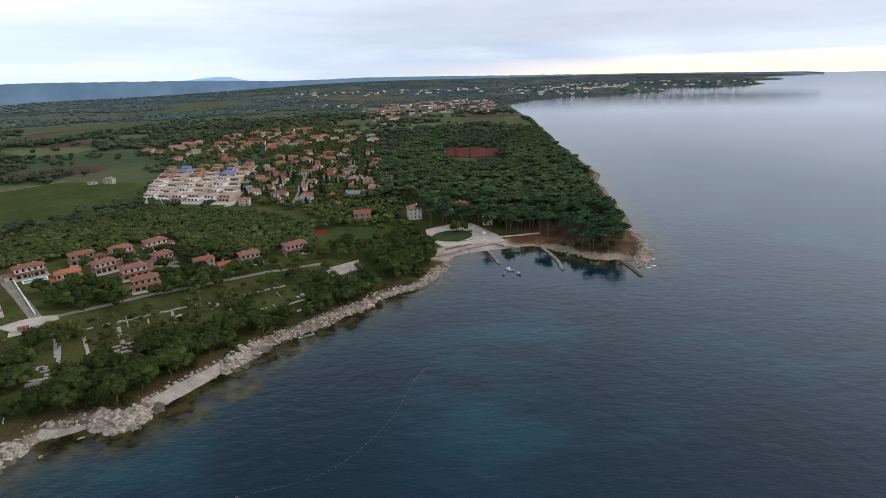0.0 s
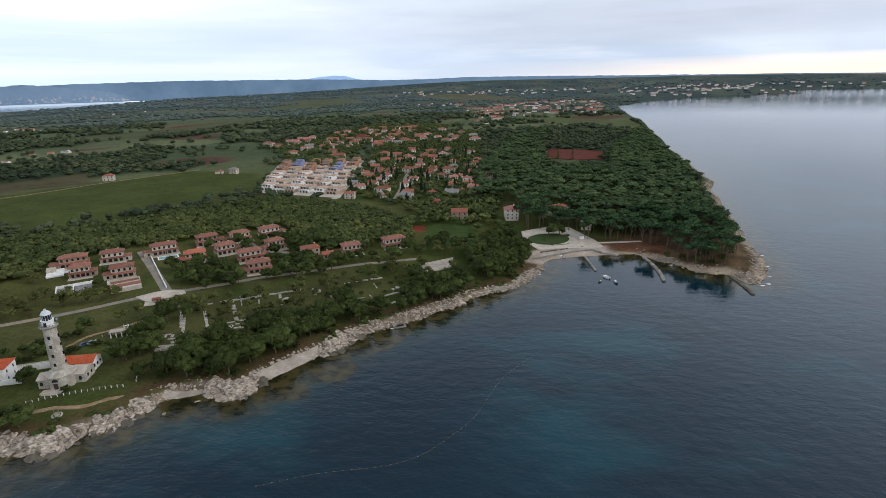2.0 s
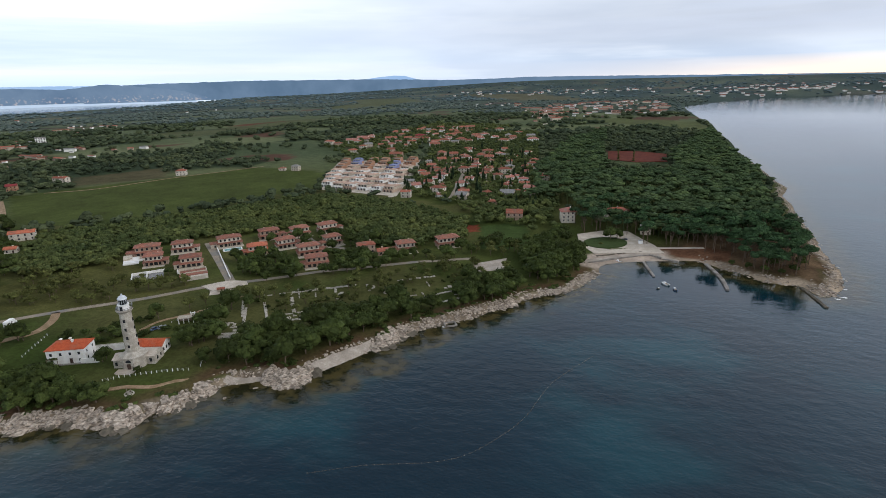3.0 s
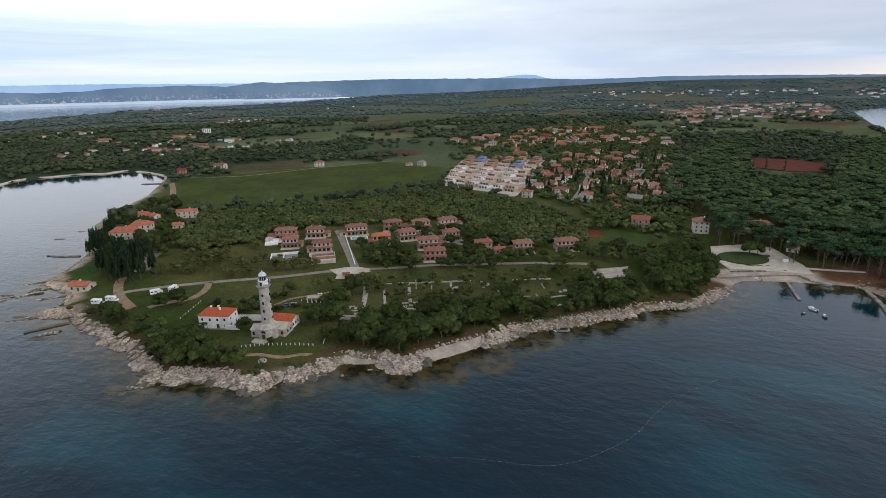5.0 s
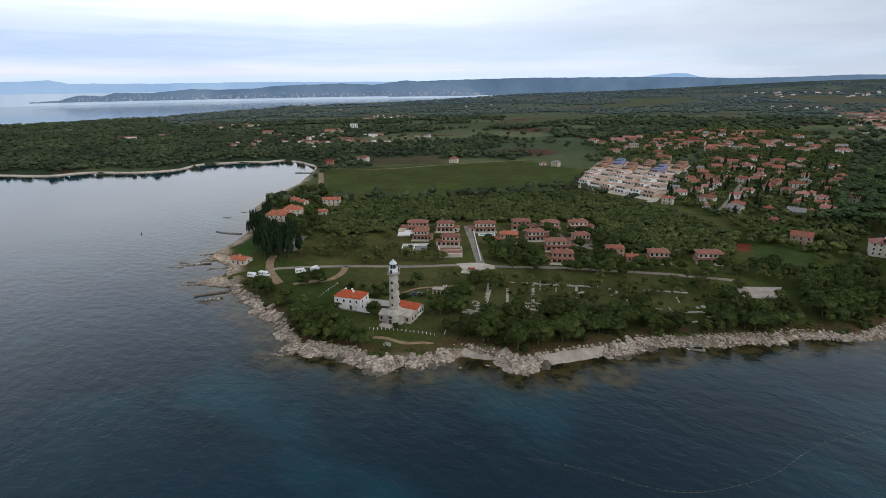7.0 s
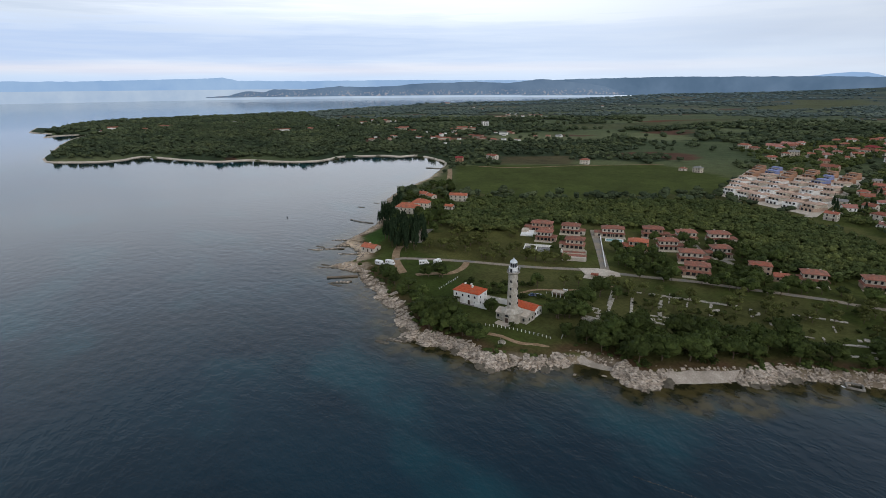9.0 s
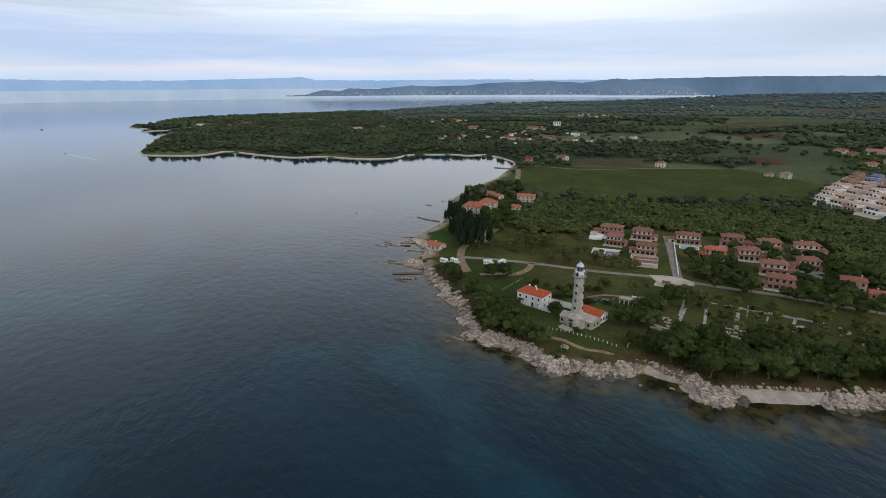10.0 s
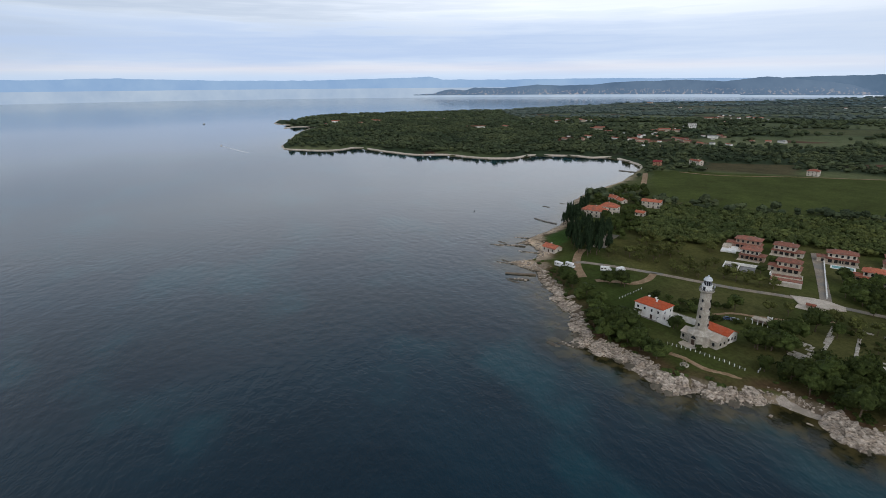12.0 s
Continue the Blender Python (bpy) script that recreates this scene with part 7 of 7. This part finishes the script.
buoy_line()
bm = bmesh.new()
limb(bm, (0, 0, -0.5), (0, 0, 1.2), 0.5, 0.25, 10)
limb(bm, (0, 0, 1.2), (0, 0, 2.6), 0.06, 0.05, 5)
tagged(part("marker_buoy", bm, DARK), "dark marker buoy in the bay", "buoy").matrix_world = pose(-462, 135, 0)

RAFT = [[(-65.6, 229.1)]][0][0]
t = empty("bathing_frame", pose(*RAFT, 0.25, 0, 0, 30), "square grey timber bathing frame lying by the rocks", "raft")
for a, b, c, d in ((-3, -2.4, 3, -1.8), (-3, 1.8, 3, 2.4), (-3, -1.8, -2.4, 1.8), (2.4, -1.8, 3, 1.8)):
    part("beam", boxes((a, b, -0.5, c, d, 0.45), bevel=0.04), CONCRETE, t)


# ---- the shore park ----
def ruin_wall(pts, width, seed):
    rng = np.random.default_rng(seed)
    line = shore_line_points(pts, 1.7)
    t = empty("ruin_wall", Matrix(), "low broken foundation wall of pale dug-out stones", "ruin", "excavated foundations")
    for i in range(len(line) - 1):
        if rng.random() < 0.12:
            continue
        (x, y), (x2, y2) = line[i], line[i + 1]
        bm = bmesh.new()
        h = rng.uniform(0.12, 0.55)
        box(bm, -0.82, -width / 2 * rng.uniform(0.7, 1.1), -0.5, 0.82, width / 2 * rng.uniform(0.7, 1.1), h, bevel=0.12)
        ob = part("stone", bm, STONE, t)
        ob.matrix_local = pose((x + x2) / 2, (y + y2) / 2, height_at(x, y), 0, rng.uniform(-4, 4), math.degrees(math.atan2(y2 - y, x2 - x)) + rng.uniform(-5, 5))


RUINS = [[(-169.6, 229.5), (-157.2, 236.9), (-122.2, 259.0)], [(-157.2, 236.9), (-138.5, 210.4)], [(-136.8, 249.2), (-127.0, 233.3)], [(-121.9, 258.2), (-114.9, 247.3)], [(-149.2, 201.3), (-124.3, 212.3)], [(-161.8, 192.1), (-155.6, 193.3)], [(-157.1, 182.8), (-152.0, 184.4)], [(-150.2, 173.7), (-147.2, 174.1)], [(-156.9, 195.0), (-169.0, 214.6)], [(-107.3, 267.9), (-87.1, 280.1)], [(-164, 223), (-144, 196)], [(-176, 222), (-160, 199)], [(-135, 211), (-123, 213)], [(-80, 253), (-71, 261)], [(-77, 244), (-67, 254)]]
for i, pts in enumerate(RUINS):
    ruin_wall(pts, 2.1 if i in (0, 1) else 1.5, 70 + i)
for i, (x, y) in enumerate(((-158, 189), (-150, 186), (-152, 178), (-143, 205), (-132, 240), (-119, 252), (-78, 262), (-72, 268), (-64, 262), (-100, 246))):
    ruin_wall([(x, y), (x + 3.2, y + 2.4), (x + 1, y + 5.0)], 2.2, 90 + i)


for i, (x, y, w, d, r) in enumerate(((-164, 195, 6, 4, 25), (-157.5, 184, 7, 4.5, 20), (-151, 174, 5, 4, 30), (-145, 204, 5, 2.5, 30), (-141, 197, 3, 2, 10), (-133, 212, 7, 2.5, 20), (-104, 251, 9, 2, 35))):
    t = empty("ruin_floor", pose(x, y, height_at(x, y), 0, 0, r), "worn pale stone floor left of a dug-out room", "ruin", "excavated foundations")
    rng = np.random.default_rng(300 + i)
    for a in np.arange(-w / 2, w / 2, 1.5):
        for b in np.arange(-d / 2, d / 2, 1.4):
            if rng.random() < 0.78:
                part("stone", boxes((a, b, -0.4, a + 1.35, b + 1.25, 0.10 + 0.12 * rng.random())), STONE, t)
more = np.random.default_rng(44)
for k in range(9):
    x, y = -160 + 95 * more.random(), 0
    y = 262 + (x + 122) * 0.64 - more.uniform(4, 42)
    a = radians(32 if k % 2 else 122) + more.normal() * 0.05
    n = more.uniform(6, 15)
    ruin_wall([(x, y), (x + n * math.cos(a), y + n * math.sin(a))], 0.8, 200 + k)


def post_fence(pts, gap, height, label):
    t = empty("fence", Matrix(), label, "fence")
    line = shore_line_points(pts, gap)
    for i, (x, y) in enumerate(line):
        part("post", boxes((x - 0.09, y - 0.09, height_at(x, y) - 0.3, x + 0.09, y + 0.09, height_at(x, y) + height + 0.1 * math.sin(i * 5))), PAINT_WHITE, t)
    bm = bmesh.new()
    for a, b in zip(line, line[1:]):
        for h in (0.45, 0.9):
            limb(bm, (*a, height_at(*a) + h * height), (*b, height_at(*b) + h * height), 0.02, 0.02, 3)
    part("wire", bm, METAL, t)


post_fence([[(-179.8, 139.4), (-169.5, 146.4), (-158.8, 152.9), (-154.0, 156.5)]][0], 1.9, 1.15, "row of short white concrete posts with wires")
post_fence([[(-152.1, 160.2), (-158.2, 171.0)]][0], 1.9, 1.1, "short side fence of white posts")
post_fence([(-193, 190), (-187, 199), (-178, 205)], 2.6, 0.9, "loose white posts beside the garden track")
post_fence([(-230, 146), (-236, 158), (-240, 166)], 2.6, 0.9, "white posts through the grass west of the house")


def wheel_set(t, spots, r):
    for x, y in spots:
        bm = bmesh.new()
        bmesh.ops.create_cone(bm, cap_ends=True, segments=12, radius1=r, radius2=r, depth=0.22, matrix=pose(x, y, r, 90))
        w = part("wheel", bm, DARK, t)
        bm = bmesh.new()
        bmesh.ops.create_cone(bm, cap_ends=True, segments=10, radius1=r * 0.55, radius2=r * 0.55, depth=0.25, matrix=pose(x, y, r, 90))
        part("rim", bm, METAL, w)


def camper(x, y, turn):
    t = empty("camper_van", pose(x, y, height_at(x, y) + 0.1, 0, 0, turn), "white camper van parked on the grass by the track", "camper van", "camper vans")
    part("body", boxes((-3.2, -1.1, 0.45, 1.9, 1.1, 2.95), bevel=0.12), PAINT_WHITE, t)
    part("cab", boxes((1.9, -1.0, 0.45, 3.2, 1.0, 1.5), (1.7, -0.95, 1.5, 2.5, 0.95, 2.2), bevel=0.1), PAINT_WHITE, t)
    part("windscreen", boxes((2.45, -0.85, 1.5, 2.58, 0.85, 2.1)), GLASS, t)
    for px in (-2.2, -0.4):
        for py in (-1.13, 1.09):
            part("window", boxes((px - 0.5, py, 1.6, px + 0.5, py + 0.04, 2.2)), GLASS, t)
    wheel_set(t, [(a, b) for a in (-1.9, 2.1) for b in (-1.0, 1.0)], 0.36)


for (x, y), turn in zip([[(-289.7, 140.0), (-284.0, 144.4), (-270.3, 160.7), (-267.4, 168.7)]][0], (25, 25, 60, 110)):
    camper(x, y, turn)


def car(x, y, turn, mat, words):
    t = empty("car", pose(x, y, height_at(x, y) + 0.12, 0, 0, turn), words, "car", "parked cars")
    bm = bmesh.new()
    prism(bm, [(-2.1, -0.85), (2.1, -0.82), (2.1, 0.82), (-2.1, 0.85)], 0.3, 0.85, [(-2.05, -0.8), (2.0, -0.74), (2.0, 0.74), (-2.05, 0.8)])
    part("body", bm, mat, t)
    bm = bmesh.new()
    prism(bm, [(-1.7, -0.76), (0.9, -0.76), (0.9, 0.76), (-1.7, 0.76)], 0.85, 1.42, [(-1.3, -0.6), (0.3, -0.6), (0.3, 0.6), (-1.3, 0.6)])
    part("cabin", bm, GLASS, t)
    part("roof", boxes((-1.28, -0.58, 1.42, 0.28, 0.58, 1.46)), mat, t)
    wheel_set(t, [(a, b) for a in (-1.3, 1.3) for b in (-0.78, 0.78)], 0.31)


for i, (x, y) in enumerate([[(-194.6, 181.6), (-192.6, 183.7)]][0]):
    car(x, y, 70, (PAINT_BLUE, METAL)[i], ("dark blue car parked on the lighthouse lawn", "silver-grey car parked on the lighthouse lawn")[i])
car(19, 386, 160, PAINT_DARK, "dark car parked on the gravel forecourt")
t = empty("roadside_kiosk", pose(29, 379, height_at(29, 379) + 0.1, 0, 0, 20), "small white kiosk at the edge of the forecourt", "kiosk")
part("wall", boxes((-1.3, -1.0, -0.3, 1.3, 1.0, 2.5)), PAINT_WHITE, t)
part("roof", boxes((-1.5, -1.2, 2.5, 1.5, 1.2, 2.65)), METAL, t)
for i, (x, y) in enumerate(((2, 349), (6, 351), (10, 353.5), (15, 356), (19, 358.5), (24, 361), (29, 363))):
    ob = new("barrier_rock", WET_MESHES[i % 6])
    tagged(ob, "dark boulder set along the promenade as a barrier", "rock", "barrier boulders")
    ob.matrix_world = pose(x, y, height_at(x, y) + 0.15, 0, 0, 35) @ Matrix.Diagonal((1.8 + (i % 3) * 0.5, 0.7, 0.6, 1))
t = empty("beach_wall", Matrix(), "low pale retaining wall between beach and promenade", "wall", kind="structure")
for a, b in zip(PROMENADE[:-1], PROMENADE[1:]):
    d = Vector((b[0] - a[0], b[1] - a[1], 0)).normalized()
    n = Vector((d.y, -d.x, 0)) * 2.4
    p, q = Vector((*a, 0)) + n, Vector((*b, 0)) + n
    bm = bmesh.new()
    prism(bm, [tuple(v.to_2d()) for v in (p, q, q + n * 0.2, p + n * 0.2)], 0.5, max(height_at(*a), height_at(*b)) + 0.35)
    part("wall", bm, CONCRETE, t)
part("roundabout_shrub", mesh_np("shrub", crown(np.random.default_rng(8), 6, 24, (1.6, 1.6, 0.9), 0.3)[0], crown(np.random.default_rng(8), 6, 24, (1.6, 1.6, 0.9), 0.3)[1], PALE_LEAF), PALE_LEAF).matrix_world = pose(3, 372, 3.3)
tagged(bpy.data.objects["roundabout_shrub"], "pale rounded shrub on the grass island", "shrub")

HUT = [[(-185.1, 192.7)]][0][0]
t = empty("stone_shelter", pose(*HUT, height_at(*HUT), 0, 0, 30), "small open shelter with pale stone pillars and a flat roof", "shelter")
part("back_wall", boxes((-4.5, 2.0, -0.4, 4.5, 2.4, 2.5)), PEACH, t)
part("roof", boxes((-4.8, -1.6, 2.5, 4.8, 2.6, 2.7)), SAND_WALL, t)
for k in range(5):
    part("pillar", boxes((-4.4 + 2.15 * k, -1.5, -0.4, -4.05 + 2.15 * k, -1.15, 2.5)), WHITE, t)
t = empty("garden_arch", pose(HUT[0] + 5.5, HUT[1] + 4.0, height_at(*HUT), 0, 0, 30), "pale stone garden arch beside the shelter", "arch")
part("post", boxes((-1.0, -0.15, -0.3, -0.7, 0.15, 2.6)), STONE, t)
part("post", boxes((0.7, -0.15, -0.3, 1.0, 0.15, 2.6)), STONE, t)
part("lintel", boxes((-1.2, -0.2, 2.6, 1.2, 0.2, 2.95)), STONE, t)
WELL = [[(-164.4, 136.5)]][0][0]
t = empty("stone_well", pose(*WELL, height_at(*WELL)), "old round stone well with a ring of loose stones", "well")
for k in range(11):
    a = 2 * math.pi * k / 11
    bm = boxes((-0.36, -0.25, -0.3, 0.36, 0.25, 0.3), bevel=0.08)
    part("stone", bm, STONE, t).matrix_local = pose(1.5 * math.cos(a), 1.5 * math.sin(a), 0, 0, 0, math.degrees(a) + 90)
bm = ring_mesh(bmesh.new(), 12, ((0.8, -0.3), (0.8, 0.9), (0.55, 0.9), (0.55, 0.4)))
part("well_head", bm, STONE, t)
for px in (-0.9, 0.9):
    part("post", boxes((px - 0.1, -0.1, 0.9, px + 0.1, 0.1, 2.3)), TIMBER, t)
t = empty("shore_pillar", pose(-131, 147, height_at(-131, 147), 0, 0, 20), "rough stone pillar beside the pebble beach", "pillar")
part("block", boxes((-0.8, -0.8, -0.5, 0.8, 0.8, 1.3), (-0.55, -0.6, 1.3, 0.5, 0.55, 2.7), bevel=0.15), ROCK, t)
t = empty("roadside_shrine", pose(-195.4, 229.5, height_at(-195, 229), 0, 0, 33), "low roadside hut with a red roof on pale paving", "hut")
part("paving", boxes((-6, -3, -0.4, 6, 3, 0.14)), GRAVEL, t)
part("wall", boxes((-1.8, -0.6, 0, 1.8, 1.6, 1.9)), SAND_WALL, t)
part("roof", gable_roof(bmesh.new(), 3.6, 2.2, 1.9, 0.6, 0.35), ROOF, t).matrix_local = pose(0, 0.5, 0)
t = empty("garden_set", pose(-190, 201, height_at(-190, 201)), "white garden table and chairs on the grass", "garden furniture")
part("table", ring_mesh(bmesh.new(), 10, ((0.08, 0), (0.08, 0.7), (0.6, 0.72), (0.6, 0.77))), PAINT_WHITE, t)
for k in range(4):
    a = math.pi / 2 * k
    part("chair", boxes((-0.25, -0.25, 0, 0.25, 0.25, 0.45), (-0.25, 0.2, 0.45, 0.25, 0.28, 0.95)), PAINT_WHITE, t).matrix_local = pose(1.1 * math.cos(a), 1.1 * math.sin(a), 0, 0, 0, math.degrees(a) - 90)

# villas: pools, garden walls, hard terraces
t = empty("swimming_pool", pose(-240.3, 299.7, height_at(-241, 299), 0, 0, 40), "turquoise swimming pool with a white surround", "pool")
part("surround", boxes((-6.2, -3.4, -0.4, 6.2, -2.6, 0.30), (-6.2, 2.6, -0.4, 6.2, 3.4, 0.30), (-6.2, -2.6, -0.4, -5.4, 2.6, 0.30), (5.4, -2.6, -0.4, 6.2, 2.6, 0.30)), PAINT_WHITE, t)
part("pool_water", boxes((-5.4, -2.6, -0.4, 5.4, 2.6, 0.18)), POOL, t)
t = empty("lane_wall", pose(-261.6, 308.4, height_at(-260, 308), 0, 0, -46), "white garden wall along the villa lane", "wall")
part("wall", boxes((0, -0.2, -0.4, 83, 0.2, 0.95)), WHITE, t)
part("coping", boxes((-0.1, -0.3, 0.95, 83.1, 0.3, 1.05)), WHITE, t)
t = empty("covered_pool", pose(-254.5, 240, height_at(-256, 241), 0, 0, 43), "dark covered pool in a white-walled terrace", "pool")
part("terrace_wall", boxes((-9, 7, -0.4, 9, 7.4, 1.6), (-9, -7, -0.4, -8.6, 7, 1.6), (-1.0, -7, -0.4, -0.6, 7, 1.6)), WHITE, t)
part("cover", boxes((-8.3, -5, -0.4, -1.4, 5, 0.5), (0, -5, -0.4, 8, 5, 0.5)), ROOF_GREY, t)
t = empty("sun_terrace", pose(-229, 248, height_at(-229, 248), 0, 0, 43), "tiled roof terrace with cream parapets on a white base", "terrace")
part("base", boxes((-7.5, -8, -0.6, 7.5, 6, 2.3)), WARM_WALL, t)
part("tiled_floor", boxes((-7.2, -4.5, 2.3, 7.2, 5.7, 2.36)), ROOF_VILLA, t)
for a, b, c, d in ((-7.5, 5.6, 7.5, 6.0), (-7.5, -1.0, -7.1, 5.6), (7.1, -1.0, 7.5, 5.6), (-7.5, -1.4, 7.5, -1.0)):
    part("parapet", boxes((a, b, 2.36, c, d, 3.2)), SAND_WALL, t)
part("lean_to", boxes((-7.7, -5.5, 2.3, 7.7, -1.6, 2.7)), ROOF_VILLA, t)
t = empty("white_terrace", pose(-290, 262, height_at(-290, 262), 0, 0, 43), "stepped white terrace of an unfinished villa", "terrace")
part("lower_step", boxes((-4, -8, -0.4, 5, 7, 0.9)), WHITE, t)
part("upper_step", boxes((-4, 0, 0.9, 1, 7, 2.4)), SAND_WALL, t)
t = empty("lawn", pose(-222, 277, height_at(-222, 277), 0, 0, -44), "bright green villa lawn beside the lane", "lawn", kind="structure")
part("turf", boxes((-20, 1.5, -0.3, 16, 10, 0.12)), GRASS, t)

# ---- the pale shore of the far side of the bay ----
def beach_strip(pts, label):
    line = smooth_line(pts, 9.0)
    t = np.gradient(line, axis=0)
    t /= np.linalg.norm(t, axis=1)[:, None] + 1e-9
    side = np.stack([t[:, 1], -t[:, 0]], -1)
    if np.mean(shore_distance(*(line + 4 * side).T)) < 0:
        side = -side
    rng = np.random.default_rng(len(line))
    rows = [np.c_[line + side * (off + rng.uniform(-0.8, 0.8, len(line)))[:, None], np.full(len(line), z)] for off, z in ((-2.5, -1.2), (-0.8, 0.4), (1.6, 1.7), (4.0, -1.0))]
    n = len(line)
    f = [(k * n + i, k * n + i + 1, (k + 1) * n + i + 1, (k + 1) * n + i) for k in range(3) for i in range(n - 1)]
    tagged(new("shore", mesh_np("shore", np.concatenate(rows), f, GRAVEL)), label, "beach", kind="structure")


beach_strip(BAY[7:], "thin pale stony shore round the far side of the bay")
beach_strip(POINT, "thin pale stony shore round the low point")

# ---- foam where the swell meets the rocks ----
for i, (x, y, s) in enumerate(((126, 309, 1.6), (131, 322, 1.1), (122, 306, 1.2), (-68, 226, 1.0), (136, 340, 1.0), (141, 362, 1.0))):
    rng = np.random.default_rng(i)
    ring = [(x + s * (0.6 + 0.8 * rng.random()) * math.cos(a), y + s * 0.45 * (0.6 + 0.8 * rng.random()) * math.sin(a)) for a in np.linspace(0, 2 * math.pi, 18)[:-1]]
    tagged(part("foam", prism(bmesh.new(), ring, -0.3, 0.05), PAINT_WHITE), "patch of white foam beside the rocks", "foam", kind="structure")
